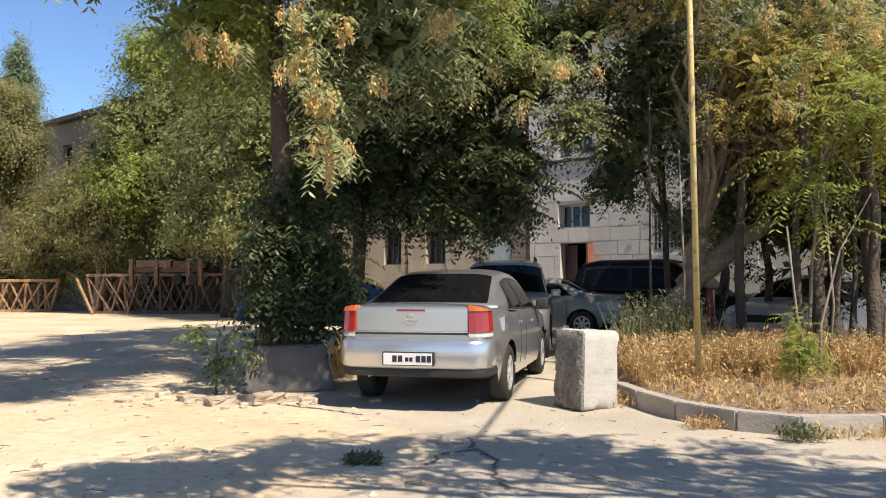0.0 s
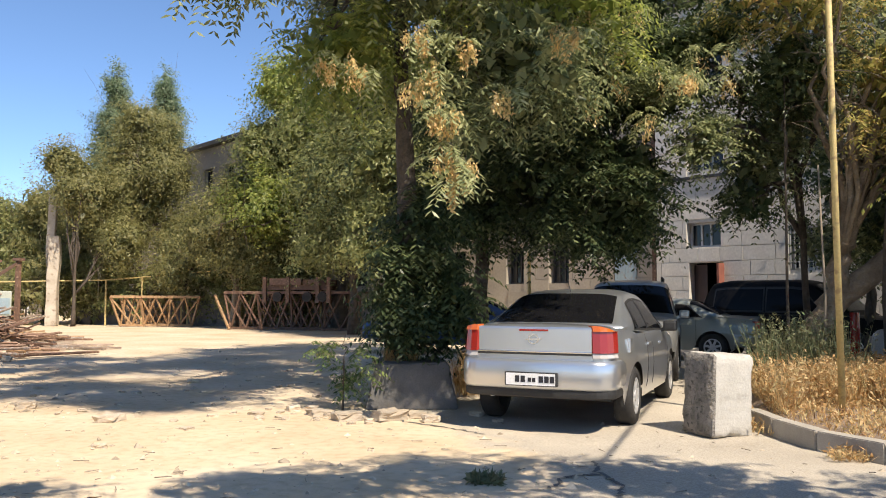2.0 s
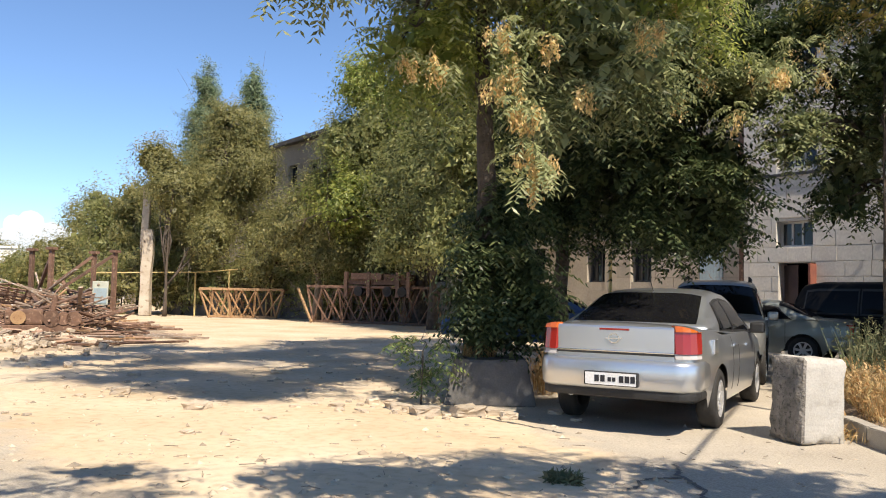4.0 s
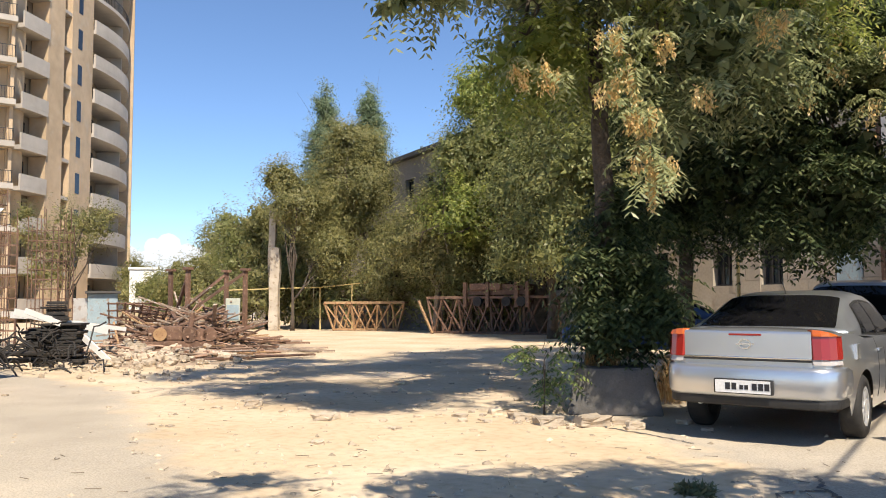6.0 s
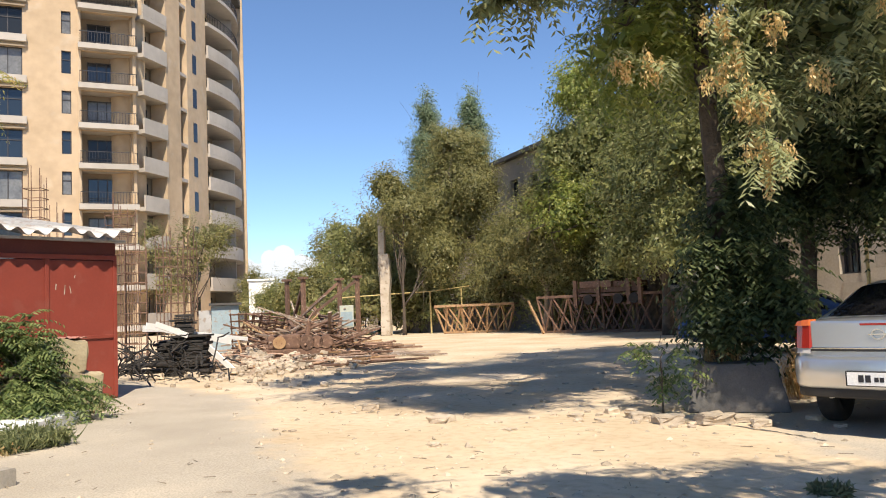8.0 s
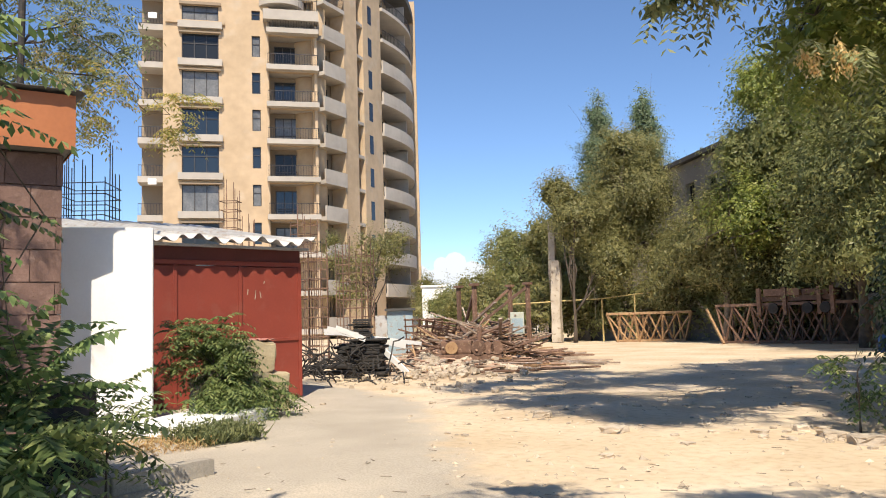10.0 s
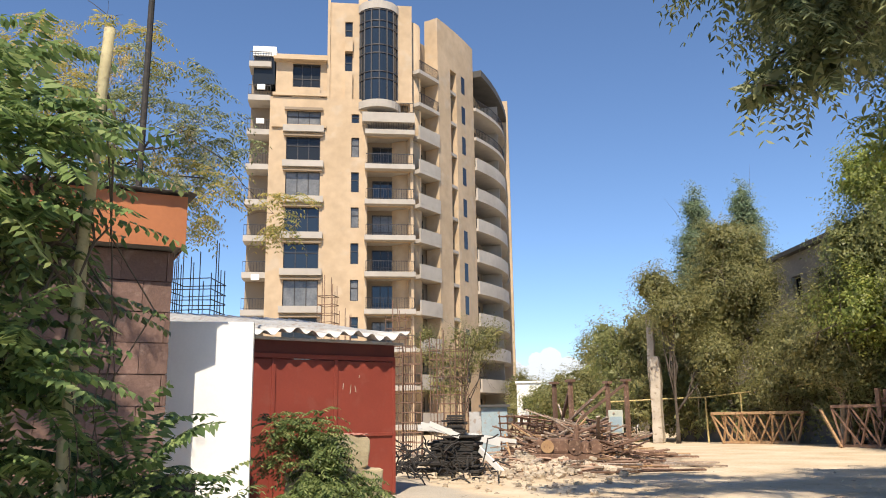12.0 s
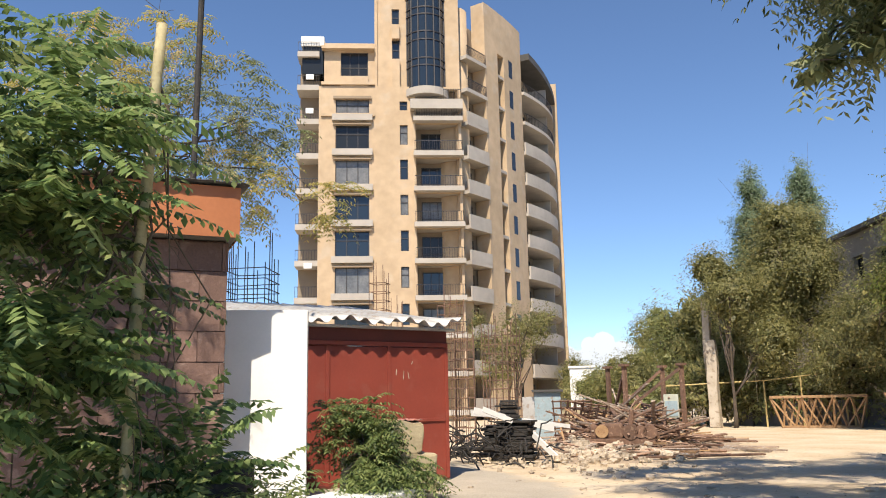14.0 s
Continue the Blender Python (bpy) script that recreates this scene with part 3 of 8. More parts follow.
def tw(s, z):
    """A place on the tower's curved side front: s metres round from the corner."""
    h = radians(12) + s / 50.8
    return Vector((TB.x + 50.8 * (math.cos(h) - math.cos(radians(12))), TB.y + 50.8 * (math.sin(h) - math.sin(radians(12))), z))


def tw_out(s):
    h = radians(12) + s / 50.8
    return Vector((math.cos(h), math.sin(h), 0))


def curved_bm(s0, s1, o0, o1, z0, z1, bm=None, step=1.0, bulge=0.0):
    """A curved slab along the side front, from o0 to o1 metres proud."""
    bm = bm or bmesh.new()
    n = max(1, int((s1 - s0) / step))
    rows = []
    for i in range(n + 1):
        s = s0 + (s1 - s0) * i / n
        b = bulge * math.sin(math.pi * i / n)
        d, p0, p1 = tw_out(s), tw(s, z0), tw(s, z1)
        rows.append([bm.verts.new(p0 + d * o0), bm.verts.new(p0 + d * (o1 + b)), bm.verts.new(p1 + d * (o1 + b)), bm.verts.new(p1 + d * o0)])
    for r, q in zip(rows, rows[1:]):
        for k in range(4):
            bm.faces.new((r[k], q[k], q[(k + 1) % 4], r[(k + 1) % 4]))
    bm.faces.new(rows[0][::-1])
    bm.faces.new(rows[-1])
    return bm


def holed_wall(bm, x0, x1, z0, z1, y0, y1, holes):
    cuts = sorted({x0, x1, *(v for h in holes for v in h[:2] if x0 < v < x1)})
    for a, b in zip(cuts, cuts[1:]):
        z = z0
        for h in sorted((h for h in holes if h[0] < b - 1e-6 and h[1] > a + 1e-6), key=lambda h: h[2]):
            if h[2] > z:
                box_bm(a, b, y0, y1, z, h[2], 0, bm)
            z = max(z, h[3])
        if z1 > z:
            box_bm(a, b, y0, y1, z, z1, 0, bm)


def tower_window(t, x0, x1, z0, z1, y, bars=1, cross=0.0, pane="window_blue"):
    w = new("window")
    w.parent = t
    bm = bmesh.new()
    k = 0.07
    box_bm(x0, x1, y - 0.05, y + 0.05, z0, z0 + k, 0, bm)
    box_bm(x0, x1, y - 0.05, y + 0.05, z1 - k, z1, 0, bm)
    for i in range(bars + 2):
        x = x0 + (x1 - x0 - k) * i / (bars + 1)
        box_bm(x, x + k, y - 0.05, y + 0.05, z0 + k, z1 - k, 0, bm)
    if cross:
        z = z0 + (z1 - z0) * cross
        box_bm(x0 + k, x1 - k, y - 0.045, y + 0.045, z, z + k, 0, bm)
    part("frame", bm, M["frame_dark"], w)
    part("pane", box_bm(x0 + 0.03, x1 - 0.03, y + 0.005, y + 0.025, z0 + 0.03, z1 - 0.03), M[pane], w)
    return w


def railing_bm(p, q, z, h=0.95, gap=0.22, bm=None, thin=0.025):
    bm = bm or bmesh.new()
    p, q = Vector((*p, z)), Vector((*q, z))
    n = max(1, int((q - p).length / gap))
    beam_bm(p + Vector((0, 0, h)), q + Vector((0, 0, h)), 0.05, None, bm)
    beam_bm(p + Vector((0, 0, 0.1)), q + Vector((0, 0, 0.1)), 0.03, None, bm)
    for i in range(n + 1):
        c = p.lerp(q, i / n)
        beam_bm(c, c + Vector((0, 0, h)), thin, None, bm)
    return bm


SLABS = [0.95 + FLOOR * k for k in range(12)]


def tower():
    t = thing("tower_block", (0, 0, 0), 0, "tall sandy-yellow apartment tower with curved concrete balconies", "building")
    t.matrix_world = tower_matrix()
    # the flat front: two columns of windows and a bay of recessed balconies
    holes = []
    for k, z in enumerate(SLABS):
        top = z + 2.55 if z < 24 else z + 1.75
        if z < 30:
            holes.append((1.5, 4.5, z + 0.25, top))
            holes.append((7.25, 7.95, z + 0.75, z + 2.6 if z < 24 else z + 1.6))
        if z < 28:
            holes.append((8.7, 12.55, z - 0.15, z + 2.75))
    holes += [(1.9, 4.4, 30.9, 33.4), (6.6, 7.3, 32.6, 34.6), (6.6, 7.3, 36.0, 37.7)]
    bm = bmesh.new()
    holed_wall(bm, 0, 12.8, 0, 29.9, 0, 0.45, holes)
    holed_wall(bm, 0.4, 5.0, 29.9, 34.3, 0.5, 0.95, holes)
    holed_wall(bm, 5.0, 12.8, 29.9, 39.6, 0.4, 0.85, holes)
    box_bm(0, 0.4, 0.45, 11, 0, 29.9, 0, bm)
    box_bm(0.4, 0.8, 0.95, 11, 29.9, 34.3, 0, bm)
    box_bm(5.0, 5.4, 0.85, 9, 34.3, 39.6, 0, bm)
    box_bm(12.4, 12.8, 0.85, 9, 29.9, 39.6, 0, bm)
    box_bm(8.3, 8.7, 0.45, 1.9, 0, 29.9, 0, bm)
    box_bm(12.4, 12.8, 0.45, 4.0, 0, 29.9, 0, bm)
    part("front_wall", bm, M["tower"], t)
    bm = bmesh.new()
    box_bm(0.4, 12.4, 9.0, 11.0, 0, 34.0, 0, bm)
    box_bm(5.4, 12.4, 0.85, 9.0, 39.2, 39.5, 0, bm)
    box_bm(0.8, 5.0, 0.95, 9.0, 33.9, 34.2, 0, bm)
    part("core", bm, M["tower_grey"], t)
    # floors and an upright sheet, blackened to give the rooms their shade
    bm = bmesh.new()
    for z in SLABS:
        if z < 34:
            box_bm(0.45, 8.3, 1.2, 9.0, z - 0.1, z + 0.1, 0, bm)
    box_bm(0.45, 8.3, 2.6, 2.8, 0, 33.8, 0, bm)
    part("inner_floor", bm, M["room_shade"], t)
    # recessed back wall of the balcony bay, its shade put into the colour
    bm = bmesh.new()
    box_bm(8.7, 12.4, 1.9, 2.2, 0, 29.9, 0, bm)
    part("recess_wall", bm, M["tower_shade"], t)
    bm = bmesh.new()
    box_bm(5.0, 5.25, 0.25, 0.4, 29.9, 39.9, 0, bm)
    box_bm(8.4, 8.65, -0.12, 0.0, 0.0, 27.6, 0, bm)
    part("pilaster", bm, M["tower"], t)
    for k, z in enumerate(SLABS):
        if z < 30:
            big = z < 24
            tower_window(t, 1.5, 4.5, z + 0.25, z + 2.55 if big else z + 1.75, 0.2, 2, 0.62 if k % 3 else 0.0, ("window_blue", "window_curtain", "window", "window_curtain", "window_blue")[k % 5])
            tower_window(t, 7.25, 7.95, z + 0.75, z + 2.6 if big else z + 1.6, 0.2, 0, 0.6, "window_curtain" if k % 2 else "window_blue")
            bm = box_bm(1.2, 4.8, -0.45, 0.0, z - 0.32, z + 0.25)
            part("ledge", bm, M["tower_grey"], t)
            bm = box_bm(1.3, 4.7, -0.3, 0.0, (z + 2.55 if big else z + 1.75), (z + 2.66 if big else z + 2.0))
            part("lintel", bm, M["tower_shade"], t)
        if z < 28:
            b = new("balcony")
            b.parent = t
            part("slab", box_bm(8.45, 12.9, -0.75, 1.9, z - 0.45, z - 0.02), M["tower_grey"], b)
            bm = railing_bm((8.55, -0.65), (12.8, -0.65), z - 0.02)
            railing_bm((12.8, -0.65), (12.8, 0.6), z - 0.02, bm=bm)
            part("railing", bm, M["frame_dark"], b)
            tower_window(t, 9.2, 11.4, z + 0.05, z + 2.35, 1.85, 2, 0.3, ("window_blue", "window", "window_curtain")[k % 3])
    for z0, z1 in ((30.9, 33.4),):
        tower_window(t, 1.9, 4.4, z0, z1, 0.7, 2, 0.4, "window")
    for z0, z1 in ((32.6, 34.6), (36.0, 37.7)):
        tower_window(t, 6.6, 7.3, z0, z1, 0.6, 0, 0.5)
    for z in (33.5, 30.0, 27.0):
        part("ledge", box_bm(0.2, 5.0, -0.2, 0.5, z, z + 0.28), M["tower"], t)
    # the glazed round bay
    cyl = new("glazed_bay")
    cyl.parent = t
    cx, cy, r = 9.7, 1.0, 1.85
    for name, z0, z1, rr, mt in (("drum", 29.6, 38.6, r, "window_blue"), ("cap", 38.6, 39.35, r + 0.12, "tower_grey"), ("base", 28.9, 29.6, r + 0.25, "tower_grey")):
        v, f = tube_arrays([(cx, cy, z0), (cx, cy, z1)], [rr, rr], 28)
        mesh_object(name, v, f, M[mt], cyl)
    bm = bmesh.new()
    for z in (29.6, 31.7, 32.4, 34.2, 35.0, 36.7, 37.4, 38.5):
        for i in range(14):
            a0, a1 = math.pi + math.pi * i / 14, math.pi + math.pi * (i + 1) / 14
            beam_bm((cx + (r + .02) * math.cos(a0), cy + (r + .02) * math.sin(a0), z), (cx + (r + .02) * math.cos(a1), cy + (r + .02) * math.sin(a1), z), 0.10, None, bm)
    for i in range(9):
        a = math.pi + math.pi * i / 8
        x, y = cx + (r + .02) * math.cos(a), cy + (r + .02) * math.sin(a)
        beam_bm((x, y, 29.6), (x, y, 38.6), 0.10, None, bm)
    part("mullions", bm, M["frame_dark"], cyl, "dark metal glazing bars")
    b = new("balcony")
    b.parent = t
    part("slab", box_bm(8.2, 12.9, -0.9, 1.2, 27.5, 28.4), M["tower_grey"], b)
    part("railing", railing_bm((11.2, -0.8), (12.8, -0.8), 28.4), M["frame_dark"], b)
    # rounded corner and stair turret behind the bay
    v, f = tube_arrays([(12.3, 2.6, 0), (12.3, 2.6, 38.4)], [1.5, 1.5], 24)
    mesh_object("corner", v, f, M["tower"], t, True)
    part("chimney", box_bm(7.9, 8.8, 3, 4, 39.5, 42.2), M["tower"], t)
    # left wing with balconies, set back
    # the wing's overhang shade is in its colour
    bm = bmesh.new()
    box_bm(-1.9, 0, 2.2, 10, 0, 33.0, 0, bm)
    part("left_wing", bm, M["tower_shade"], t)
    part("top_box", box_bm(-1.6, 0.3, 0.6, 6, 31.3, 34.0), M["window"], t)
    part("top_box_roof", box_bm(-1.7, 0.39, 0.4, 6.2, 34.0, 34.9), M["white_paint"], t)
    for k, z in enumerate(SLABS[:11]):
        b = new("balcony")
        b.parent = t
        part("slab", box_bm(-2.0, -0.02, 0.2, 2.2, z - 0.5, z), M["tower_grey"], b)
        bm = railing_bm((-1.95, 0.3), (-0.05, 0.3), z)
        part("railing", bm, M["frame_dark"], b)
        if k in (4, 8, 9):
            u = part("air_conditioner", box_bm(-1.2, -0.5, 0.15, 0.28, z + 0.5 - (1.2 if k == 4 else 0), z + 1.0 - (1.2 if k == 4 else 0), 0.03), M["white_paint"], t)
    # the curved side front
    inv = tower_matrix().inverted()

    def curved(name, bm, m, parent):
        bm.transform(inv)
        return part(name, bm, M[m], parent)

    top = 40.0
    # recess behind the balconies, coloured darker for shade
    curved("side_recess", curved_bm(0.3, 27.5, -3.0, -1.6, 0, 37.5), "tower_shade", t)
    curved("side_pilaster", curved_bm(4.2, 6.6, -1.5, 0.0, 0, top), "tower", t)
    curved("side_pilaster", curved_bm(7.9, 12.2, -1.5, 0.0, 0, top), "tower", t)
    curved("side_pilaster", curved_bm(6.6, 7.9, -1.5, -0.9, 0, top - 4.5), "tower_shade", t)
    curved("side_pilaster", curved_bm(6.6, 7.9, -1.5, 0.0, top - 4.5, top), "tower", t)
    curved("side_pilaster", curved_bm(26.2, 31.0, -3.5, 1.1, 0, top - 0.5), "tower", t)
    curved("side_roof", curved_bm(12.3, 26.5, -1.6, 0.9, 36.8, 37.5), "roof_dark", t)
    for k in range(12):
        z = SLABS[k]
        if z > 36:
            continue
        solid = z < 27
        b = new("balcony")
        b.parent = t
        curved("slab", curved_bm(12.2, 26.2, -1.6, 0.25, z - 0.35, z, bulge=0.9), "tower_grey", b)
        if solid:
            curved("parapet", curved_bm(12.2, 26.2, 0.08, 0.26, z, z + 0.95, bulge=0.9), "tower_grey", b)
        else:
            bm = bmesh.new()
            for i in range(44):
                s = 12.4 + 13.6 * i / 43
                bl = 0.9 * math.sin(math.pi * (s - 12.2) / 14.0)
                p = tw(s, z) + tw_out(s) * (0.15 + bl)
                beam_bm(p, p + Vector((0, 0, 0.95)), 0.03, None, bm)
                s2 = s + 0.3
                bl2 = 0.9 * math.sin(math.pi * (s2 - 12.2) / 14.0)
                beam_bm(p + Vector((0, 0, 0.95)), tw(s2, z + 0.95) + tw_out(s2) * (0.15 + bl2), 0.05, None, bm)
            curved("railing", bm, "frame_dark", b)
        for s in (13.2, 16.4, 20.4, 23.4):
            curved("window", curved_bm(s, s + 1.3, -1.6, -1.52, z + 0.15, z + 2.35), "window", t)
        curved("partition", curved_bm(19.6, 19.8, -1.6, 0.6, z, z + 2.85), "tower_grey", b)
        b = new("balcony")
        b.parent = t
        curved("slab", curved_bm(0.9, 4.2, -1.6, 0.15, z - 0.35, z), "tower_grey", b)
        if solid:
            curved("parapet", curved_bm(0.9, 4.2, 0.0, 0.16, z, z + 0.95), "tower_grey", b)
        else:
            bm = bmesh.new()
            for i in range(20):
                s = 1.0 + 3.1 * i / 19
                p = tw(s, z) + tw_out(s) * 0.1
                beam_bm(p, p + Vector((0, 0, 0.95)), 0.03, None, bm)
            beam_bm(tw(1.0, z + 0.95) + tw_out(1.0) * 0.1, tw(4.1, z + 0.95) + tw_out(4.1) * 0.1, 0.05, None, bm)
            curved("railing", bm, "frame_dark", b)
        curved("window", curved_bm(1.6, 3.6, -1.6, -1.52, z + 0.15, z + 2.35), "window", t)
        curved("slot_window", curved_bm(9.0, 9.8, -0.2, 0.02, z + 0.5, z + 2.3), "window", t)
        curved("slot_slab", curved_bm(6.6, 7.9, -0.9, -0.05, z - 0.3, z), "tower_grey", t)
    # small white gatehouse at the foot
    return t


TOWER = tower()

# ---- red garage, white wall ----
def slab_between(name, p, q, thick, z0, z1, material, label, category, side=1, kind=""):
    """An upright wall from p to q; its face lies on the line, its thickness behind."""
    p, q = Vector((*p, 0)), Vector((*q, 0))
    d = (q - p).normalized()
    n = Vector((-d.y, d.x, 0)) * side
    m = Matrix(((d.x, n.x, 0, p.x), (d.y, n.y, 0, p.y), (0, 0, 1, 0), (0, 0, 0, 1)))
    bm = box_bm(0, (q - p).length, 0, thick, z0, z1, 0.015, None, m)
    return tagged(part(name, bm, material), label, category, kind=kind)


slab_between("white_wall", (-10.89, 4.42), (-10.265, 5.475), 0.25, 0, 2.73, M["white_paint"], "plain white-painted masonry wall end", "wall")
# ---- parked cars ----
def lerp_table(table, y):
    ys, vs = [r[0] for r in table], [r[1] for r in table]
    return float(np.interp(y, ys, vs))


def wheel(parent, x, y, r, side, width=0.2, rim="alloy", spokes=7):
    w = new("wheel")
    w.parent = parent
    w.location = (x, y, r)
    prof = [(r * 0.62, 0.0), (r * 0.9, 0.0), (r * 0.985, width * 0.12), (r, width * 0.3), (r, width * 0.7), (r * 0.985, width * 0.88), (r * 0.9, width), (r * 0.62, width)]
    n = 28
    v, f = [], []
    for i in range(n):
        a = 2 * math.pi * i / n
        for rr, o in prof:
            v.append((side * (-o), rr * math.cos(a), rr * math.sin(a)))
    k = len(prof)
    for i in range(n):
        for j in range(k):
            f.append((i * k + j, i * k + (j + 1) % k, ((i + 1) % n) * k + (j + 1) % k, ((i + 1) % n) * k + j))
    mesh_object("tyre", v, f, M["rubber"], w, True)
    bm = bmesh.new()
    for i in range(24):
        a0, a1 = 2 * math.pi * i / 24, 2 * math.pi * (i + 1) / 24
        beam_bm((-side * 0.02, r * 0.6 * math.cos(a0), r * 0.6 * math.sin(a0)), (-side * 0.02, r * 0.6 * math.cos(a1), r * 0.6 * math.sin(a1)), 0.035, None, bm)
    for i in range(spokes):
        a = 2 * math.pi * i / spokes + 0.2
        beam_bm((-side * 0.025, r * 0.08 * math.cos(a), r * 0.08 * math.sin(a)), (-side * 0.02, r * 0.6 * math.cos(a), r * 0.6 * math.sin(a)), 0.05, 0.03, bm)
    beam_bm((-side * 0.05, 0, 0), (0.0, 0, 0), 0.12, None, bm, 12)
    part("rim", bm, M[rim], w)
    v, f = tube_arrays([(-side * 0.07, 0, 0), (-side * 0.06, 0, 0)], [r * 0.63, r * 0.63], 20)
    mesh_object("brake_backing", v, f, M["black_plastic"], w)
    return w


def car(name, at, turn, label, paint, spec):
    """A car from its side lines. Origin: middle of the rear bumper on the ground, nose along +y."""
    t = thing(name, (*at, 0.0), turn, label, "car")
    L, axles, wr, sill = spec["length"], spec["axles"], spec["wheel"], spec["sill"]
    W, deck, belt, roof = spec["width"], spec["deck"], spec["belt"], spec["roof"]
    ga, gb = spec["cabin"]

    def bottom(y):
        z = sill if 0.5 < y < L - 0.5 else sill + 0.14
        for a in axles:
            d = abs(y - a)
            R = wr + 0.055
            if d < R:
                z = max(z, wr + math.sqrt(R * R - d * d) - 0.005)
        return z

    ys = sorted({0.0, 0.02, 0.06, 0.12, L - 0.12, L - 0.06, L - 0.02, L, *np.arange(0.2, L - 0.15, 0.12).round(3).tolist(),
                 *(a + wr * 1.17 * math.cos(k * math.pi / 16) for a in axles for k in range(17))})
    side = [(0.0, 0.95), (0.25, 0.985), (0.5, 1.0), (0.75, 0.99), (0.93, 0.965), (1.0, 0.93)]
    K = 9
    rows = []
    for y in ys:
        w, zt, zb = lerp_table(W, y), lerp_table(deck, y), bottom(y)
        row = []
        for i in range(K):
            u = i / (K - 1)
            z = zb + (zt - 0.02 - zb) * u
            q = (z - sill) / max(zt - sill, 0.01)
            row.append((w * lerp_table(side, q), y, z))
        crown = 0.03
        for c in (0.82, 0.55, 0.25, 0.0):
            row.append((w * 0.93 * c, y, zt + crown * (1 - c * c)))
        rows.append(row + [(-x, yy, z) for x, yy, z in row[-2::-1]])
    n = len(rows[0])
    V = [p for r in rows for p in r]
    F = [(i * n + j, i * n + j + 1, (i + 1) * n + j + 1, (i + 1) * n + j) for i in range(len(rows) - 1) for j in range(n - 1)]
    F += [tuple(range(n))[::-1], tuple((len(rows) - 1) * n + j for j in range(n))]
    body = mesh_object("body", V, F, M[paint], t, True)
    body.data.set_sharp_from_angle(angle=radians(35))
    part("underbody", box_bm(-lerp_table(W, 2) * 0.80, lerp_table(W, 2) * 0.80, 0.35, L - 0.3, sill + 0.05, sill + 0.35), M["black_plastic"], t)

    def cab(y, u, k=1.0):
        """A place on the cabin: u 0 at the waistline, 1 at the middle of the roof."""
        zb, zr = lerp_table(belt, y), lerp_table(roof, y)
        wb = lerp_table(W, y) * 0.925
        wr_ = wb - spec["lean"] * (zr - zb)
        edge = 0.11 * min(1, (zr - zb) / 0.25)
        if u < 0.6:
            q = u / 0.6
            x, z = wb + (wr_ - wb) * q + 0.02 * math.sin(q * math.pi), zb + (zr - edge - zb) * q
        else:
            q = (u - 0.6) / 0.4
            a = q * math.pi / 2
            x = wr_ * (1 - q) ** 0.75 if q < 1 else 0.0
            x = wr_ * math.cos(a) ** 0.55 if q < 1 else 0.0
            z = zr - edge + edge * math.sin(a) ** 0.8
        return Vector((x * k, y, z))

    gy = np.linspace(ga, gb, 40)
    us = [0, 0.15, 0.3, 0.45, 0.58, 0.66, 0.72, 0.8, 0.88, 0.94, 1.0]
    V, F = [], []
    for y in gy:
        r = [cab(y, u) for u in us]
        V += [tuple(p) for p in r] + [(-p.x, p.y, p.z) for p in r[-2::-1]]
    n = 2 * len(us) - 1
    F = [(i * n + j, i * n + j + 1, (i + 1) * n + j + 1, (i + 1) * n + j) for i in range(len(gy) - 1) for j in range(n - 1)]
    F += [tuple(range(n))[::-1], tuple((len(gy) - 1) * n + j for j in range(n))]
    mesh_object("cabin", V, F, M[paint], t, True)

    def pane(nm, y0, y1, u0, u1, both, m="car_glass", slant0=0.0, slant1=0.0, lift=0.006):
        """A pane that lies on the cabin; slant: how far its top runs in from its ends."""
        V, F = [], []
        ny, nu = 14, 8
        for i in range(ny + 1):
            for j in range(nu + 1):
                u = u0 + (u1 - u0) * j / nu
                q = j / nu
                a, b = y0 + slant0 * q, y1 - slant1 * q
                y = a + (b - a) * i / ny
                p, px, pu = cab(y, u), cab(y + 0.02, u), cab(y, min(u + 0.02, 1.0) if u < 0.99 else u - 0.02)
                nrm = (px - p).cross(pu - p)
                if u >= 0.99:
                    nrm = -nrm
                nrm = nrm.normalized() if nrm.length > 1e-9 else Vector((0, 0, 1))
                if nrm.z < 0 and abs(nrm.x) < 0.3:
                    nrm = -nrm
                if nrm.x < 0:
                    nrm = -nrm if abs(nrm.x) > 0.3 else nrm
                V.append(p + nrm * lift)
        for i in range(ny):
            for j in range(nu):
                F.append((i * (nu + 1) + j, i * (nu + 1) + j + 1, (i + 1) * (nu + 1) + j + 1, (i + 1) * (nu + 1) + j))
        if both == "mirror":
            k = len(V)
            V2 = [Vector((-p.x, p.y, p.z)) for p in V]
            mesh_object(nm, [tuple(p) for p in V], F, M[m], t, True)
            mesh_object(nm, [tuple(p) for p in V2], [g[::-1] for g in F], M[m], t, True)
        else:
            k = len(V)
            mesh_object(nm, [tuple(p) for p in V] + [(-p.x, p.y, p.z) for p in V], F + [tuple(i + k for i in g[::-1]) for g in F], M[m], t, True)

    for nm, y0, y1, u0, u1, s0, s1 in spec["side_panes"]:
        pane("window_trim", y0 - 0.035, y1 + 0.035, u0 - 0.04, u1 + 0.05, "mirror", "black_plastic", s0, s1, 0.003)
        pane(nm, y0, y1, u0, u1, "mirror", "car_glass", s0, s1, 0.007)
    for nm, y0, y1, u0 in spec["end_panes"]:
        pane(nm, y0, y1, u0, 1.0, "", "car_glass", 0, 0, 0.006)
    for a in axles:
        for sd in (-1, 1):
            wheel(t, sd * (lerp_table(W, a) - 0.015), a, wr, sd, 0.2, spec.get("rim", "alloy"))
    # doors: shut lines, handles, mirrors
    for y in spec["doors"]:
        for sd in (-1, 1):
            w = lerp_table(W, y)
            bm = bmesh.new()
            zt = lerp_table(belt, y)
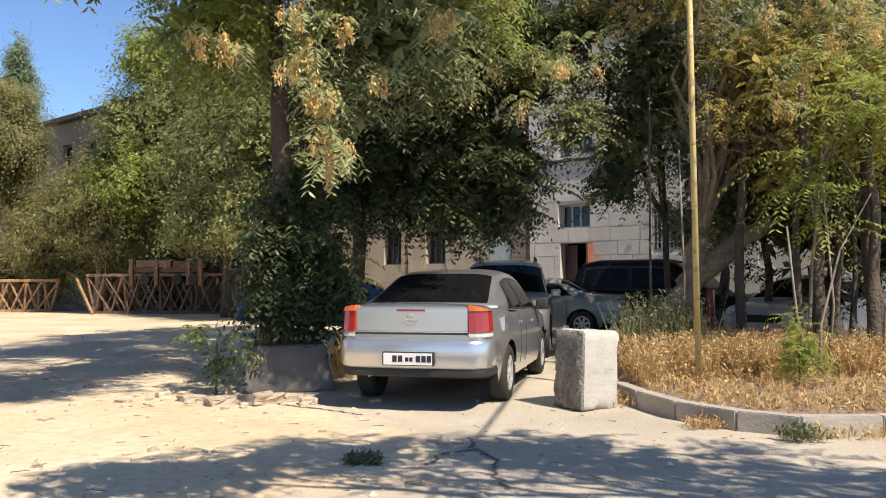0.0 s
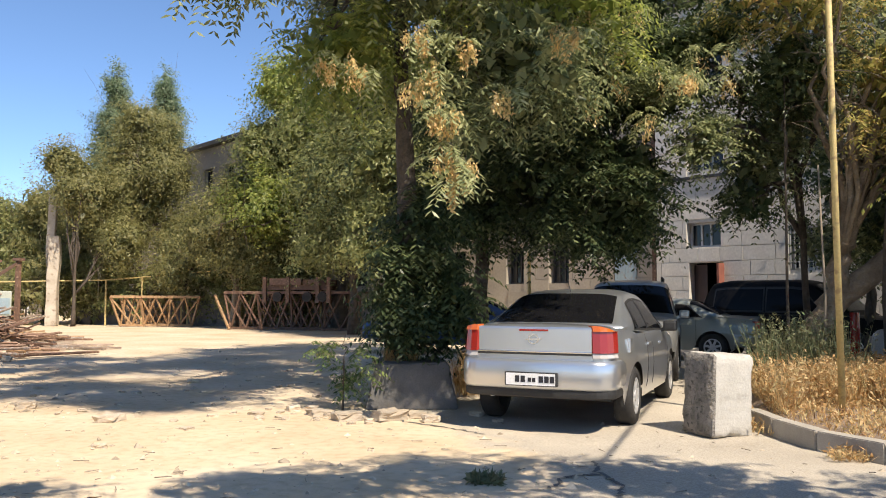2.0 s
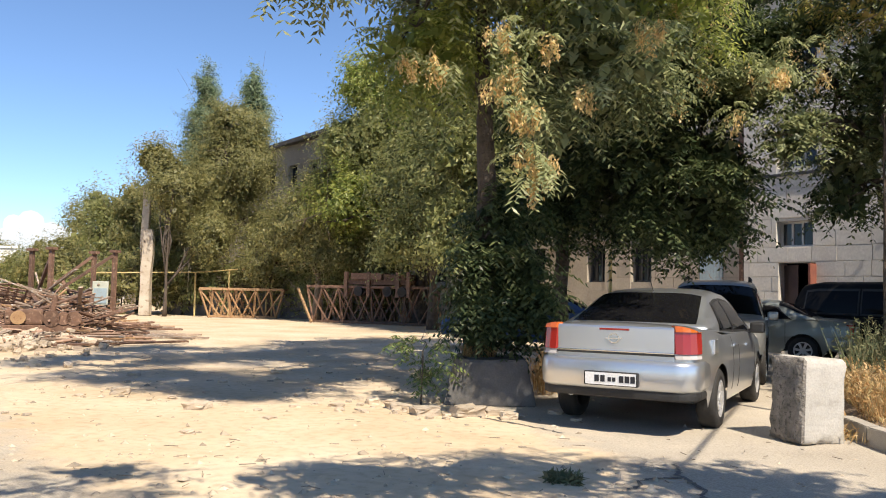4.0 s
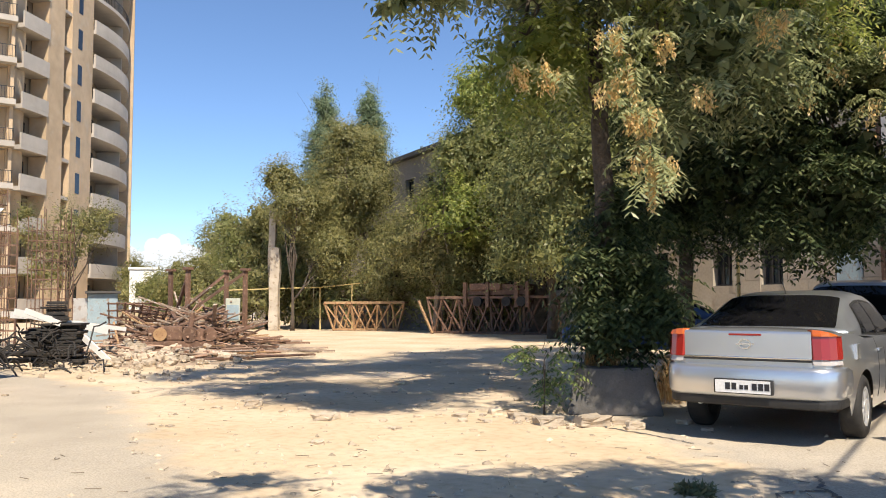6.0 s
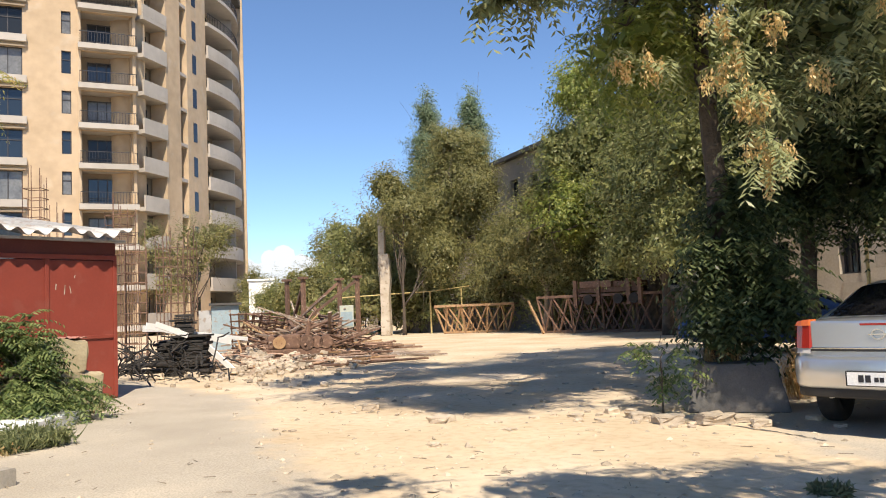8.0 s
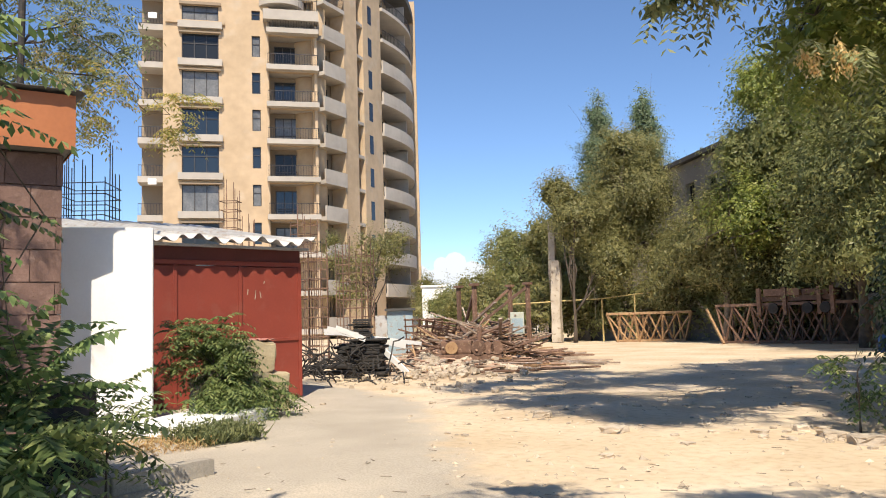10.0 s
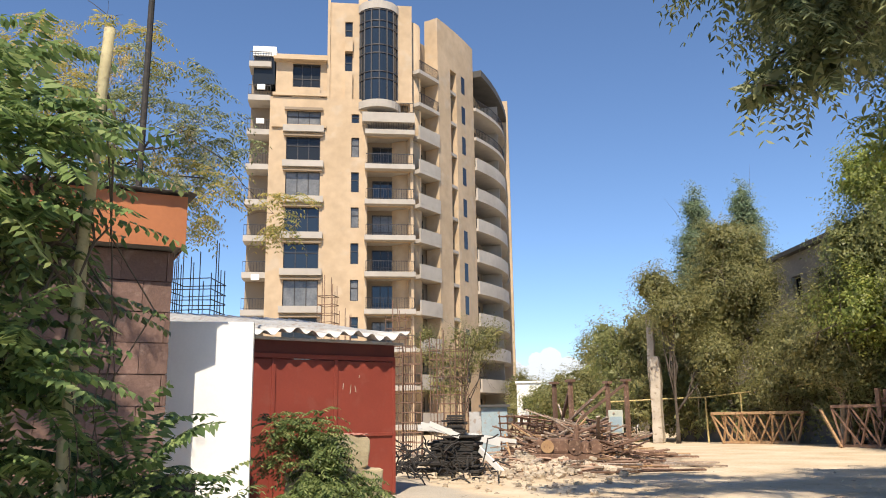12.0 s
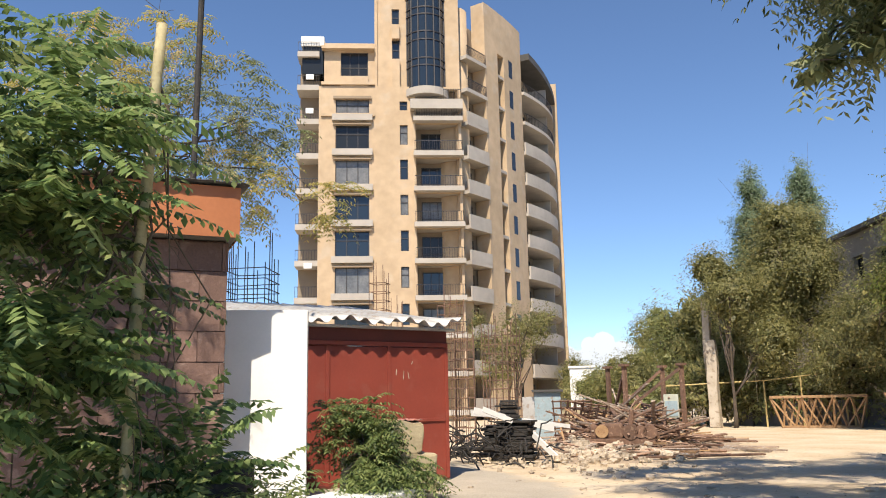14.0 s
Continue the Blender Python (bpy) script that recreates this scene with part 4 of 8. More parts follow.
            for i in range(8):
                z0, z1 = sill + 0.1 + (zt - sill - 0.12) * i / 8, sill + 0.1 + (zt - sill - 0.12) * (i + 1) / 8
                x0, x1 = [w * lerp_table(side, (z - sill) / (zt - sill)) for z in (z0, z1)]
                beam_bm((sd * (x0 - 0.001), y, z0), (sd * (x1 - 0.001), y, z1), 0.009, None, bm)
            part("door_gap", bm, M["black_plastic"], t)
    for y in spec["handles"]:
        for sd in (-1, 1):
            w = lerp_table(W, y)
            z = lerp_table(belt, y) - 0.13
            part("door_handle", box_bm(sd * (w * 0.985) - 0.02, sd * (w * 0.985) + 0.02, y - 0.1, y + 0.1, z - 0.017, z + 0.017, 0.012), M[spec.get("handle_m", paint)], t)
    y = spec["mirror"]
    for sd in (-1, 1):
        w = lerp_table(W, y)
        z = lerp_table(belt, y)
        bm = box_bm(sd * (w + 0.07) - 0.09, sd * (w + 0.07) + 0.09, y - 0.05, y + 0.06, z + 0.0, z + 0.14, 0.035)
        beam_bm((sd * (w * 0.9), y, z), (sd * (w + 0.03), y, z + 0.04), 0.05, None, bm)
        part("wing_mirror", bm, M[spec.get("mirror_m", paint)], t)
    return t


def bumper_bm(W_end, half, depth, z0, z1, side_run, bulge=0.03, n=14):
    """A wrapped-round bumper: from one side, round the back, to the other."""
    plan = []
    r = 0.22
    plan.append((half, side_run))
    plan.append((half, r))
    for i in range(1, 7):
        a = math.pi / 2 * i / 6
        plan.append((half - r + r * math.cos(a), r - (r + depth) * math.sin(a) * 1.0))
    plan.append((0.0, -depth - 0.025))
    plan = plan + [(-x, y) for x, y in plan[-2::-1]]
    bm = bmesh.new()
    prof = [(0.0, 0.0), (0.12, 0.7), (0.5, 1.0), (0.85, 0.9), (1.0, 0.35)]
    rows = []
    cx, cy = 0.0, 0.6
    for x, y in plan:
        d = Vector((x - cx, (y - cy) * 1.4, 0)).normalized()
        rows.append([bm.verts.new(Vector((x, y, z0 + (z1 - z0) * q)) + d * bulge * o) for q, o in prof] + [bm.verts.new(Vector((x, y, z1)) - d * 0.1), bm.verts.new(Vector((x, y, z0)) - d * 0.1)])
    k = len(rows[0])
    for a, b in zip(rows, rows[1:]):
        for j in range(k):
            bm.faces.new((a[j], b[j], b[(j + 1) % k], a[(j + 1) % k]))
    bm.faces.new(rows[0])
    bm.faces.new(rows[-1][::-1])
    bmesh.ops.recalc_face_normals(bm, faces=bm.faces[:])
    return bm


SALOON = dict(length=4.58, axles=(0.97, 3.67), wheel=0.318, sill=0.26,
              width=[(0, 0.72), (0.06, 0.765), (0.2, 0.805), (0.5, 0.845), (0.9, 0.875), (1.4, 0.892), (3.2, 0.895), (3.9, 0.87), (4.3, 0.80), (4.5, 0.68), (4.58, 0.60)],
              deck=[(0, 1.055), (0.04, 1.075), (0.3, 1.082), (0.8, 1.06), (1.2, 1.0), (3.3, 0.98), (3.9, 0.88), (4.4, 0.74), (4.58, 0.62)],
              belt=[(0.5, 1.06), (1.0, 1.02), (2.0, 0.965), (3.4, 0.945)],
              roof=[(0.58, 1.085), (0.75, 1.15), (1.0, 1.265), (1.25, 1.36), (1.45, 1.44), (1.8, 1.485), (2.2, 1.495), (2.6, 1.47), (2.9, 1.40), (3.2, 1.22), (3.55, 0.99)],
              cabin=(0.58, 3.55), lean=0.40,
              side_panes=[("rear_side_window", 1.18, 1.98, 0.07, 0.55, 0.28, 0.0), ("front_side_window", 2.06, 3.1, 0.07, 0.55, 0.0, 0.42)],
              end_panes=[("rear_window", 0.64, 1.42, 0.77), ("windscreen", 2.85, 3.48, 0.64)],
              doors=(1.62, 2.02, 3.22), handles=(1.72, 2.62), mirror=2.95, handle_m="silver_paint", mirror_m="black_plastic")


def saloon_car():
    t = car("saloon_car", (-0.33, 8.43), -14.6, "silver saloon car with red tail lamps parked on asphalt", "silver_paint", SALOON)
    part("bumper", bumper_bm(0, 0.815, 0.055, 0.45, 0.745, 0.52, 0.03), M["silver_paint"], t, smooth=True)
    part("valance", bumper_bm(0, 0.805, 0.035, 0.365, 0.462, 0.52, 0.015), M["black_plastic"], t, "black plastic lower bumper edge")
    # boot lid with its shut lines
    bm = box_bm(-0.615, 0.615, -0.022, 0.06, 0.735, 1.085, 0.025)
    part("boot_lid", bm, M["silver_paint"], t, smooth=False)
    for z, h, m_, lbl in ((0.818, 0.016, "chrome", "chrome strip"), (0.796, 0.022, "black_plastic", "")):
        part("boot_strip", box_bm(-0.605, 0.605, -0.04, 0.0, z, z + h, 0.004), M[m_], t, lbl)
    part("brake_light", box_bm(-0.155, 0.155, -0.028, 0.02, 1.035, 1.055, 0.004), M["lamp_red"], t)
    # tail lamps that wrap the corners: red over clear, an amber middle
    for sd in (-1, 1):
        lamp = new("tail_lamp")
        lamp.parent = t
        for nm, z0, z1, m_ in (("amber_lens", 1.04, 1.10, "lamp_amber"), ("red_lens", 0.825, 1.04, "lamp_red"), ("clear_lens", 0.775, 0.825, "lamp_clear")):
            bm = bmesh.new()
            plan = [(0.62, -0.04), (0.69, -0.03), (0.755, 0.01), (0.80, 0.09), (0.825, 0.19)]
            n = len(plan)
            lo = [bm.verts.new((sd * x, y, z0)) for x, y in plan]
            drop = [0.0, 0.006, 0.022, 0.046, 0.072] if nm == "amber_lens" else [0.0] * n
            hi = [bm.verts.new((sd * (x - 0.012), y + 0.012, z1 - d)) for (x, y), d in zip(plan, drop)]
            lo2 = [bm.verts.new((sd * (x - 0.05), y + 0.05, z0)) for x, y in plan]
            hi2 = [bm.verts.new((sd * (x - 0.06), y + 0.06, z1 - d)) for (x, y), d in zip(plan, drop)]
            for i in range(n - 1):
                for a, b in ((lo, hi), (hi, hi2), (lo2, lo)):
                    bm.faces.new((a[i], a[i + 1], b[i + 1], b[i]))
            bm.faces.new((lo[0], hi[0], hi2[0], lo2[0]))
            bm.faces.new((lo[-1], hi[-1], hi2[-1], lo2[-1]))
            bmesh.ops.recalc_face_normals(bm, faces=bm.faces[:])
            part(nm, bm, M[m_], lamp)
    # badge, plate with bars for its writing
    bm = bmesh.new()
    for i in range(20):
        a0, a1 = 2 * math.pi * i / 20, 2 * math.pi * (i + 1) / 20
        beam_bm((0.055 * math.cos(a0), -0.030, 0.955 + 0.045 * math.sin(a0)), (0.055 * math.cos(a1), -0.030, 0.955 + 0.045 * math.sin(a1)), 0.011, None, bm)
    beam_bm((-0.085, -0.032, 0.952), (0.085, -0.032, 0.958), 0.012, None, bm)
    part("badge", bm, M["chrome"], t, "round chrome badge")
    plate = part("number_plate", box_bm(-0.275, 0.275, -0.145, -0.09, 0.485, 0.625, 0.01), M["black_plastic"], t, "pale plate in a dark frame")
    pl = part("plate_face", box_bm(-0.258, 0.258, -0.149, -0.146, 0.495, 0.615), M["plate_white"], plate)
    for x0, x1 in ((-0.16, -0.115), (-0.10, -0.055), (-0.025, 0.01), (0.02, 0.055), (0.09, 0.135), (0.148, 0.193), (0.205, 0.25)):
        part("character_bar", box_bm(x0, x1, -0.153, -0.150, 0.525 if x1 - x0 > 0.04 else 0.53, 0.59 if x1 - x0 > 0.04 else 0.572), M["ink"], plate)
    part("aerial", beam_bm((0.0, 1.55, 1.42), (0.0, 1.35, 1.60), 0.01, None, None, 6), M["black_plastic"], t)
    part("exhaust", beam_bm((-0.5, 0.1, 0.36), (-0.5, 0.5, 0.36), 0.05, None, None, 10), M["alloy"], t)
    part("fuel_flap", box_bm(0.835, 0.868, 0.62, 0.78, 0.80, 0.95, 0.008), M["silver_paint"], t)
    return t


saloon_car()

SUV = dict(length=4.45, axles=(0.85, 3.45), wheel=0.36, sill=0.38,
           width=[(0, 0.74), (0.08, 0.84), (0.3, 0.88), (1.4, 0.89), (3.2, 0.885), (4.0, 0.83), (4.3, 0.72), (4.45, 0.6)],
           deck=[(0, 1.02), (0.1, 1.05), (0.6, 1.06), (3.0, 1.05), (3.4, 1.05), (4.0, 0.98), (4.35, 0.86), (4.45, 0.7)],
           belt=[(0.0, 1.07), (1.5, 1.05), (3.3, 1.03)],
           roof=[(0.06, 1.07), (0.18, 1.35), (0.38, 1.62), (0.6, 1.70), (1.2, 1.74), (2.0, 1.73), (2.4, 1.68), (2.8, 1.45), (3.2, 1.06)],
           cabin=(0.06, 3.2), lean=0.25,
           side_panes=[("quarter_window", 0.45, 0.95, 0.07, 0.52, 0.1, 0.0), ("rear_side_window", 1.03, 1.75, 0.07, 0.52, 0.0, 0.0), ("front_side_window", 1.83, 2.75, 0.07, 0.52, 0.0, 0.4)],
           end_panes=[("rear_window", 0.1, 0.40, 0.62), ("windscreen", 2.5, 3.12, 0.64)],
           doors=(1.0, 1.8, 2.85), handles=(1.2, 2.0), mirror=2.65)
suv = car("off_road_car", (0.95, 13.2), -8 + 180, "dark silver estate car with roof rails, in tree shade", "suv_paint", SUV)
suv.matrix_world = pose(1.50, 17.75, 0, 0, 0, 172)
for sd in (-1, 1):
    bm = beam_bm((sd * 0.56, 0.7, 1.77), (sd * 0.56, 2.2, 1.77), 0.035, None, None, 6)
    for y in (0.75, 1.45, 2.15):
        beam_bm((sd * 0.56, y, 1.69), (sd * 0.56, y, 1.78), 0.03, None, bm)
    part("roof_rail", bm, M["black_plastic"], suv)
part("bonnet_grille", box_bm(-0.45, 0.45, 4.40, 4.47, 0.62, 0.80, 0.02), M["black_plastic"], suv)
for sd in (-1, 1):
    part("headlamp", box_bm(sd * 0.6 - 0.13, sd * 0.6 + 0.13, 4.25, 4.38, 0.66, 0.84, 0.03), M["lamp_clear"], suv)

OLD = dict(length=4.5, axles=(0.95, 3.64), wheel=0.31, sill=0.24,
           width=[(0, 0.76), (0.06, 0.83), (0.3, 0.855), (1.4, 0.86), (3.2, 0.86), (4.0, 0.84), (4.4, 0.76), (4.5, 0.7)],
           deck=[(0, 0.93), (0.05, 0.96), (0.6, 0.985), (1.0, 0.97), (3.3, 0.93), (4.2, 0.85), (4.45, 0.78), (4.5, 0.7)],
           belt=[(0.5, 0.975), (2.0, 0.94), (3.4, 0.92)],
           roof=[(0.68, 0.99), (0.9, 1.12), (1.3, 1.32), (1.6, 1.39), (2.1, 1.42), (2.5, 1.40), (2.8, 1.33), (3.1, 1.17), (3.45, 0.95)],
           cabin=(0.68, 3.45), lean=0.40,
           side_panes=[("rear_side_window", 1.2, 1.95, 0.07, 0.52, 0.3, 0.0), ("front_side_window", 2.03, 3.0, 0.07, 0.52, 0.0, 0.4)],
           end_panes=[("rear_window", 0.78, 1.45, 0.635), ("windscreen", 2.75, 3.38, 0.64)],
           doors=(1.3, 1.99, 3.1), handles=(1.6, 2.5), mirror=2.85)
old = car("saloon_car", (4.35, 19.3), 73, "old grey-green saloon car, its tail in shade", "green_grey_paint", OLD)
part("bumper", bumper_bm(0, 0.84, 0.06, 0.33, 0.62, 0.5), M["green_grey_paint"], old, smooth=True)
for sd in (-1, 1):
    part("tail_lamp", box_bm(sd * 0.66 - 0.15, sd * 0.66 + 0.15, -0.035, 0.2, 0.68, 0.90, 0.02), M["lamp_red"], old)
part("number_plate", box_bm(-0.26, 0.26, -0.05, 0.0, 0.72, 0.83, 0.01), M["plate_white"], old)

VAN = dict(length=4.6, axles=(0.8, 3.6), wheel=0.33, sill=0.3,
           width=[(0, 0.80), (0.08, 0.87), (0.4, 0.91), (3.4, 0.91), (4.2, 0.85), (4.5, 0.7), (4.6, 0.6)],
           deck=[(0, 1.02), (0.1, 1.04), (3.4, 1.04), (4.2, 0.96), (4.5, 0.8), (4.6, 0.7)],
           belt=[(0.0, 1.05), (3.6, 1.03)],
           roof=[(0.05, 1.06), (0.15, 1.5), (0.32, 1.78), (0.7, 1.84), (2.3, 1.84), (2.7, 1.76), (3.1, 1.5), (3.6, 1.05)],
           cabin=(0.05, 3.6), lean=0.18,
           side_panes=[("rear_side_window", 0.4, 1.6, 0.07, 0.5, 0.05, 0.0), ("front_side_window", 1.7, 3.0, 0.07, 0.5, 0.0, 0.5)],
           end_panes=[("rear_window", 0.08, 0.3, 0.62), ("windscreen", 2.75, 3.5, 0.64)],
           doors=(1.65, 3.05), handles=(1.8,), mirror=3.0)
car("van", (3.7, 21.35), 233, "black people carrier in deep shade under trees", "black_paint", VAN)
white = car("saloon_car", (9.1, 17.6), 131, "pale silver saloon car parked behind tree trunks", "white_car", OLD)
for sd in (-1, 1):
    part("headlamp", box_bm(sd * 0.62 - 0.14, sd * 0.62 + 0.14, 4.28, 4.46, 0.60, 0.74, 0.03), M["lamp_clear"], white)
part("grille", box_bm(-0.4, 0.4, 4.45, 4.52, 0.56, 0.70, 0.02), M["black_plastic"], white)
car("saloon_car", (-0.6, 20.8), 95, "dark blue saloon car in shade behind a tree", "blue_paint", OLD)
# ---- trees ----
def rel(base, blobs):
    """Blobs given in world places, as places from a tree's base."""
    return [((c[0] - base[0], c[1] - base[1], c[2]), *rest) for c, *rest in blobs]


def seed_cluster(tree, at, n=110, size=0.17, seed=0):
    """A hanging bunch of winged seeds at a world place, with a tuft of pale leaves over it, under its tree."""
    rng = np.random.default_rng(seed + 900)
    base = tree.matrix_world.translation
    c = np.array(at) - np.array(base)
    n = int(n * 1.7)
    sub = c + rng.normal(0, 1, (5, 3)) * np.array([size * 0.42, size * 0.42, size * 0.5])
    p = sub[rng.integers(0, 5, n)] + rng.normal(0, 1, (n, 3)) * np.array([size * 0.16, size * 0.16, size * 0.3])
    p[:, 2] -= rng.uniform(0, size * 0.6, n)
    p[:, 1] -= size * 0.5
    ax = unit(rng.normal(0, 0.6, (n, 3)) + np.array([0, 0, -1.0]))
    sd = unit(np.cross(ax, rng.normal(0, 1, (n, 3))))
    z = rng.uniform(0.7, 1.3, n)
    v, f = leaf_quads(p, ax, sd, 0.05 * z, 0.02 * z)
    k = 6
    ang = rng.uniform(0, 6.28, k)
    way = np.stack([np.cos(ang), np.sin(ang) - 0.3, rng.normal(0.15, 0.3, k)], 1)
    a, b = pinnate(rng, np.repeat(c[None, :] + np.array([[0, 0, size * 0.6]]), k, 0) + rng.normal(0, size * 0.35, (k, 3)), way, max(0.36, size * 2.2), 8, 0.75, (0.125, 0.034))
    # the tuft's sunlit look comes from its pale colour
    tagged(leaf_mesh("leaf_tuft", a, b, M["leaf_sunlit"], tree, "pale green leaf tuft, coloured as if sunlit"), kind="stuff")
    return tagged(leaf_mesh("seed_head", v, f, M["seeds"], tree, "hanging cream and orange seed cluster"), kind="stuff")


# the big ailanthus by the concrete planter
B1 = (-2.15, 10.6, 0)
# high crown blobs out of view are placed to shade the yard and planter
T1 = make_tree("ailanthus_tree", "tall ailanthus with orange seed clusters, beside a concrete block", B1,
               [(0, 0, 0), (0.02, 0, 1.5), (0.02, 0, 3.2), (0.0, 0, 4.2), (-0.1, 0.1, 6.0), (-0.2, 0.2, 7.5)], 0.165,
               rel(B1, [((-2.9, 10.0, 4.6), (0.7, 0.8, 0.6), 0.8), ((-1.05, 9.7, 3.6), (0.35, 0.4, 0.5), 0.16), ((0.3, 9.7, 6.4), (1.3, 1.0, 0.6), 1.3), ((1.3, 6.9, 6.3), (0.8, 0.5, 0.35), 0.7), ((0.3, 7.9, 6.3), (0.7, 0.5, 0.3), 0.4), ((-0.5, 10.1, 4.4), (0.95, 1.0, 0.8), 1.1), ((-2.8, 11.8, 6.0), (1.2, 1.4, 0.9), 0.9),
                        ((-0.5, 11.4, 5.7), (2.0, 2.0, 1.3), 1.6), ((-3.45, 6.88, 4.38), (0.25, 0.25, 0.12), 0.08, 0), ((-2.93, 7.34, 4.55), (0.3, 0.3, 0.15), 0.12, 0), ((-3.0, 7.3, 5.2), (0.6, 0.6, 0.4), 0.4, 0), ((-2.85, 7.7, 5.6), (1.1, 1.1, 0.75), 0.9), ((-2.2, 9.2, 5.5), (1.6, 1.4, 0.9), 1.2),
                        ((-2.5, 12.0, 8.0), (2.8, 2.8, 1.4), 3.0), ((-3.6, 12.2, 7.0), (1.5, 1.5, 1.0), 0.8), ((-1.5, 13.5, 9.5), (3.0, 3.0, 1.5), 3.0), ((-4.0, 10.6, 7.6), (1.7, 1.7, 0.8), 1.2),
                        ((-5.0, 8.0, 9.0), (1.8, 1.6, 0.8), 1.6), ((-5.6, 10.3, 10.0), (1.6, 1.7, 0.8), 1.4), ((-3.6, 6.6, 8.0), (1.6, 1.3, 0.7), 1.4), ((-1.9, 6.3, 7.0), (1.4, 1.0, 0.6), 1.0), ((-2.7, 14.3, 10.3), (2.2, 2.0, 1.0), 1.6)]),
               3, leaf_m="leaf_green", counts=8300, size=0.5, pairs=7, leaflet=(0.125, 0.04), limbs=2, twigs=9, second=("leaf_bright", 0.2), gaps=0.8, fork=0.78)
for i, p in enumerate([(-3.1, 9.3, 4.15), (-2.75, 9.4, 4.05), (-1.95, 9.1, 3.75), (-1.75, 9.0, 3.5), (-1.55, 9.0, 3.35), (-1.55, 9.0, 2.95), (-1.35, 8.95, 2.75), (-1.9, 9.1, 4.4), (-1.4, 9.2, 4.25),
                       (-0.95, 9.3, 3.7), (-0.15, 9.6, 4.4), (-0.35, 9.7, 4.5), (1.25, 10.4, 4.1), (-1.7, 9.05, 3.95), (-1.5, 8.95, 2.6)]):
    seed_cluster(T1, ((p[0] + 0.25) * 0.91, p[1] * 0.91, 1.36 + (p[2] - 1.36) * 0.91), 130, 0.15, i)

# suckers under the big tree: shade and lit tips are put into leaf colours
skirt = make_tree("ailanthus_shrub", "dense green ailanthus suckers round a tree trunk, darkened for shade", (-2.05, 10.6, 0), [(0, 0, 0), (0.05, 0, 0.8), (0.02, 0.1, 1.8)], 0.03,
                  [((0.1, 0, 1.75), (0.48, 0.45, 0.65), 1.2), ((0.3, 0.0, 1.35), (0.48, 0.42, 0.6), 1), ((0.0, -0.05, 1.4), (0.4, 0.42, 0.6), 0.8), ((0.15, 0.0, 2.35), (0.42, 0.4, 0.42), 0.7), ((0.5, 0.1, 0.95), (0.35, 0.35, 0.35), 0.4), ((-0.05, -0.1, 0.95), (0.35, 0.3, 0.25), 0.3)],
                  7, leaf_m="leaf_shaded", counts=700, core=0.05, size=0.5, pairs=7, leaflet=(0.135, 0.044), second=("leaf_hedge", 0.3), limbs=2, twigs=5, limb_r=0.015, shell=0.4, gaps=1.0, droop=0.6)
make_tree("ailanthus_shrub", "small green ailanthus sucker beside a concrete block", (-2.72, 9.75, 0), [(0, 0, 0), (0, 0, 0.3), (0.02, 0, 0.6)], 0.012,
          [((0, 0, 0.45), (0.28, 0.25, 0.3), 1), ((0.05, 0, 0.8), (0.25, 0.2, 0.2), 0.5)], 8, leaf_m="leaf_shrub", core=0.0, counts=60, size=0.34, pairs=6, leaflet=(0.10, 0.036), limbs=1, twigs=2, limb_r=0.008, shell=0.0, gaps=0.1)

# the tree over the cars, shade put into its darker leaf colour
B2 = (-1.55, 14.7, 0)
T2 = make_tree("shade_tree", "tall tree shading the parked cars, its leaves darkened for shade", B2, [(0, 0, 0), (0.03, 0, 2.0), (0.0, 0.1, 4.0), (0.3, 0.2, 6.5), (0.2, 0.5, 9)], 0.15,
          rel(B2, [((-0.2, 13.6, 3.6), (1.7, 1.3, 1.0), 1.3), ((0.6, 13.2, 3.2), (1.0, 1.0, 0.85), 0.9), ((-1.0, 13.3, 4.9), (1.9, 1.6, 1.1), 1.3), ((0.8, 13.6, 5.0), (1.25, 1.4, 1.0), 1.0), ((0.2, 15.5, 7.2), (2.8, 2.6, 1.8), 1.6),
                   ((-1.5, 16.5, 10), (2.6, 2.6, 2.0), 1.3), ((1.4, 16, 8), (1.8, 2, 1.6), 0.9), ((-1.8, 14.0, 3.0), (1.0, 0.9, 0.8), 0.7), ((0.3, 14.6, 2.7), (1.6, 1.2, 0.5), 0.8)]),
          11, leaf_m="leaf_shaded", counts=5600, size=0.5, pairs=6, leaflet=(0.135, 0.052), limbs=2, twigs=8, shell=0.25, gaps=0.8, second=("leaf_green", 0.12))

# tufts coloured as sunlit, added to brighten the front of the crown
for i in range(22):
    rg = np.random.default_rng(700 + i)
    x = rg.uniform(-1.2, 3.0)
    seed_cluster(T2, (x, 11.9 + 0.15 * abs(x - 0.5) + rg.uniform(-0.2, 0.2), rg.uniform(3.5, 5.6)), 30 if i % 3 else 90, 0.18, 200 + i)

# trees before the stone building
B3 = (4.05, 14.5, 0)
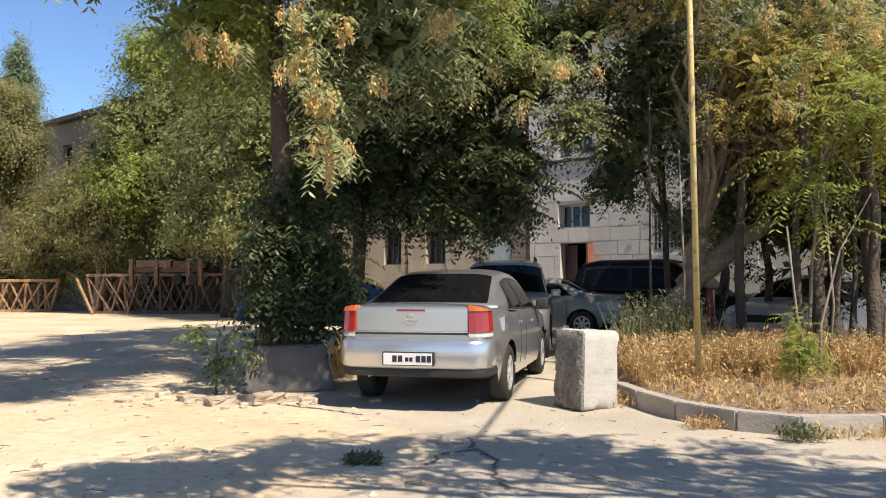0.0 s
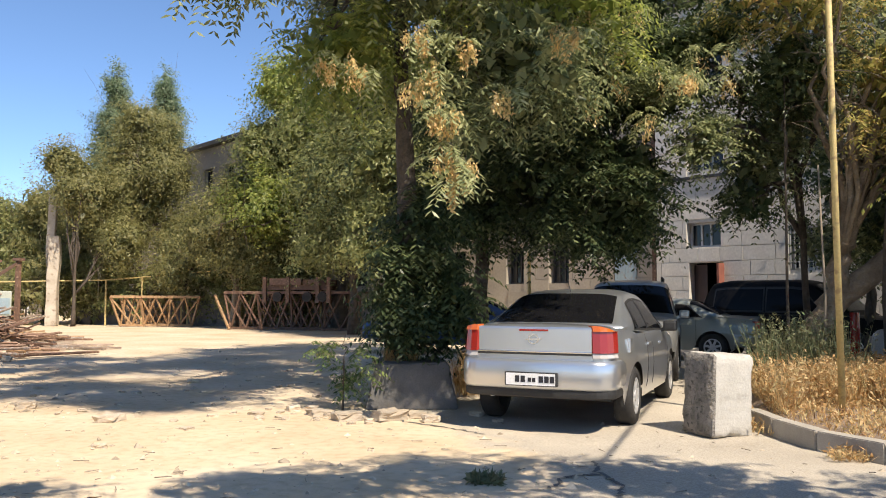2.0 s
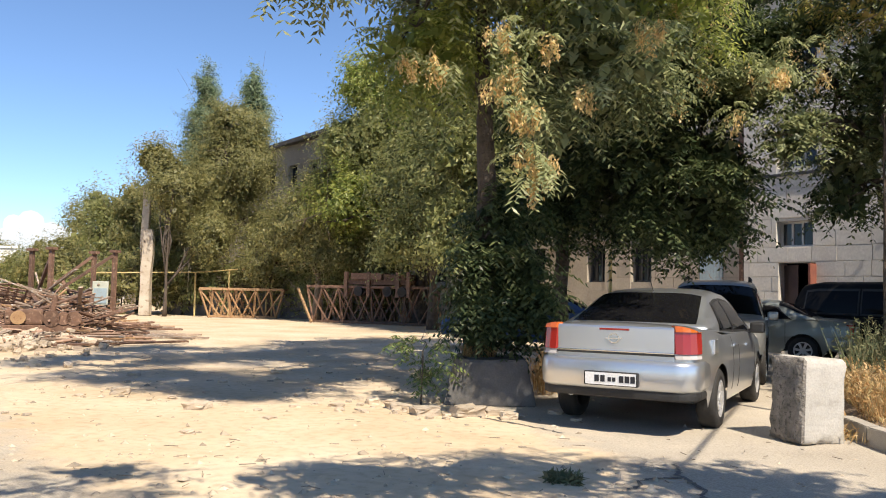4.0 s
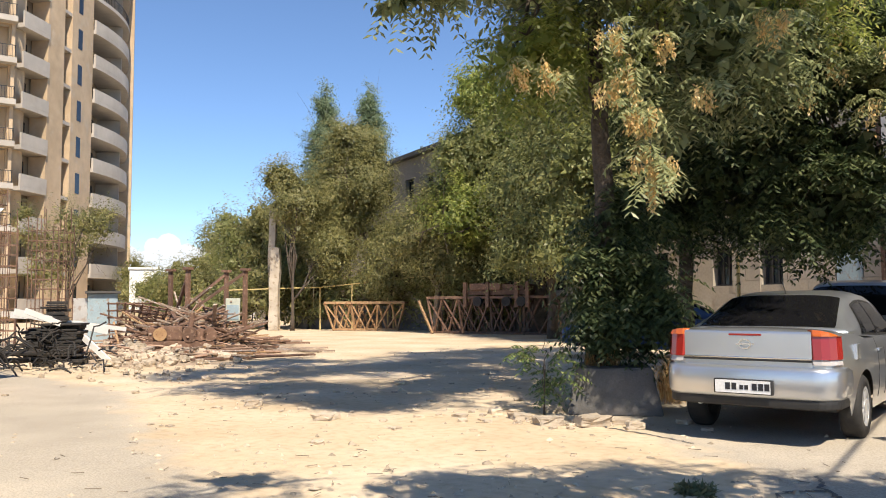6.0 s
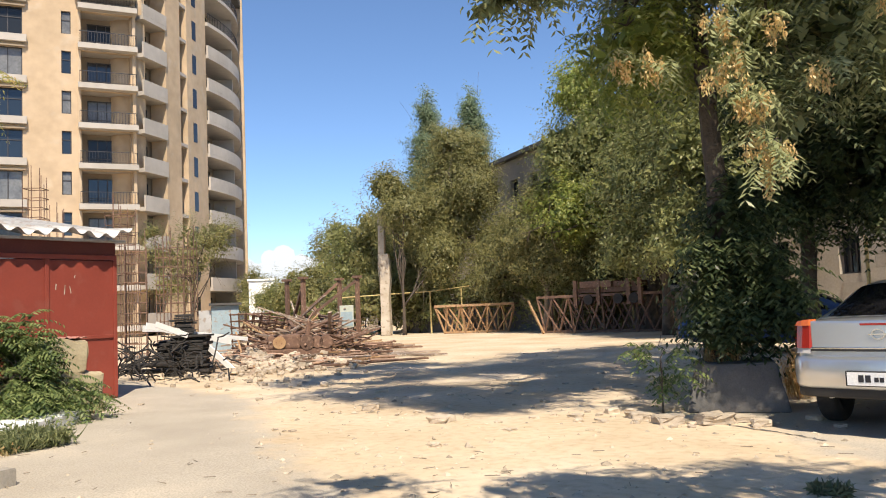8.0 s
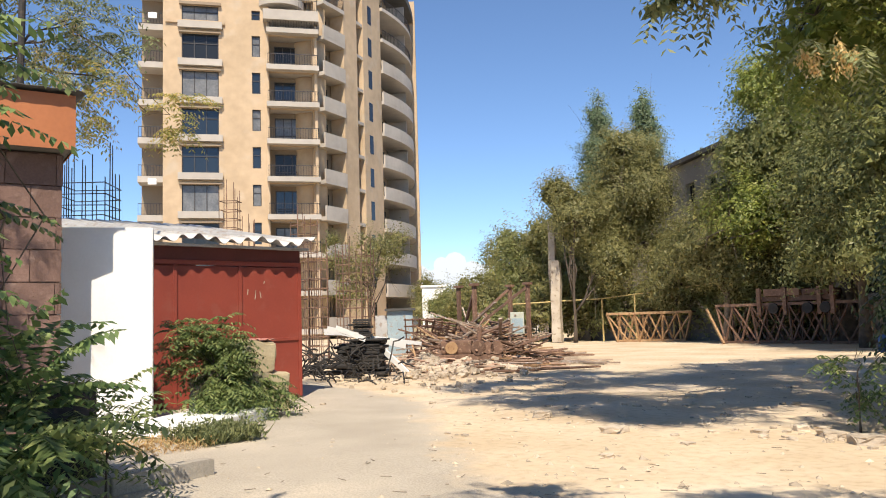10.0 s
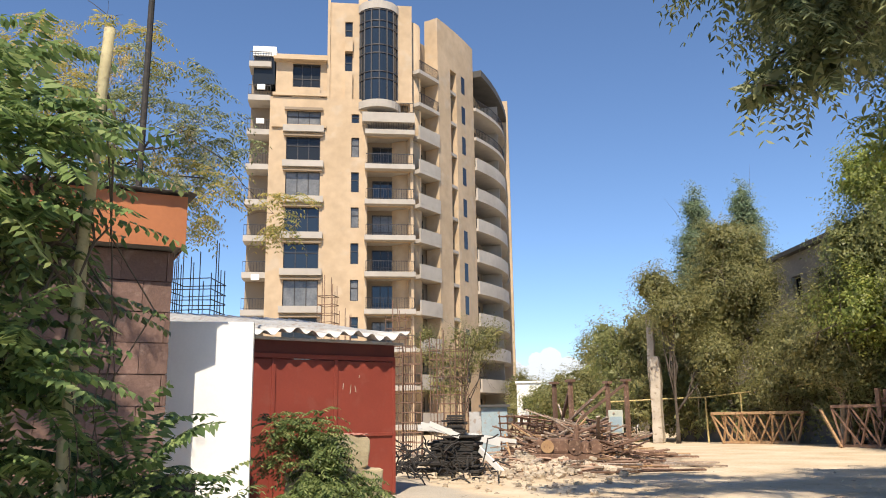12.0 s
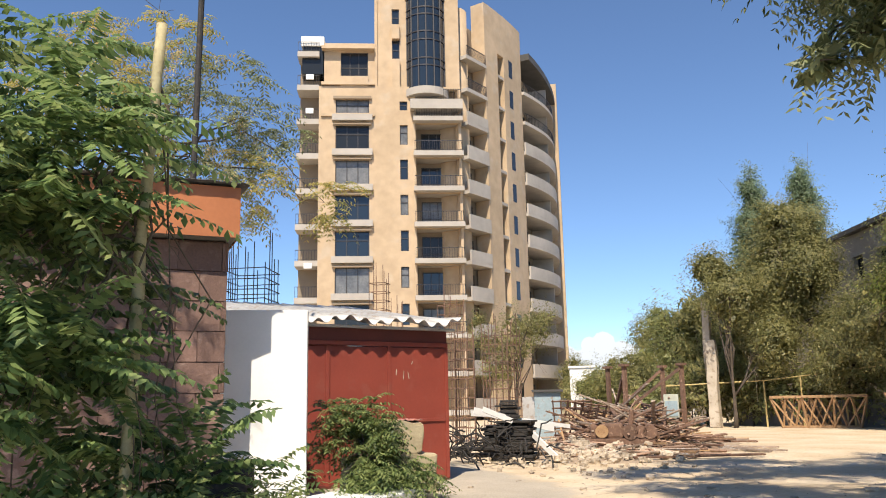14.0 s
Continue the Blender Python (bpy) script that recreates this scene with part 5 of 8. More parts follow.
make_tree("ailanthus_tree", "slender ailanthus before a pale stone building", B3, [(0, 0, 0), (-0.05, 0, 1.6), (-0.1, 0, 3.2), (-0.3, 0, 5.5)], 0.07,
          rel(B3, [((3.3, 13.8, 3.7), (0.75, 0.7, 0.8), 0.9), ((3.8, 14.0, 4.9), (1.0, 0.9, 0.8), 1), ((2.2, 13.6, 5.4), (1.1, 1.0, 0.7), 1), ((1.5, 12.6, 4.5), (0.6, 0.6, 0.5), 0.5), ((3.0, 14, 6.8), (1.8, 1.8, 1.2), 1.2), ((1.9, 12.4, 3.75), (0.55, 0.5, 0.35), 0.3),
                   ((2.9, 13.6, 2.95), (0.45, 0.5, 0.35), 0.25)]),
          13, leaf_m="leaf_shaded", counts=1700, size=0.42, pairs=6, leaflet=(0.11, 0.04), limbs=2, twigs=7, second=("leaf_green", 0.3))
make_tree("ailanthus_tree", "thin dark-stemmed tree behind dry grass", (3.25, 12.7, 0), [(0, 0, 0), (0.0, 0, 2), (0.02, 0, 4.8)], 0.028,
          [((0.1, 0.2, 4.8), (0.9, 0.8, 0.6), 1)], 14, leaf_m="leaf_shaded", counts=220, size=0.4, limbs=1, twigs=4, limb_r=0.02)

B4 = (3.4, 12.9, 0)
T4 = make_tree("leaning_tree", "old leaning tree with pale gnarled trunk and browning leaves", B4, [(0, 0, 0), (0.12, 0, 0.6), (0.5, -0.1, 1.35), (0.72, -0.1, 2.2), (0.85, -0.1, 3.3), (1.0, 0.1, 4.4)], 0.25,
               rel(B4, [((4.6, 12.2, 4.3), (1.1, 1.0, 0.9), 1), ((5.7, 12.2, 4.4), (1.3, 1.2, 1.2), 1.4), ((6.7, 12.4, 3.6), (1.1, 1.2, 1.2), 1.2), ((5.4, 12.8, 6.2), (2.2, 2.0, 1.3), 1.6), ((7.2, 13.2, 5.4), (1.8, 1.6, 1.5), 1.2), ((5.3, 11.8, 3.0), (0.7, 0.7, 0.4), 0.4), ((3.4, 12.4, 6.0), (1.2, 1.2, 0.9), 0.8)]),
               17, bark="bark_pale", leaf_m="leaf_green", counts=2900, size=0.40, pairs=6, leaflet=(0.105, 0.036), limbs=3, twigs=14, second=("leaf_yellow", 0.85), trunk_r1=0.3, twig_m="twig_dry")
v, f = tube_arrays(limb_path(np.random.default_rng(4), (0.42, -0.05, 1.2), (1.75, -0.2, 2.25), 0.05), [0.2, 0.19, 0.18, 0.17, 0.15, 0.13, 0.11], 10)
mesh_object("limb", v, f, M["bark_pale"], T4, True)
for i, p in enumerate([(5.3, 11.0, 4.6), (5.9, 11.0, 4.75), (6.2, 11.1, 4.5), (4.5, 11.2, 5.0), (6.5, 11.2, 4.2), (6.9, 11.3, 4.7), (5.0, 11.2, 4.2), (6.6, 11.1, 3.2), (5.6, 10.9, 5.1), (6.4, 10.9, 5.1), (5.1, 11.0, 5.2), (6.1, 11.0, 3.8), (4.7, 11.1, 3.7)]):
    seed_cluster(T4, (p[0] * 0.95, p[1] * 0.95, 1.36 + (p[2] - 1.36) * 0.95), 130, 0.17, 30 + i)
make_tree("ailanthus_sapling", "young ailanthus with long bright green leaves in dry grass", (4.95, 11.1, 0), [(0, 0, 0), (0.05, -0.1, 1.5), (0.1, -0.3, 2.7), (0.12, -0.4, 3.6)], 0.03,
          [((0.15, -0.7, 3.6), (0.8, 0.6, 0.45), 1), ((0.95, -0.6, 3.8), (0.75, 0.6, 0.5), 1), ((0.0, -0.6, 2.85), (0.7, 0.6, 0.35), 0.8), ((0.4, -0.6, 2.4), (0.6, 0.5, 0.35), 0.35), ((0.6, -0.7, 4.5), (0.7, 0.6, 0.4), 0.5)],
          19, leaf_m="leaf_bright", counts=210, core=0.0, size=0.85, pairs=11, leaflet=(0.13, 0.042), limbs=2, twigs=2, limb_r=0.014, shell=0.0, gaps=0.2, droop=0.3, bark="bark_pale", twig_m="twig_dry")
# back-right trees, shade put into leaf colour; the first added to shade the van
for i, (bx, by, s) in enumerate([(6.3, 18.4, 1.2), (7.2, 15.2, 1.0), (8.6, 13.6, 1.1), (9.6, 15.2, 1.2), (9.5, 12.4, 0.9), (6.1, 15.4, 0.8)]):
    make_tree("background_tree", "tree with several stems at the edge of the yard, darkened for shade", (bx, by, 0), [(0, 0, 0), (0.1, 0, 1.5), (-0.1, 0.1, 3.0), (0.1, 0, 5)], 0.11 * s,
              [((0, 0, 4.0), (1.6, 1.4, 1.3), 1), ((0.4, 0.3, 6.0), (1.9, 1.8, 1.5), 1), ((-0.6, 0.2, 2.5), (0.9, 0.9, 0.7), 0.5)], 40 + i, leaf_m="leaf_shaded", counts=800, size=0.45,
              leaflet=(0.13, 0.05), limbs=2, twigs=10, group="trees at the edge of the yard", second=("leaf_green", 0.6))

# the thicket's leaf colour carries the shade of the background
make_tree("thicket", "thicket of young stems at the bed's end, darkened for shade", (6.0, 12.0, 0.1), [(0, 0, 0), (0.1, 0, 1.2), (0.1, 0, 2.6)], 0.06,
          [((0.2, 0.9, 1.8), (1.2, 0.8, 0.9), 1), ((1.1, 0.5, 2.4), (1.1, 0.9, 0.9), 1), ((1.6, 0.4, 1.2), (1.0, 0.7, 0.8), 0.8), ((-0.5, 1.4, 2.8), (0.9, 0.7, 0.6), 0.6), ((0.7, 0.9, 3.4), (1.3, 0.9, 0.7), 0.8)], 47, leaf_m="leaf_shaded", counts=1300, size=0.42,
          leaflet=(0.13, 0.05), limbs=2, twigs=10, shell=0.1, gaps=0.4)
for i, (x, y, r, h, dx) in enumerate([(4.9, 11.3, 0.06, 3.6, 0.2), (5.25, 11.2, 0.09, 4.0, -0.2), (5.5, 11.5, 0.07, 3.8, 0.3), (5.75, 10.9, 0.08, 3.8, 0.1), (6.05, 11.2, 0.1, 4.0, -0.25), (6.3, 10.8, 0.06, 3.6, 0.3), (4.45, 12.2, 0.07, 4.2, 0.15), (6.6, 11.4, 0.09, 4.0, 0.1)]):
    rg = np.random.default_rng(500 + i)
    v, f = tube_arrays(limb_path(rg, (0, 0, 0), (dx, 0.1, h), 0.03, 7), [r * (1.2 - 0.09 * k) for k in range(8)], 8)
    ob = mesh_object("young_trunk", v, f, M["bark"], None, True)
    ob.location = (x, y, 0.05)
    tagged(ob, "dark young tree trunk in deep shade", "trunk", "young trunks at the bed's end")
# trees along the far side of the yard
FAR = "trees along the far side of the yard"
make_tree("yellowing_tree", "broad tree with yellow-green leaves behind rusty trusses", (-9.75, 34.3, 0), [(0, 0, 0), (0.1, 0, 2.0), (0, 0, 4), (0.3, 0, 6.5)], 0.34,
          [((0, 0, 6.2), (3.3, 3, 2.6), 1.4), ((-1.7, 0, 9.0), (1.9, 2, 2.0), 1), ((1.6, 1, 9.5), (3, 3, 2.5), 1.2), ((-3.0, -0.5, 5.4), (2.2, 2, 1.7), 0.8), ((0.3, 0.5, 11.8), (2.2, 2.2, 1.5), 0.6), ((-2.7, 0, 10.8), (1.2, 1.4, 1.5), 0.6, 1), ((-3.5, 0, 8.0), (1.5, 1.5, 1.6), 0.8), ((3.2, 0, 5.2), (2, 2, 1.6), 0.6)], 51, leaf="simple",
          leaf_m="leaf_far", counts=5200, pairs=9, size=0.62, leaflet=(0.155, 0.075), second=("leaf_bright", 0.25), core=0.2, group=FAR, limb_r=0.09, gaps=0.9)
make_tree("roadside_tree", "slim tree with pale trunk and grey-green crown", (-15.1, 35.4, 0), [(0, 0, 0), (0.1, 0, 2), (0.1, 0, 4.5)], 0.2,
          [((0.1, 0, 4.8), (2.1, 2.1, 1.8), 1.2), ((1.0, 0, 3.2), (1.7, 1.8, 1.1), 0.6), ((0.4, 0, 6.2), (1.1, 1.3, 0.9), 0.4), ((-1.4, 0, 4.3), (1.2, 1.2, 1.3), 0.5), ((1.3, 0, 8.0), (1.3, 1.3, 1.3), 0.5)], 52, leaf="simple",
          leaf_m="leaf_olive", bark="bark_pale", counts=4000, pairs=8, size=0.58, leaflet=(0.145, 0.068), core=0.2, group=FAR, limb_r=0.06)
make_tree("roadside_tree", "green tree with low branches against a stone building", (-12.1, 36.0, 0), [(0, 0, 0), (0, 0, 2), (0.2, 0, 4.5)], 0.18,
          [((0, 0, 4.2), (2.4, 2.2, 2.2), 1), ((0.9, 0, 6.4), (1.9, 2.0, 1.5), 1), ((-1.5, 0, 2.6), (1.6, 1.4, 1.2), 0.6)], 53, leaf="simple", leaf_m="leaf_far", counts=3900, pairs=8, size=0.6, leaflet=(0.155, 0.075), core=0.2, group=FAR, limb_r=0.06)
make_tree("olive_tree", "tall bushy tree with olive-brown leaves and dead lower twigs", (-22.3, 39.6, 0), [(0, 0, 0), (0.1, 0, 2.2), (0.2, 0, 4.5), (0.1, 0, 7)], 0.22,
          [((0, 0, 7.0), (2.7, 2.6, 3.2), 1.5), ((-1.9, 0, 4.9), (1.7, 1.8, 2.4), 0.8), ((1.4, 0, 8.3), (1.3, 1.6, 1.9), 0.7), ((0.3, 0, 10.1), (1.8, 1.8, 1.5), 0.7), ((2.4, 0, 4.4), (1.2, 1.2, 1.7), 0.5)], 54, leaf="simple",
          leaf_m="leaf_olive", counts=5400, pairs=9, size=0.58, leaflet=(0.14, 0.066), core=0.2, group=FAR, limb_r=0.05, twigs=16, twig_m="twig_dry")
make_tree("olive_tree", "narrow olive-green tree beside a broken pale column", (-23.2, 35.6, 0), [(0, 0, 0), (0, 0, 2), (0.1, 0, 5)], 0.1,
          [((0, 0.5, 6.5), (1.3, 1.3, 1.6), 1), ((1.7, 1.2, 4.2), (0.9, 1.1, 1.4), 0.6), ((-0.9, 0.2, 7.8), (0.9, 1.0, 1.0), 0.5)], 55, leaf="simple", leaf_m="leaf_olive", counts=2900, pairs=8, size=0.58, leaflet=(0.14, 0.066), core=0.2, group=FAR, twigs=12, twig_m="twig_dry")
make_tree("olive_tree", "thin dry tree with grey dead twigs", (-18.6, 37.6, 0), [(0, 0, 0), (0, 0, 1.5), (0.1, 0, 3)], 0.1,
          [((0, 0, 3.2), (1.9, 1.6, 2.0), 1), ((1.2, 0, 5.0), (1.3, 1.3, 1.6), 0.6)], 56, leaf="simple", leaf_m="leaf_olive", counts=1500, pairs=7, size=0.72, leaflet=(0.14, 0.06), group=FAR, twigs=26, twig_m="twig_dry", limbs=4)
for i, (az_, d, h, w) in enumerate([(36.6, 50, 7.4, 2.2), (38.2, 56, 4.8, 2.4), (39.8, 58, 4.6, 2.6), (41.2, 60, 3.8, 2.4), (34.8, 48, 7.8, 1.8), (42.6, 66, 3.4, 2.6), (32.8, 47, 5.6, 2.0), (37.4, 70, 9.0, 3.2), (43.2, 84, 6.2, 2.2)]):
    a = radians(az_)
    make_tree("distant_tree", "low olive-green tree at the far end of the site", (-d * math.sin(a), d * math.cos(a), 0), [(0, 0, 0), (0.1, 0, h * 0.3), (0, 0, h * 0.6)], 0.14,
              [((0, 0, h * 0.6), (w, w, h * 0.4), 1), ((w * 0.6, 0, h * 0.42), (w * 0.7, w * 0.7, h * 0.3), 0.6), ((-w * 0.5, 0.3, h * 0.75), (w * 0.5, w * 0.5, h * 0.24), 0.4)], 60 + i, leaf="simple",
              leaf_m="leaf_olive" if i % 3 else "leaf_far", counts=1440, pairs=7, size=0.55, leaflet=(0.177, 0.079), group=FAR, twigs=8, twig_m="twig_dry")
for i, (x, y, h, w) in enumerate([(-38.6, 64.4, 22.0, 2.6), (-35.1, 66.4, 22.3, 2.4), (-40.6, 66.5, 17.5, 1.8)]):
    make_tree("poplar", "tall narrow green poplar behind the yard", (x, y, 0), [(0, 0, 0), (0, 0, h * 0.4), (0, 0, h * 0.8)], 0.3,
              [((0, 0, h * 0.52), (w, w, h * 0.36), 1.4), ((0.3, 0, h * 0.74), (w * 0.62, w * 0.62, h * 0.2), 0.7), ((0.0, 0, h * 0.87), (w * 0.3, w * 0.3, h * 0.13), 0.3)], 70 + i, leaf="simple",
              leaf_m="leaf_poplar", counts=3400, pairs=8, size=0.6, leaflet=(0.2, 0.11), group="row of poplars", limb_r=0.08, gaps=0.8)
make_tree("yard_tree", "sparse grey-green tree in front of the tower", (-29.6, 27.2, 0), [(0, 0, 0), (0, 0, 1.5), (0.1, 0, 3.5)], 0.1,
          [((0, 0, 4.6), (1.5, 1.4, 1.7), 1), ((-0.6, -0.6, 3.3), (1.2, 1.0, 1.2), 0.6), ((0.9, 0.9, 5.2), (0.9, 0.8, 1.3), 0.5), ((-1.4, -1.1, 5.0), (0.6, 0.6, 0.9), 0.3)], 80, leaf="simple", leaf_m="leaf_olive", counts=1116, pairs=8, size=0.45,
          leaflet=(0.102, 0.043), twigs=14, gaps=1.2, limb_r=0.03)
for i, (bx, by) in enumerate([(-8.1, 30.4), (-5.5, 27.2)]):
    make_tree("background_tree", "dense green tree against a stone building", (bx, by, 0), [(0, 0, 0), (0, 0, 2), (0.1, 0, 5)], 0.2,
              [((0, 0, 5.6), (2.6, 2.4, 2.6), 1.2), ((0.6, 0, 8.8), (2.2, 2.2, 2.0), 1), ((-1.2, 0, 3.6), (1.4, 1.4, 1.2), 0.5)], 85 + i, leaf="simple", leaf_m="leaf_far", counts=2800, pairs=9, size=0.66, core=0.2,
              leaflet=(0.150, 0.065), group=FAR, limb_r=0.07)

# behind the kiosk, and the shrubs before it
B5 = (-17.5, 4.9, 0)
T5 = make_tree("ailanthus_tree", "yellow-green ailanthus full of seeds behind a stone kiosk", B5, [(0, 0, 0), (0, 0, 3.0), (0.1, 0.3, 5.5), (0.2, 0.5, 7.8)], 0.13,
               rel(B5, [((-16.6, 6.0, 7.6), (2.0, 1.8, 1.4), 1.3), ((-16.1, 6.9, 6.1), (1.2, 1.0, 0.9), 0.7), ((-16.8, 4.9, 9.0), (1.8, 1.7, 1.1), 1), ((-15.3, 8.5, 5.8), (1.0, 0.7, 0.36), 0.22), ((-16.5, 4.0, 7.2), (1.7, 1.7, 1.3), 0.9), ((-16.1, 7.3, 7.3), (1.0, 0.9, 0.8), 0.4)]),
               90, leaf_m="leaf_green", core=0.0, counts=1350, size=0.5, pairs=6, leaflet=(0.14, 0.046), limbs=2, twigs=9, gaps=1.2, second=("leaf_yellow", 0.5), limb_r=0.03)
for i in range(18):
    rg = np.random.default_rng(300 + i)
    seed_cluster(T5, (-16.2 + rg.normal(0, 0.8), 6.1 + rg.normal(0, 1.2), 7.4 + rg.normal(0, 0.9)), 80, 0.22, 50 + i)
B6 = (-6.15, 1.85, 0)
make_tree("ailanthus_tree", "ailanthus with a pale cut stem and long drooping leaves", B6, [(0, 0, 0), (0.03, -0.02, 1.2), (0.05, 0.0, 2.6), (0.12, 0.05, 4.35)], 0.052,
          rel(B6, [((-6.3, 1.3, 1.3), (0.5, 0.5, 0.75), 1), ((-6.2, 1.1, 2.5), (0.55, 0.5, 0.65), 1), ((-6.25, 1.3, 3.35), (0.55, 0.55, 0.5), 1.0), ((-5.9, 1.0, 1.4), (0.5, 0.5, 0.7), 0.8), ((-6.1, 0.7, 3.3), (0.6, 0.6, 0.6), 0.8), ((-6.0, 1.9, 0.6), (0.4, 0.4, 0.4), 0.5), ((-6.15, 2.35, 0.8), (0.3, 0.3, 0.35), 0.35), ((-6.2, 0.9, 0.5), (0.6, 0.6, 0.5), 0.6), ((-6.1, 2.05, 0.85), (0.35, 0.4, 0.35), 0.6), ((-6.35, 1.25, 2.0), (0.5, 0.5, 0.7), 0.9), ((-6.4, 1.2, 3.9), (0.5, 0.5, 0.35), 0.5)]),
          95, leaf_m="leaf_hedge", bark="stem_pale", limb_m="twig", counts=640, core=0.0, size=0.76, pairs=14, leaflet=(0.15, 0.058), limbs=2, twigs=3, limb_r=0.012, shell=0.1, gaps=0.3, droop=0.3, second=("leaf_shrub", 0.25), trunk_r1=0.8)
make_tree("ailanthus_shrub", "low ailanthus sucker with arching leaves beside a kerb", (-6.25, 2.95, 0), [(0, 0, 0), (0, 0, 0.3), (0.02, 0, 0.6)], 0.012,
          [((0.1, 0.1, 0.62), (0.3, 0.3, 0.22), 1), ((0.0, -0.1, 0.35), (0.3, 0.3, 0.25), 0.7)], 96, leaf_m="leaf_shrub", core=0.0, counts=70, size=0.6, pairs=9, leaflet=(0.11, 0.032), limbs=1, twigs=1, limb_r=0.008, shell=0, gaps=0.1, droop=0.35)
make_tree("ailanthus_shrub", "leafy green bush in front of a red garage", (-10.5, 6.6, 0), [(0, 0, 0), (0, 0, 0.4), (0.02, 0, 0.8)], 0.02,
          [((-0.05, -0.1, 0.85), (0.6, 0.6, 0.4), 1), ((0.15, -0.35, 0.45), (0.5, 0.5, 0.32), 0.6), ((0.15, 0.4, 0.45), (0.42, 0.4, 0.28), 0.4), ((-0.15, -0.1, 1.2), (0.4, 0.4, 0.22), 0.4), ((0.2, 0.75, 0.3), (0.3, 0.3, 0.2), 0.2)], 97, leaf_m="leaf_shrub", core=0.0, counts=680, size=0.4, pairs=8, leaflet=(0.105, 0.036), limbs=2, twigs=3,
          limb_r=0.01, shell=0, gaps=0.2)
# unseen trees behind the camera, added to shade the asphalt and the kiosk
for i, (b, blobs) in enumerate([((6.4, 1.2, 0), [((3.6, 3.2, 5.3), (1.9, 1.0, 0.6), 1), ((5.7, 1.8, 5.8), (1.4, 0.8, 0.6), 0.6), ((1.6, 3.3, 5.0), (1.1, 0.7, 0.5), 0.45), ((0.2, 2.6, 5.0), (0.9, 0.6, 0.4), 0.4), ((1.0, 2.7, 5.1), (1.0, 0.6, 0.5), 0.4), ((2.6, 3.3, 5.1), (1.2, 0.7, 0.5), 0.5)]),
                                ((-2.6, -3.0, 0), [((-0.9, 2.0, 5.4), (0.5, 0.45, 0.3), 0.22), ((-2.5, -1.0, 6.0), (2.0, 1.6, 1.0), 1)]),
                                ((-8.6, -1.2, 0), [((-7.9, 0.3, 7.0), (0.7, 0.7, 0.5), 0.8), ((-8.3, -0.8, 6.6), (1.2, 1.0, 0.8), 0.7)])]):
    make_tree("unseen_tree", "unseen ailanthus behind the camera, added for its shade", b, [(0, 0, 0), (-0.1, 0.1, 2.5), (-0.4, 0.3, 4.6)], 0.13, rel(b, blobs), 110 + i, leaf_m="leaf_green", counts=860 if i == 0 else 260, size=0.42, pairs=6, leaflet=(0.12, 0.045), limbs=2, twigs=6)
# ---- garage, kiosk and what stands by them ----
def on_line(p, q):
    """A matrix whose x runs from p to q, y back from the face, z up."""
    p, q = Vector((*p, 0)), Vector((*q, 0))
    d = (q - p).normalized()
    return Matrix(((d.x, -d.y, 0, p.x), (d.y, d.x, 0, p.y), (0, 0, 1, 0), (0, 0, 0, 1)))


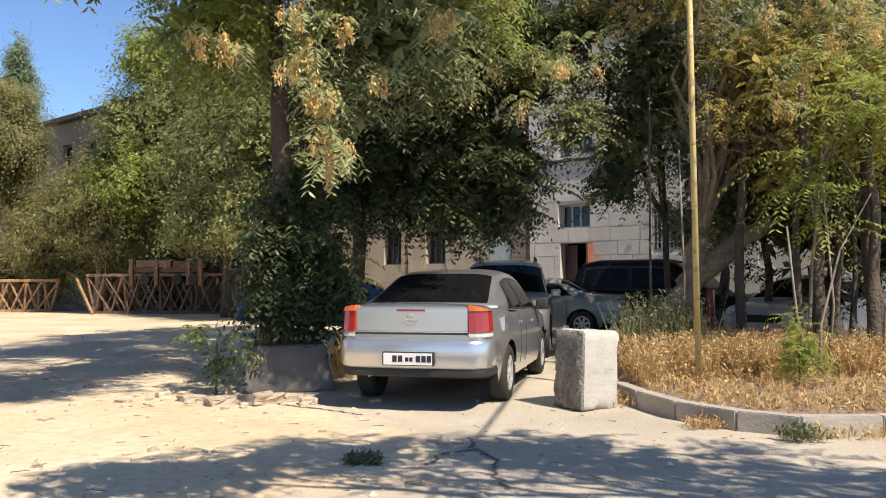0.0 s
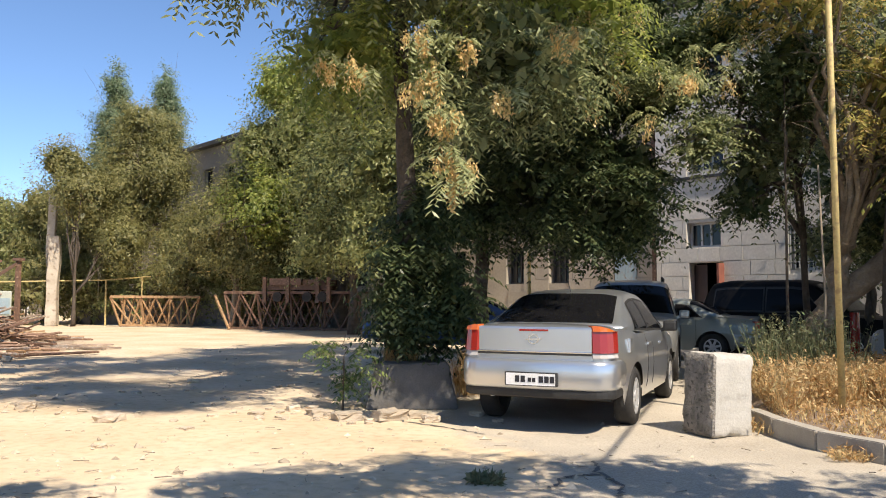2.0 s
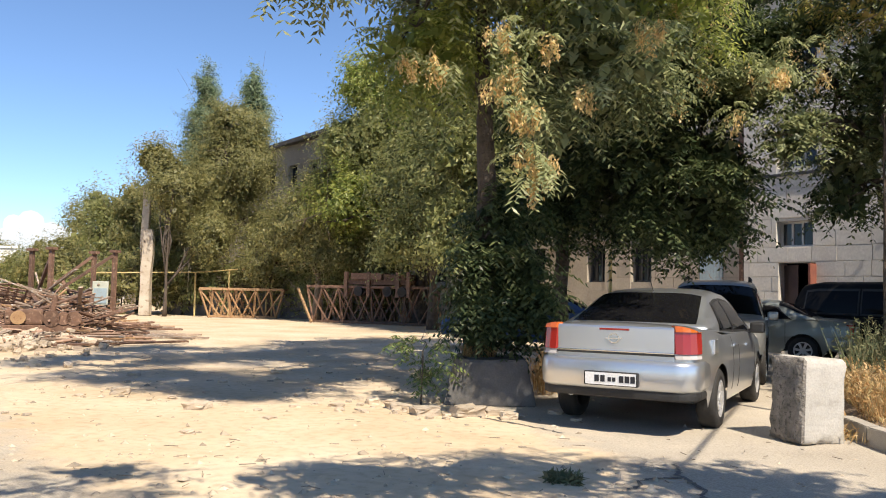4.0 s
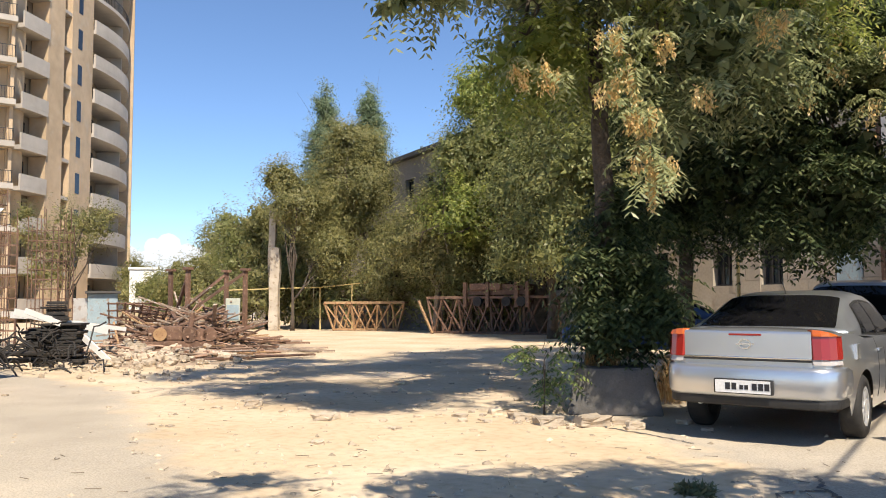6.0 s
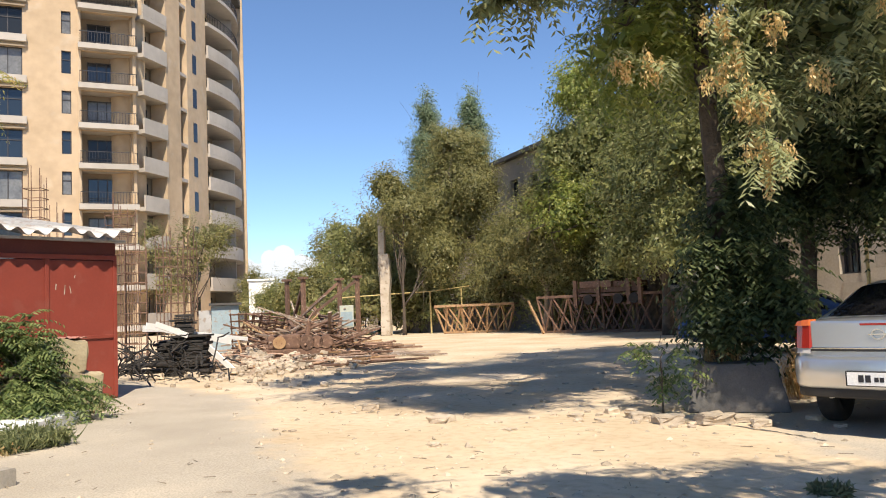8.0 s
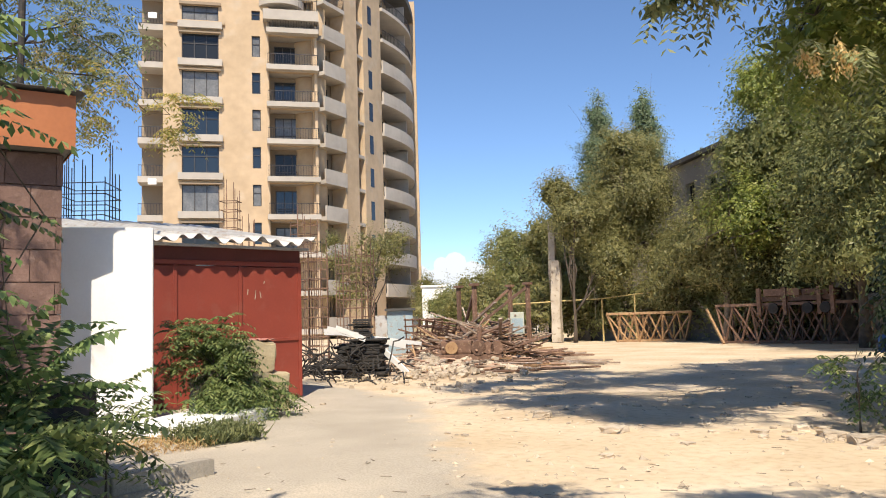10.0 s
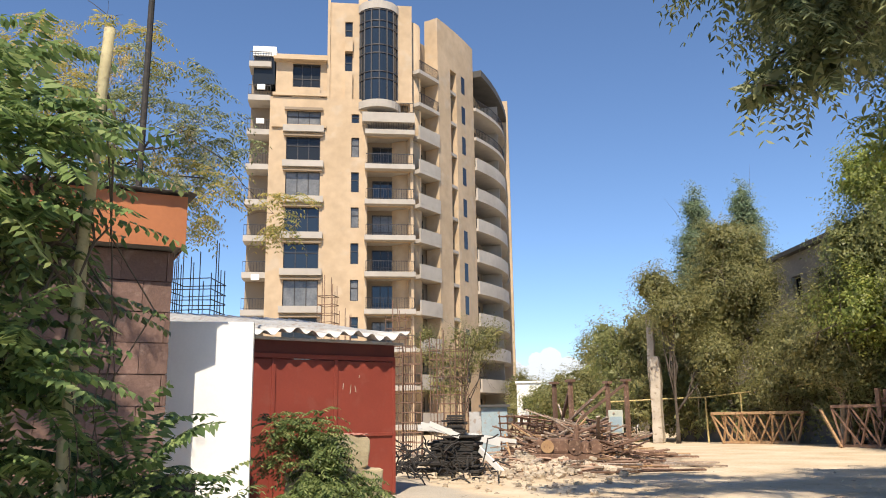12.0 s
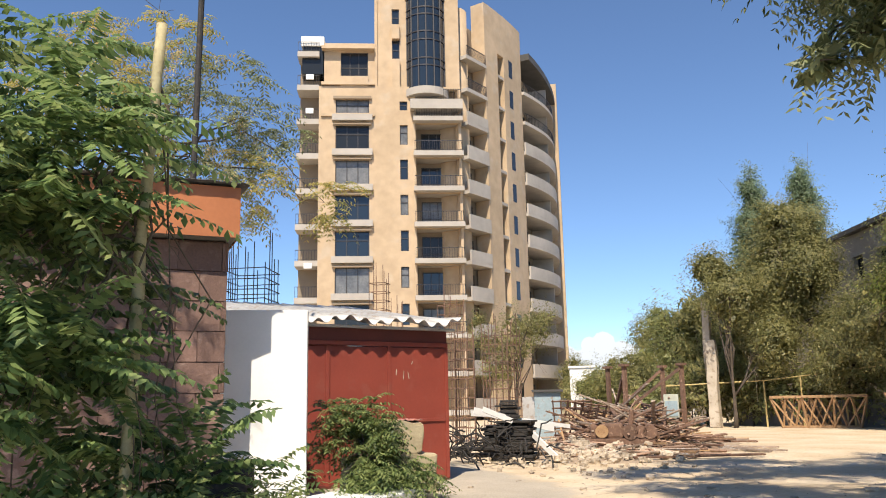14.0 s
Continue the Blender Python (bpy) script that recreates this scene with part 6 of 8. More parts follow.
def garage():
    t = thing("garage", (0, 0, 0), 0, "red-painted sheet steel garage with a corrugated zinc roof", "garage")
    t.matrix_world = on_line((-12.75, 5.3), (-12.33, 9.56))
    W = 4.28
    for a, b in ((0.0, 0.62), (0.66, 1.78), (1.84, 2.99), (3.05, W)):
        part("panel", box_bm(a, b, 0.0, 0.03, 0.06, 2.42, 0.006), M["red_paint"], t)
    for s in (0.64, 1.81, 3.02, W - 0.03):
        part("post", box_bm(s - 0.035, s + 0.035, -0.022, 0.0, 0.04, 2.44, 0.006), M["red_paint"], t)
    part("rail", box_bm(0, W, -0.03, 0.02, 2.44, 2.52, 0.008), M["red_paint"], t)
    part("rail", box_bm(3.06, W - 0.07, -0.028, 0.0, 1.07, 1.13, 0.006), M["red_paint"], t)
    part("rail", box_bm(0, W, -0.02, 0.02, 0.0, 0.06, 0.006), M["red_dark"], t)
    # the roof overhang's shadow strip is put into this band's darker red
    part("fascia", box_bm(0, W, 0.01, 0.05, 2.52, 2.76), M["red_dark"], t)
    part("side_wall", box_bm(W - 0.04, W, 0.03, 4.4, 0.0, 2.72), M["red_paint"], t)
    part("side_wall", box_bm(0, 0.04, 0.03, 4.4, 0.0, 2.72), M["red_paint"], t)
    part("back_wall", box_bm(0.04, W - 0.04, 4.36, 4.4, 0.0, 2.95), M["red_paint"], t)
    part("gutter", box_bm(-0.1, W + 0.1, -0.16, -0.06, 2.74, 2.79, 0.01), M["zinc"], t)
    # corrugated roof sheets, one bent up at the corner
    for k in range(4):
        x0, x1 = -0.12 + k * 1.12, -0.12 + (k + 1) * 1.12 + 0.06
        bm = bmesh.new()
        n = 30
        rows = []
        for i in range(n + 1):
            x = x0 + (x1 - x0) * i / n
            w = 0.048 * math.cos(2 * math.pi * x / 0.30) + 0.004 * k
            lift = 0.10 * max(0, (x - 4.0) / 0.45) ** 2 if k == 3 else 0.0
            r = []
            for j in range(5):
                y = -0.32 + 4.9 * j / 4
                z = 2.86 + 0.17 * (y + 0.3) + w + lift * (1 if j == 0 else 0.3) - (0.04 * math.sin(x * 5.3) if j == 0 else 0)
                r.append((bm.verts.new((x, y, z)), bm.verts.new((x, y, z + 0.006))))
            rows.append(r)
        for a, b in zip(rows, rows[1:]):
            for j in range(4):
                bm.faces.new((a[j][1], b[j][1], b[j + 1][1], a[j + 1][1]))
                bm.faces.new((a[j + 1][0], b[j + 1][0], b[j][0], a[j][0]))
            bm.faces.new((a[0][0], b[0][0], b[0][1], a[0][1]))
            bm.faces.new((a[4][1], b[4][1], b[4][0], a[4][0]))
        part("roof_sheet", bm, M["zinc"], t, smooth=True)
    # chalk marks: strokes of paint on the sheet
    for x, z, h, tilt in ((1.32, 2.02, 0.12, 0.2), (1.30, 1.78, 0.07, -0.3), (3.05 + 0.12, 1.92, 0.10, 0.1), (3.32, 1.84, 0.16, 0.1), (3.44, 1.86, 0.12, -0.2), (3.5, 2.12, 0.05, 0.3)):
        part("chalk_mark", beam_bm((x, -0.003, z), (x + tilt * h, -0.003, z + h), 0.014, 0.004), M["plaster_pale"], t)
    return t


garage()


def rough_stone(rng, sx, sy, sz, cuts=3, amp=0.06):
    """A rough block's mesh data: a bevelled box with its skin pushed about."""
    bm = box_bm(-sx / 2, sx / 2, -sy / 2, sy / 2, 0, sz)
    bmesh.ops.subdivide_edges(bm, edges=bm.edges[:], cuts=cuts, use_grid_fill=True)
    bmesh.ops.bevel(bm, geom=[e for e in bm.edges if e.calc_face_angle(0) > 1], offset=min(sx, sy, sz) * 0.06, segments=2, affect="EDGES")
    off = Vector(rng.uniform(-50, 50, 3))
    for v in bm.verts:
        d = Vector((noise.noise(v.co * 3 / max(sx, sy, sz) + off), noise.noise(v.co * 3 / max(sx, sy, sz) + off * 2), noise.noise(v.co * 3 / max(sx, sy, sz) - off)))
        v.co += d * amp * min(sx, sy, sz)
        if v.co.z < 0.02:
            v.co.z = min(v.co.z, 0.0)
    return bm


RG = np.random.default_rng(21)


def block(name, at, turn, size, material, label, category, amp=0.1, z=0.0, cuts=4):
    ob = part(name, rough_stone(RG, *size, cuts, amp), M[material], smooth=True)
    ob.data.set_sharp_from_angle(angle=radians(40))
    ob.matrix_world = pose(*at, z, 0, 0, turn)
    return tagged(ob, label, category)


GD = math.degrees(math.atan2(9.56 - 5.3, -12.33 + 12.75))
block("limestone_block", (-11.1, 7.4), GD, (1.0, 0.5, 0.5), "limestone", "rough yellow limestone block stacked on another", "stone block", 0.12, 0.62)
block("limestone_block", (-11.0, 7.75), GD, (0.7, 0.55, 0.62), "limestone", "rough yellow limestone block against a red garage", "stone block", 0.12)
block("limestone_block", (-11.15, 7.0), GD, (0.7, 0.5, 0.62), "limestone", "rough yellow limestone block under another", "stone block", 0.12)


def cloth():
    bm = bmesh.new()
    n, m = 22, 8
    g = [[bm.verts.new((-0.5 + 1.0 * i / n, -0.22 + 0.44 * j / m, 0.03 + 0.05 * abs(noise.noise(Vector((i * 0.45, j * 0.5, 2)))) + 0.03 * noise.noise(Vector((i * 0.9, j * 0.8, 5))))) for j in range(m + 1)] for i in range(n + 1)]
    for i in range(n):
        for j in range(m):
            bm.faces.new((g[i][j], g[i + 1][j], g[i + 1][j + 1], g[i][j + 1]))
    ob = part("cloth", bm, M["pink_cloth"], smooth=True)
    ob.modifiers.new("thickness", "SOLIDIFY").thickness = 0.012
    ob.matrix_world = pose(-11.1, 7.4, 1.10, 0, 0, GD)
    return tagged(ob, "crumpled pink and white cloth lying on limestone", "cloth")


cloth()
# pale slab that edges the planted strip
def pale_slab():
    ob = part("concrete_slab", rough_stone(RG, 2.3, 0.9, 0.16, 4, 0.06), M["white_paint"], smooth=True)
    ob.data.set_sharp_from_angle(angle=radians(40))
    ob.matrix_world = pose(-9.95, 6.15, 0.02, 3, 0, 119)
    return tagged(ob, "whitewashed concrete slab lying at the bush's foot", "slab")


pale_slab()
for i, (p, q) in enumerate([((-6.55, 2.1), (-6.6, 3.15)), ((-6.6, 3.17), (-6.72, 4.2)), ((-6.5, 1.0), (-6.55, 2.08))]):
    m = on_line(p, q)
    L = (Vector(q) - Vector(p)).length
    ob = part("kerb_stone", rough_stone(RG, L, 0.16, 0.15, 3, 0.05), M["kerb"], smooth=True)
    ob.data.set_sharp_from_angle(angle=radians(40))
    ob.matrix_world = m @ pose(L / 2, 0.08, 0)
    tagged(ob, "worn grey concrete kerb stone along a planted strip", "kerb", "kerb stones by the kiosk")


def barrel():
    t = thing("barrel", (-7.55, 3.15, 0), 0, "dark rusty steel drum standing before the kiosk", "barrel")
    prof = [(0.29, 0), (0.29, 0.28), (0.305, 0.30), (0.29, 0.32), (0.29, 0.56), (0.305, 0.58), (0.29, 0.60), (0.29, 0.86), (0.30, 0.88), (0.28, 0.88), (0.27, 0.84)]
    n = 28
    v = [(r * math.cos(2 * math.pi * k / n), r * math.sin(2 * math.pi * k / n), z) for r, z in prof for k in range(n)]
    f = [(i * n + k, i * n + (k + 1) % n, (i + 1) * n + (k + 1) % n, (i + 1) * n + k) for i in range(len(prof) - 1) for k in range(n)]
    f.append(tuple((len(prof) - 1) * n + k for k in range(n)))
    mesh_object("shell", v, f, M["dark_steel"], t, True)


barrel()


def kiosk():
    t = thing("stone_kiosk", (0, 0, 0), 0, "kiosk of dark pink tuff blocks with an orange metal fascia", "kiosk")
    t.matrix_world = on_line((-11.4, -0.75), (-10.1, 4.2))
    W = 5.11
    part("wall_core", box_bm(0.04, W - 0.04, 0.04, 1.1, 0, 3.55), M["tuff"], t)
    fas = new("fascia")
    fas.parent = t
    part("front_sheet", box_bm(-0.2, W + 0.1, -0.3, -0.285, 3.55, 4.22), M["orange_sheet"], fas)
    part("side_sheet", box_bm(W + 0.085, W + 0.1, -0.285, 1.1, 3.55, 4.22), M["orange_sheet"], fas)
    part("soffit", box_bm(-0.2, W + 0.08, -0.28, 1.1, 3.56, 3.60), M["concrete_dark"], t)
    bm = bmesh.new()
    n = 60
    rows = []
    for i in range(n + 1):
        x = -0.3 + (W + 0.5) * i / n
        w = 0.02 * math.cos(2 * math.pi * x / 0.2)
        rows.append([bm.verts.new((x, -0.42 + 1.8 * j / 4, 4.26 + w + 0.03 * j + (0.03 * noise.noise(Vector((x * 2, 0, 0))) if j == 0 else 0))) for j in range(5)])
    for a, b in zip(rows, rows[1:]):
        for j in range(4):
            bm.faces.new((a[j], b[j], b[j + 1], a[j + 1]))
    rf = part("roof_sheet", bm, M["roof_dark"], t, "dark wavy roof sheet", True)
    rf.modifiers.new("thickness", "SOLIDIFY").thickness = 0.01
    # tuff blocks: front and right-hand end
    mesh = {}
    for i in range(3):
        b = rough_stone(RG, 0.40, 0.06, 0.285, 2, 0.16)
        me = bpy.data.meshes.new("tuff_block")
        b.to_mesh(me)
        b.free()
        me.materials.append(M["tuff"])
        mesh[i] = me
    rows = 9
    for r in range(rows):
        z = 0.002 + r * 0.393
        x = -0.28 * (r % 2)
        while x < W - 0.05:
            x0, x1 = max(0, x), min(W, x + 0.56)
            if x1 - x0 > 0.06 and x0 > 2.6:
                ob = new("tuff_block", mesh[int(RG.integers(3))])
                ob.parent = t
                ob.matrix_local = pose((x0 + x1) / 2, 0.025 + RG.uniform(-0.006, 0.006), z) @ Matrix.Diagonal(((x1 - x0 - 0.005) / 0.4, 1, 1.34, 1))
            x += 0.56
        y = 0.0 + 0.2 * (r % 2)
        while y < 0.75:
            ob = new("tuff_block", mesh[int(RG.integers(3))])
            ob.parent = t
            ob.matrix_local = pose(W - 0.025 + RG.uniform(-0.006, 0.006), y + 0.2, z, 0, 0, 90) @ Matrix.Diagonal((0.975, 1, 1.34, 1))
            y += 0.408
    return t


kiosk()
pole2 = tagged(part("antenna_mast", beam_bm((-10.15, 3.7, 4.2), (-10.12, 3.72, 9.0), 0.085, None, None, 10), M["dark_steel"]), "dark steel mast standing on the kiosk roof", "mast")


def rebar_cage(at, side, z1, n=3, z0=0.0, m="rust", label="rusty reinforcing cage of a column", gap=0.35, thin=0.03):
    t = thing("rebar_cage", (*at, 0), RG.uniform(0, 60), label, "rebar", "reinforcing cages")
    for i in range(n):
        for j in range(n):
            if 0 < i < n - 1 and 0 < j < n - 1:
                continue
            x, y = -side / 2 + side * i / (n - 1), -side / 2 + side * j / (n - 1)
            h = z1 + RG.uniform(-0.5, 0.4)
            part("bar", beam_bm((x, y, z0), (x + RG.uniform(-0.05, 0.05), y + RG.uniform(-0.05, 0.05), h), thin, None, None, 5), M[m], t)
    z = z0 + 0.2
    while z < z1 - 0.4:
        bm = bmesh.new()
        s = side / 2 + 0.012
        for a, b in (((-s, -s), (s, -s)), ((s, -s), (s, s)), ((s, s), (-s, s)), ((-s, s), (-s, -s))):
            beam_bm((*a, z), (*b, z + RG.uniform(-0.02, 0.02)), thin * 0.8, None, bm)
        part("stirrup", bm, M[m], t)
        z += gap
    return t


rebar_cage((-18.6, 8.35), 1.05, 5.3, 5, 0, "dark_steel", "dark reinforcing cage rising behind a white wall", 0.25, 0.025)
for (az_, d, z1, n, sd) in ((56.9, 32, 6.6, 3, 0.6), (51.9, 31, 5.6, 3, 0.7), (51.0, 30, 4.2, 4, 0.7), (48.4, 33, 4.6, 5, 1.1), (55.7, 36, 5.8, 3, 0.5)):
    rebar_cage((-d * math.sin(radians(az_)), d * math.cos(radians(az_))), sd, z1, n)

# ---- in front of the stone building ----
def concrete_cube():
    rng = np.random.default_rng(5)
    bm = box_bm(0, 0.52, 0, 0.42, 0, 0.80)
    bmesh.ops.subdivide_edges(bm, edges=bm.edges[:], cuts=13, use_grid_fill=True)
    for v in bm.verts:
        x, y, z = v.co
        near = sorted((min(x, 0.52 - x), min(y, 0.42 - y), min(z, 0.80 - z)))
        edge = 0.045 * max(0, 1 - near[1] / 0.05) * (0.5 + abs(noise.noise(Vector((x, y, z)) * 16)))
        c = Vector((0.26, 0.21, 0.4))
        k = 0.012 * noise.noise(Vector((x, y, z)) * 6)
        if x < 0.01:
            k += 0.022 * noise.noise(Vector((x, y, z)) * 13) + 0.012 * noise.noise(Vector((x, y, z)) * 30)
        v.co += (v.co - c).normalized() * k - (v.co - c).normalized() * edge
    ob = part("concrete_block", bm, M["concrete"], smooth=True)
    ob.data.set_sharp_from_angle(angle=radians(38))
    # left face: rough and broken, with its shade put into the colour
    ob.data.materials.append(M["concrete_rough_shade"])
    for p in ob.data.polygons:
        if p.center.x < 0.035 or p.normal.x < -0.6:
            p.material_index = 1
    ob.matrix_world = pose(1.40, 8.34, 0.0, 0, 2.5, 33) @ Matrix.Diagonal((1.05, 1.08, 1.04, 1))
    return tagged(ob, "squat pale concrete block with chipped edges on asphalt", "concrete block")


concrete_cube()


def planter():
    t = thing("planter", (-1.32, 10.02, 0), 12, "tapered grey concrete planter round a tree's foot", "planter")
    bm = bmesh.new()
    n = 14
    W, D, H, I = -1.15, 1.3, 0.56, 0.13
    bm = box_bm(W, 0, 0, D, 0, H)
    bmesh.ops.subdivide_edges(bm, edges=bm.edges[:], cuts=8, use_grid_fill=True)
    for v in bm.verts:
        u = v.co.z / H
        cx, cy = W / 2, D / 2
        v.co.x = cx + (v.co.x - cx) * (1 - 0.22 * u)
        v.co.y = cy + (v.co.y - cy) * (1 - 0.22 * u)
        v.co += Vector((noise.noise(v.co * 5), noise.noise(v.co * 5 + Vector((9, 0, 0))), noise.noise(v.co * 4 + Vector((0, 9, 0))))) * 0.025
        if u < 0.01:
            v.co.z = -0.01
    bmesh.ops.bevel(bm, geom=[e for e in bm.edges if e.calc_face_angle(0) > 0.9], offset=0.02, segments=2, affect="EDGES")
    ob = part("shell", bm, M["concrete_dark"], t, smooth=True)
    ob.data.set_sharp_from_angle(angle=radians(45))
    return t


planter()

yp = thing("yellow_pole", (2.93, 9.36, 0), 0, "thin faded yellow steel pole with a rusty foot", "pole")
part("shaft", beam_bm((0, 0, 0.2), (-0.06, 0.0, 7.5), 0.07, None, None, 14), M["pole_yellow"], yp, smooth=True)
part("foot", beam_bm((0.01, 0, 0), (0, 0, 0.2), 0.082, None, None, 14), M["rust"], yp, smooth=True)
part("collar", beam_bm((0.01, 0, 0.10), (0.01, 0, 0.19), 0.125, None, None, 12), M["rust"], yp)

KERB = [(1.93, 9.35), (2.03, 8.62), (2.22, 7.85), (2.6, 7.27), (3.03, 6.93), (3.75, 6.95), (4.55, 7.1), (5.4, 7.3)]
for (x0, y0), (x1, y1) in zip(KERB, KERB[1:]):
    L = math.hypot(x1 - x0, y1 - y0)
    ob = part("kerb_stone", rough_stone(RG, L - 0.015, 0.15, 0.20, 3, 0.03), M["kerb"], smooth=True)
    ob.data.set_sharp_from_angle(angle=radians(40))
    ob.matrix_world = on_line((x0, y0), (x1, y1)) @ pose(L / 2, 0.075, -0.02)
    tagged(ob, "grey concrete kerb stone at the edge of a dry bed", "kerb", "kerb stones round the bed")


BED = KERB + [(11, 8.4), (12, 14.2), (6.0, 14.6), (3.0, 13.2), (2.2, 11.6)]


def bed_height(x, y, d):
    return 0.13 * min(1, max(0, d) / 0.25) + 0.05 * noise.noise(Vector((x * 1.5, y * 1.5, 7))) * min(1, max(0, d)) + 0.02 * noise.noise(Vector((x * 6, y * 6, 1))) * min(1, max(0, d))


def bed():
    xs, ys = np.arange(1.8, 12.2, 0.12), np.arange(6.8, 14.8, 0.12)
    X, Y = np.meshgrid(xs, ys)
    D = inside(BED, X.ravel(), Y.ravel()).reshape(X.shape)
    idx, V, F = {}, [], []
    for i in range(X.shape[0]):
        for j in range(X.shape[1]):
            if D[i, j] > -0.02:
                idx[i, j] = len(V)
                V.append((X[i, j], Y[i, j], bed_height(X[i, j], Y[i, j], D[i, j] - 0.02) + 0.008))
    for (i, j), a in idx.items():
        if (i + 1, j) in idx and (i, j + 1) in idx and (i + 1, j + 1) in idx:
            F.append((a, idx[i, j + 1], idx[i + 1, j + 1], idx[i + 1, j]))
    soil = mat("dry_soil", (0.27, 0.20, 0.14), (0.17, 0.125, 0.09), 1.6, 0.95, 0.8, 12, fine=45, c=(0.36, 0.27, 0.17), distance=0.05)
    ob = mesh_object("planting_bed", V, F, soil, None, True)
    return tagged(ob, "dry brown soil littered with straw", "ground", kind="structure")


bed()


def blades(name, n, area, height, material, label, seed, lean=0.5, width=0.012, heads=0.0, dens=None, base=0.1, category="grass"):
    """Upright bent blades scattered over an area (x0, x1, y0, y1), as one thing that nobody could count."""
    rng = np.random.default_rng(seed)
    P = []
    while len(P) < n:
        x, y = rng.uniform(area[0], area[1]), rng.uniform(area[2], area[3])
        k = noise.noise(Vector((x * 1.6, y * 1.6, seed)))
        if (dens is None or dens(x, y)) and k > rng.uniform(-0.7, 0.35):
            P.append((x, y, base))
    P = np.array(P)
    h = height * rng.uniform(0.45, 1.2, n)
    ax = unit(np.stack([rng.normal(0, lean * 0.5, n), rng.normal(0, lean * 0.5, n), np.ones(n)], 1))
    sd = unit(np.stack([rng.normal(0, 1, n), rng.normal(0, 1, n), np.zeros(n)], 1))
    v1, f1 = leaf_quads(P, ax, sd, h, np.full(n, width) * rng.uniform(0.6, 1.4, n))
    vs, fs = [v1], [f1]
    m = int(n * heads)
    if m:
        i = rng.integers(0, n, m)
        u = rng.uniform(0.35, 1.0, m)
        p = P[i] + ax[i] * (h[i] * u)[:, None]
        a2 = unit(rng.normal(0, 1, (m, 3)) + np.array([0, 0, 0.4]))
        s2 = unit(np.cross(a2, rng.normal(0, 1, (m, 3))))
        v2, f2 = leaf_quads(p, a2, s2, rng.uniform(0.03, 0.09, m), rng.uniform(0.012, 0.03, m))
        vs.append(v2), fs.append(f2 + len(v1))
    ob = leaf_mesh(name, np.concatenate(vs), np.concatenate(fs), M[material], None)
    return tagged(ob, label, category, kind="stuff")


inbed = lambda x, y: inside(BED, np.array([x]), np.array([y]))[0] > 0.25
blades("dry_grass", 8200, (2.1, 5.9, 8.7, 12.6), 0.50, "dry_grass", "tall golden-brown dry grass and dead stalks", 3, 0.6, 0.011, 4.2, lambda x, y: inbed(x, y) and y > 9.5 + 1.1 * noise.noise(Vector((x * 1.4, y * 0.6, 5))) + 0.12 * (x - 2.2) and noise.noise(Vector((x * 2.2, y * 2.2, 9))) > -0.28, 0.12)
blades("dry_grass", 4600, (2.1, 7.5, 7.0, 11.5), 0.17, "dry_grass", "short straw and dead stalks on bare soil", 4, 0.9, 0.012, 1.5, inbed, 0.12)
blades("dry_grass", 1300, (5.6, 10.0, 9.6, 13.4), 0.5, "dry_grass", "dry grass in the shade of trees", 14, 0.5, 0.013, 2.0, inbed, 0.12)
blades("weeds", 900, (2.15, 3.6, 10.9, 12.6), 0.95, "weed_green", "grey-green weeds gone to seed", 5, 0.4, 0.014, 5.0, inbed, 0.1)
blades("straw", 260, (1.75, 2.1, 8.55, 9.4), 0.14, "dry_grass", "straw caught against a concrete block", 6, 1.2, 0.012, 0.5, None, 0.01)
blades("weeds", 110, (2.8, 3.15, 6.68, 6.95), 0.13, "weed_green", "low weeds growing along a kerb", 7, 1.0, 0.014, 2.0, None, 0.01)
blades("straw", 300, (2.2, 2.5, 7.3, 7.6), 0.1, "dry_grass", "tuft of dry grass at a kerb", 8, 1.2, 0.01, 0.5, None, 0.01)
blades("straw", 500, (3.1, 5.0, 6.72, 6.95), 0.12, "dry_grass", "straw lying along a kerb", 18, 1.2, 0.01, 0.5, None, 0.01)
blades("weeds", 170, (-0.72, -0.48, 6.02, 6.22), 0.03, "weed_green", "flat patch of green weed on the asphalt", 9, 1.6, 0.02, 2.0, None, 0.005)
blades("dry_grass", 700, (-1.55, -1.2, 11.2, 12.8), 0.55, "dry_grass", "brown dry grass behind a planter", 10, 0.4, 0.014, 2.5, None, 0.0)
blades("weeds", 160, (-2.35, -1.95, 10.3, 10.6), 0.28, "dry_grass", "dry tuft growing in a planter", 11, 0.5, 0.01, 0.5, None, 0.5)
blades("weeds", 900, (-9.0, -8.3, 5.0, 5.9), 0.24, "leaf_green", "low green weeds beside a pale slab", 12, 1.1, 0.02, 3.0, None, 0.0)
blades("dry_grass", 420, (-9.3, -8.2, 4.2, 5.2), 0.12, "dry_grass", "straw on bare ground by a kerb", 13, 1.2, 0.01, 1.0, None, 0.0)
make_tree("sapling", "small bright green feathery shrub in dry grass", (4.0, 9.15, 0.1), [(0, 0, 0), (0, 0, 0.3), (0.02, 0, 0.6)], 0.012,
          [((0, 0, 0.45), (0.25, 0.22, 0.32), 1)], 120, leaf_m="leaf_bright", counts=160, size=0.22, pairs=7, leaflet=(0.05, 0.014), limbs=2, twigs=2, limb_r=0.008, shell=0, gaps=0.1)
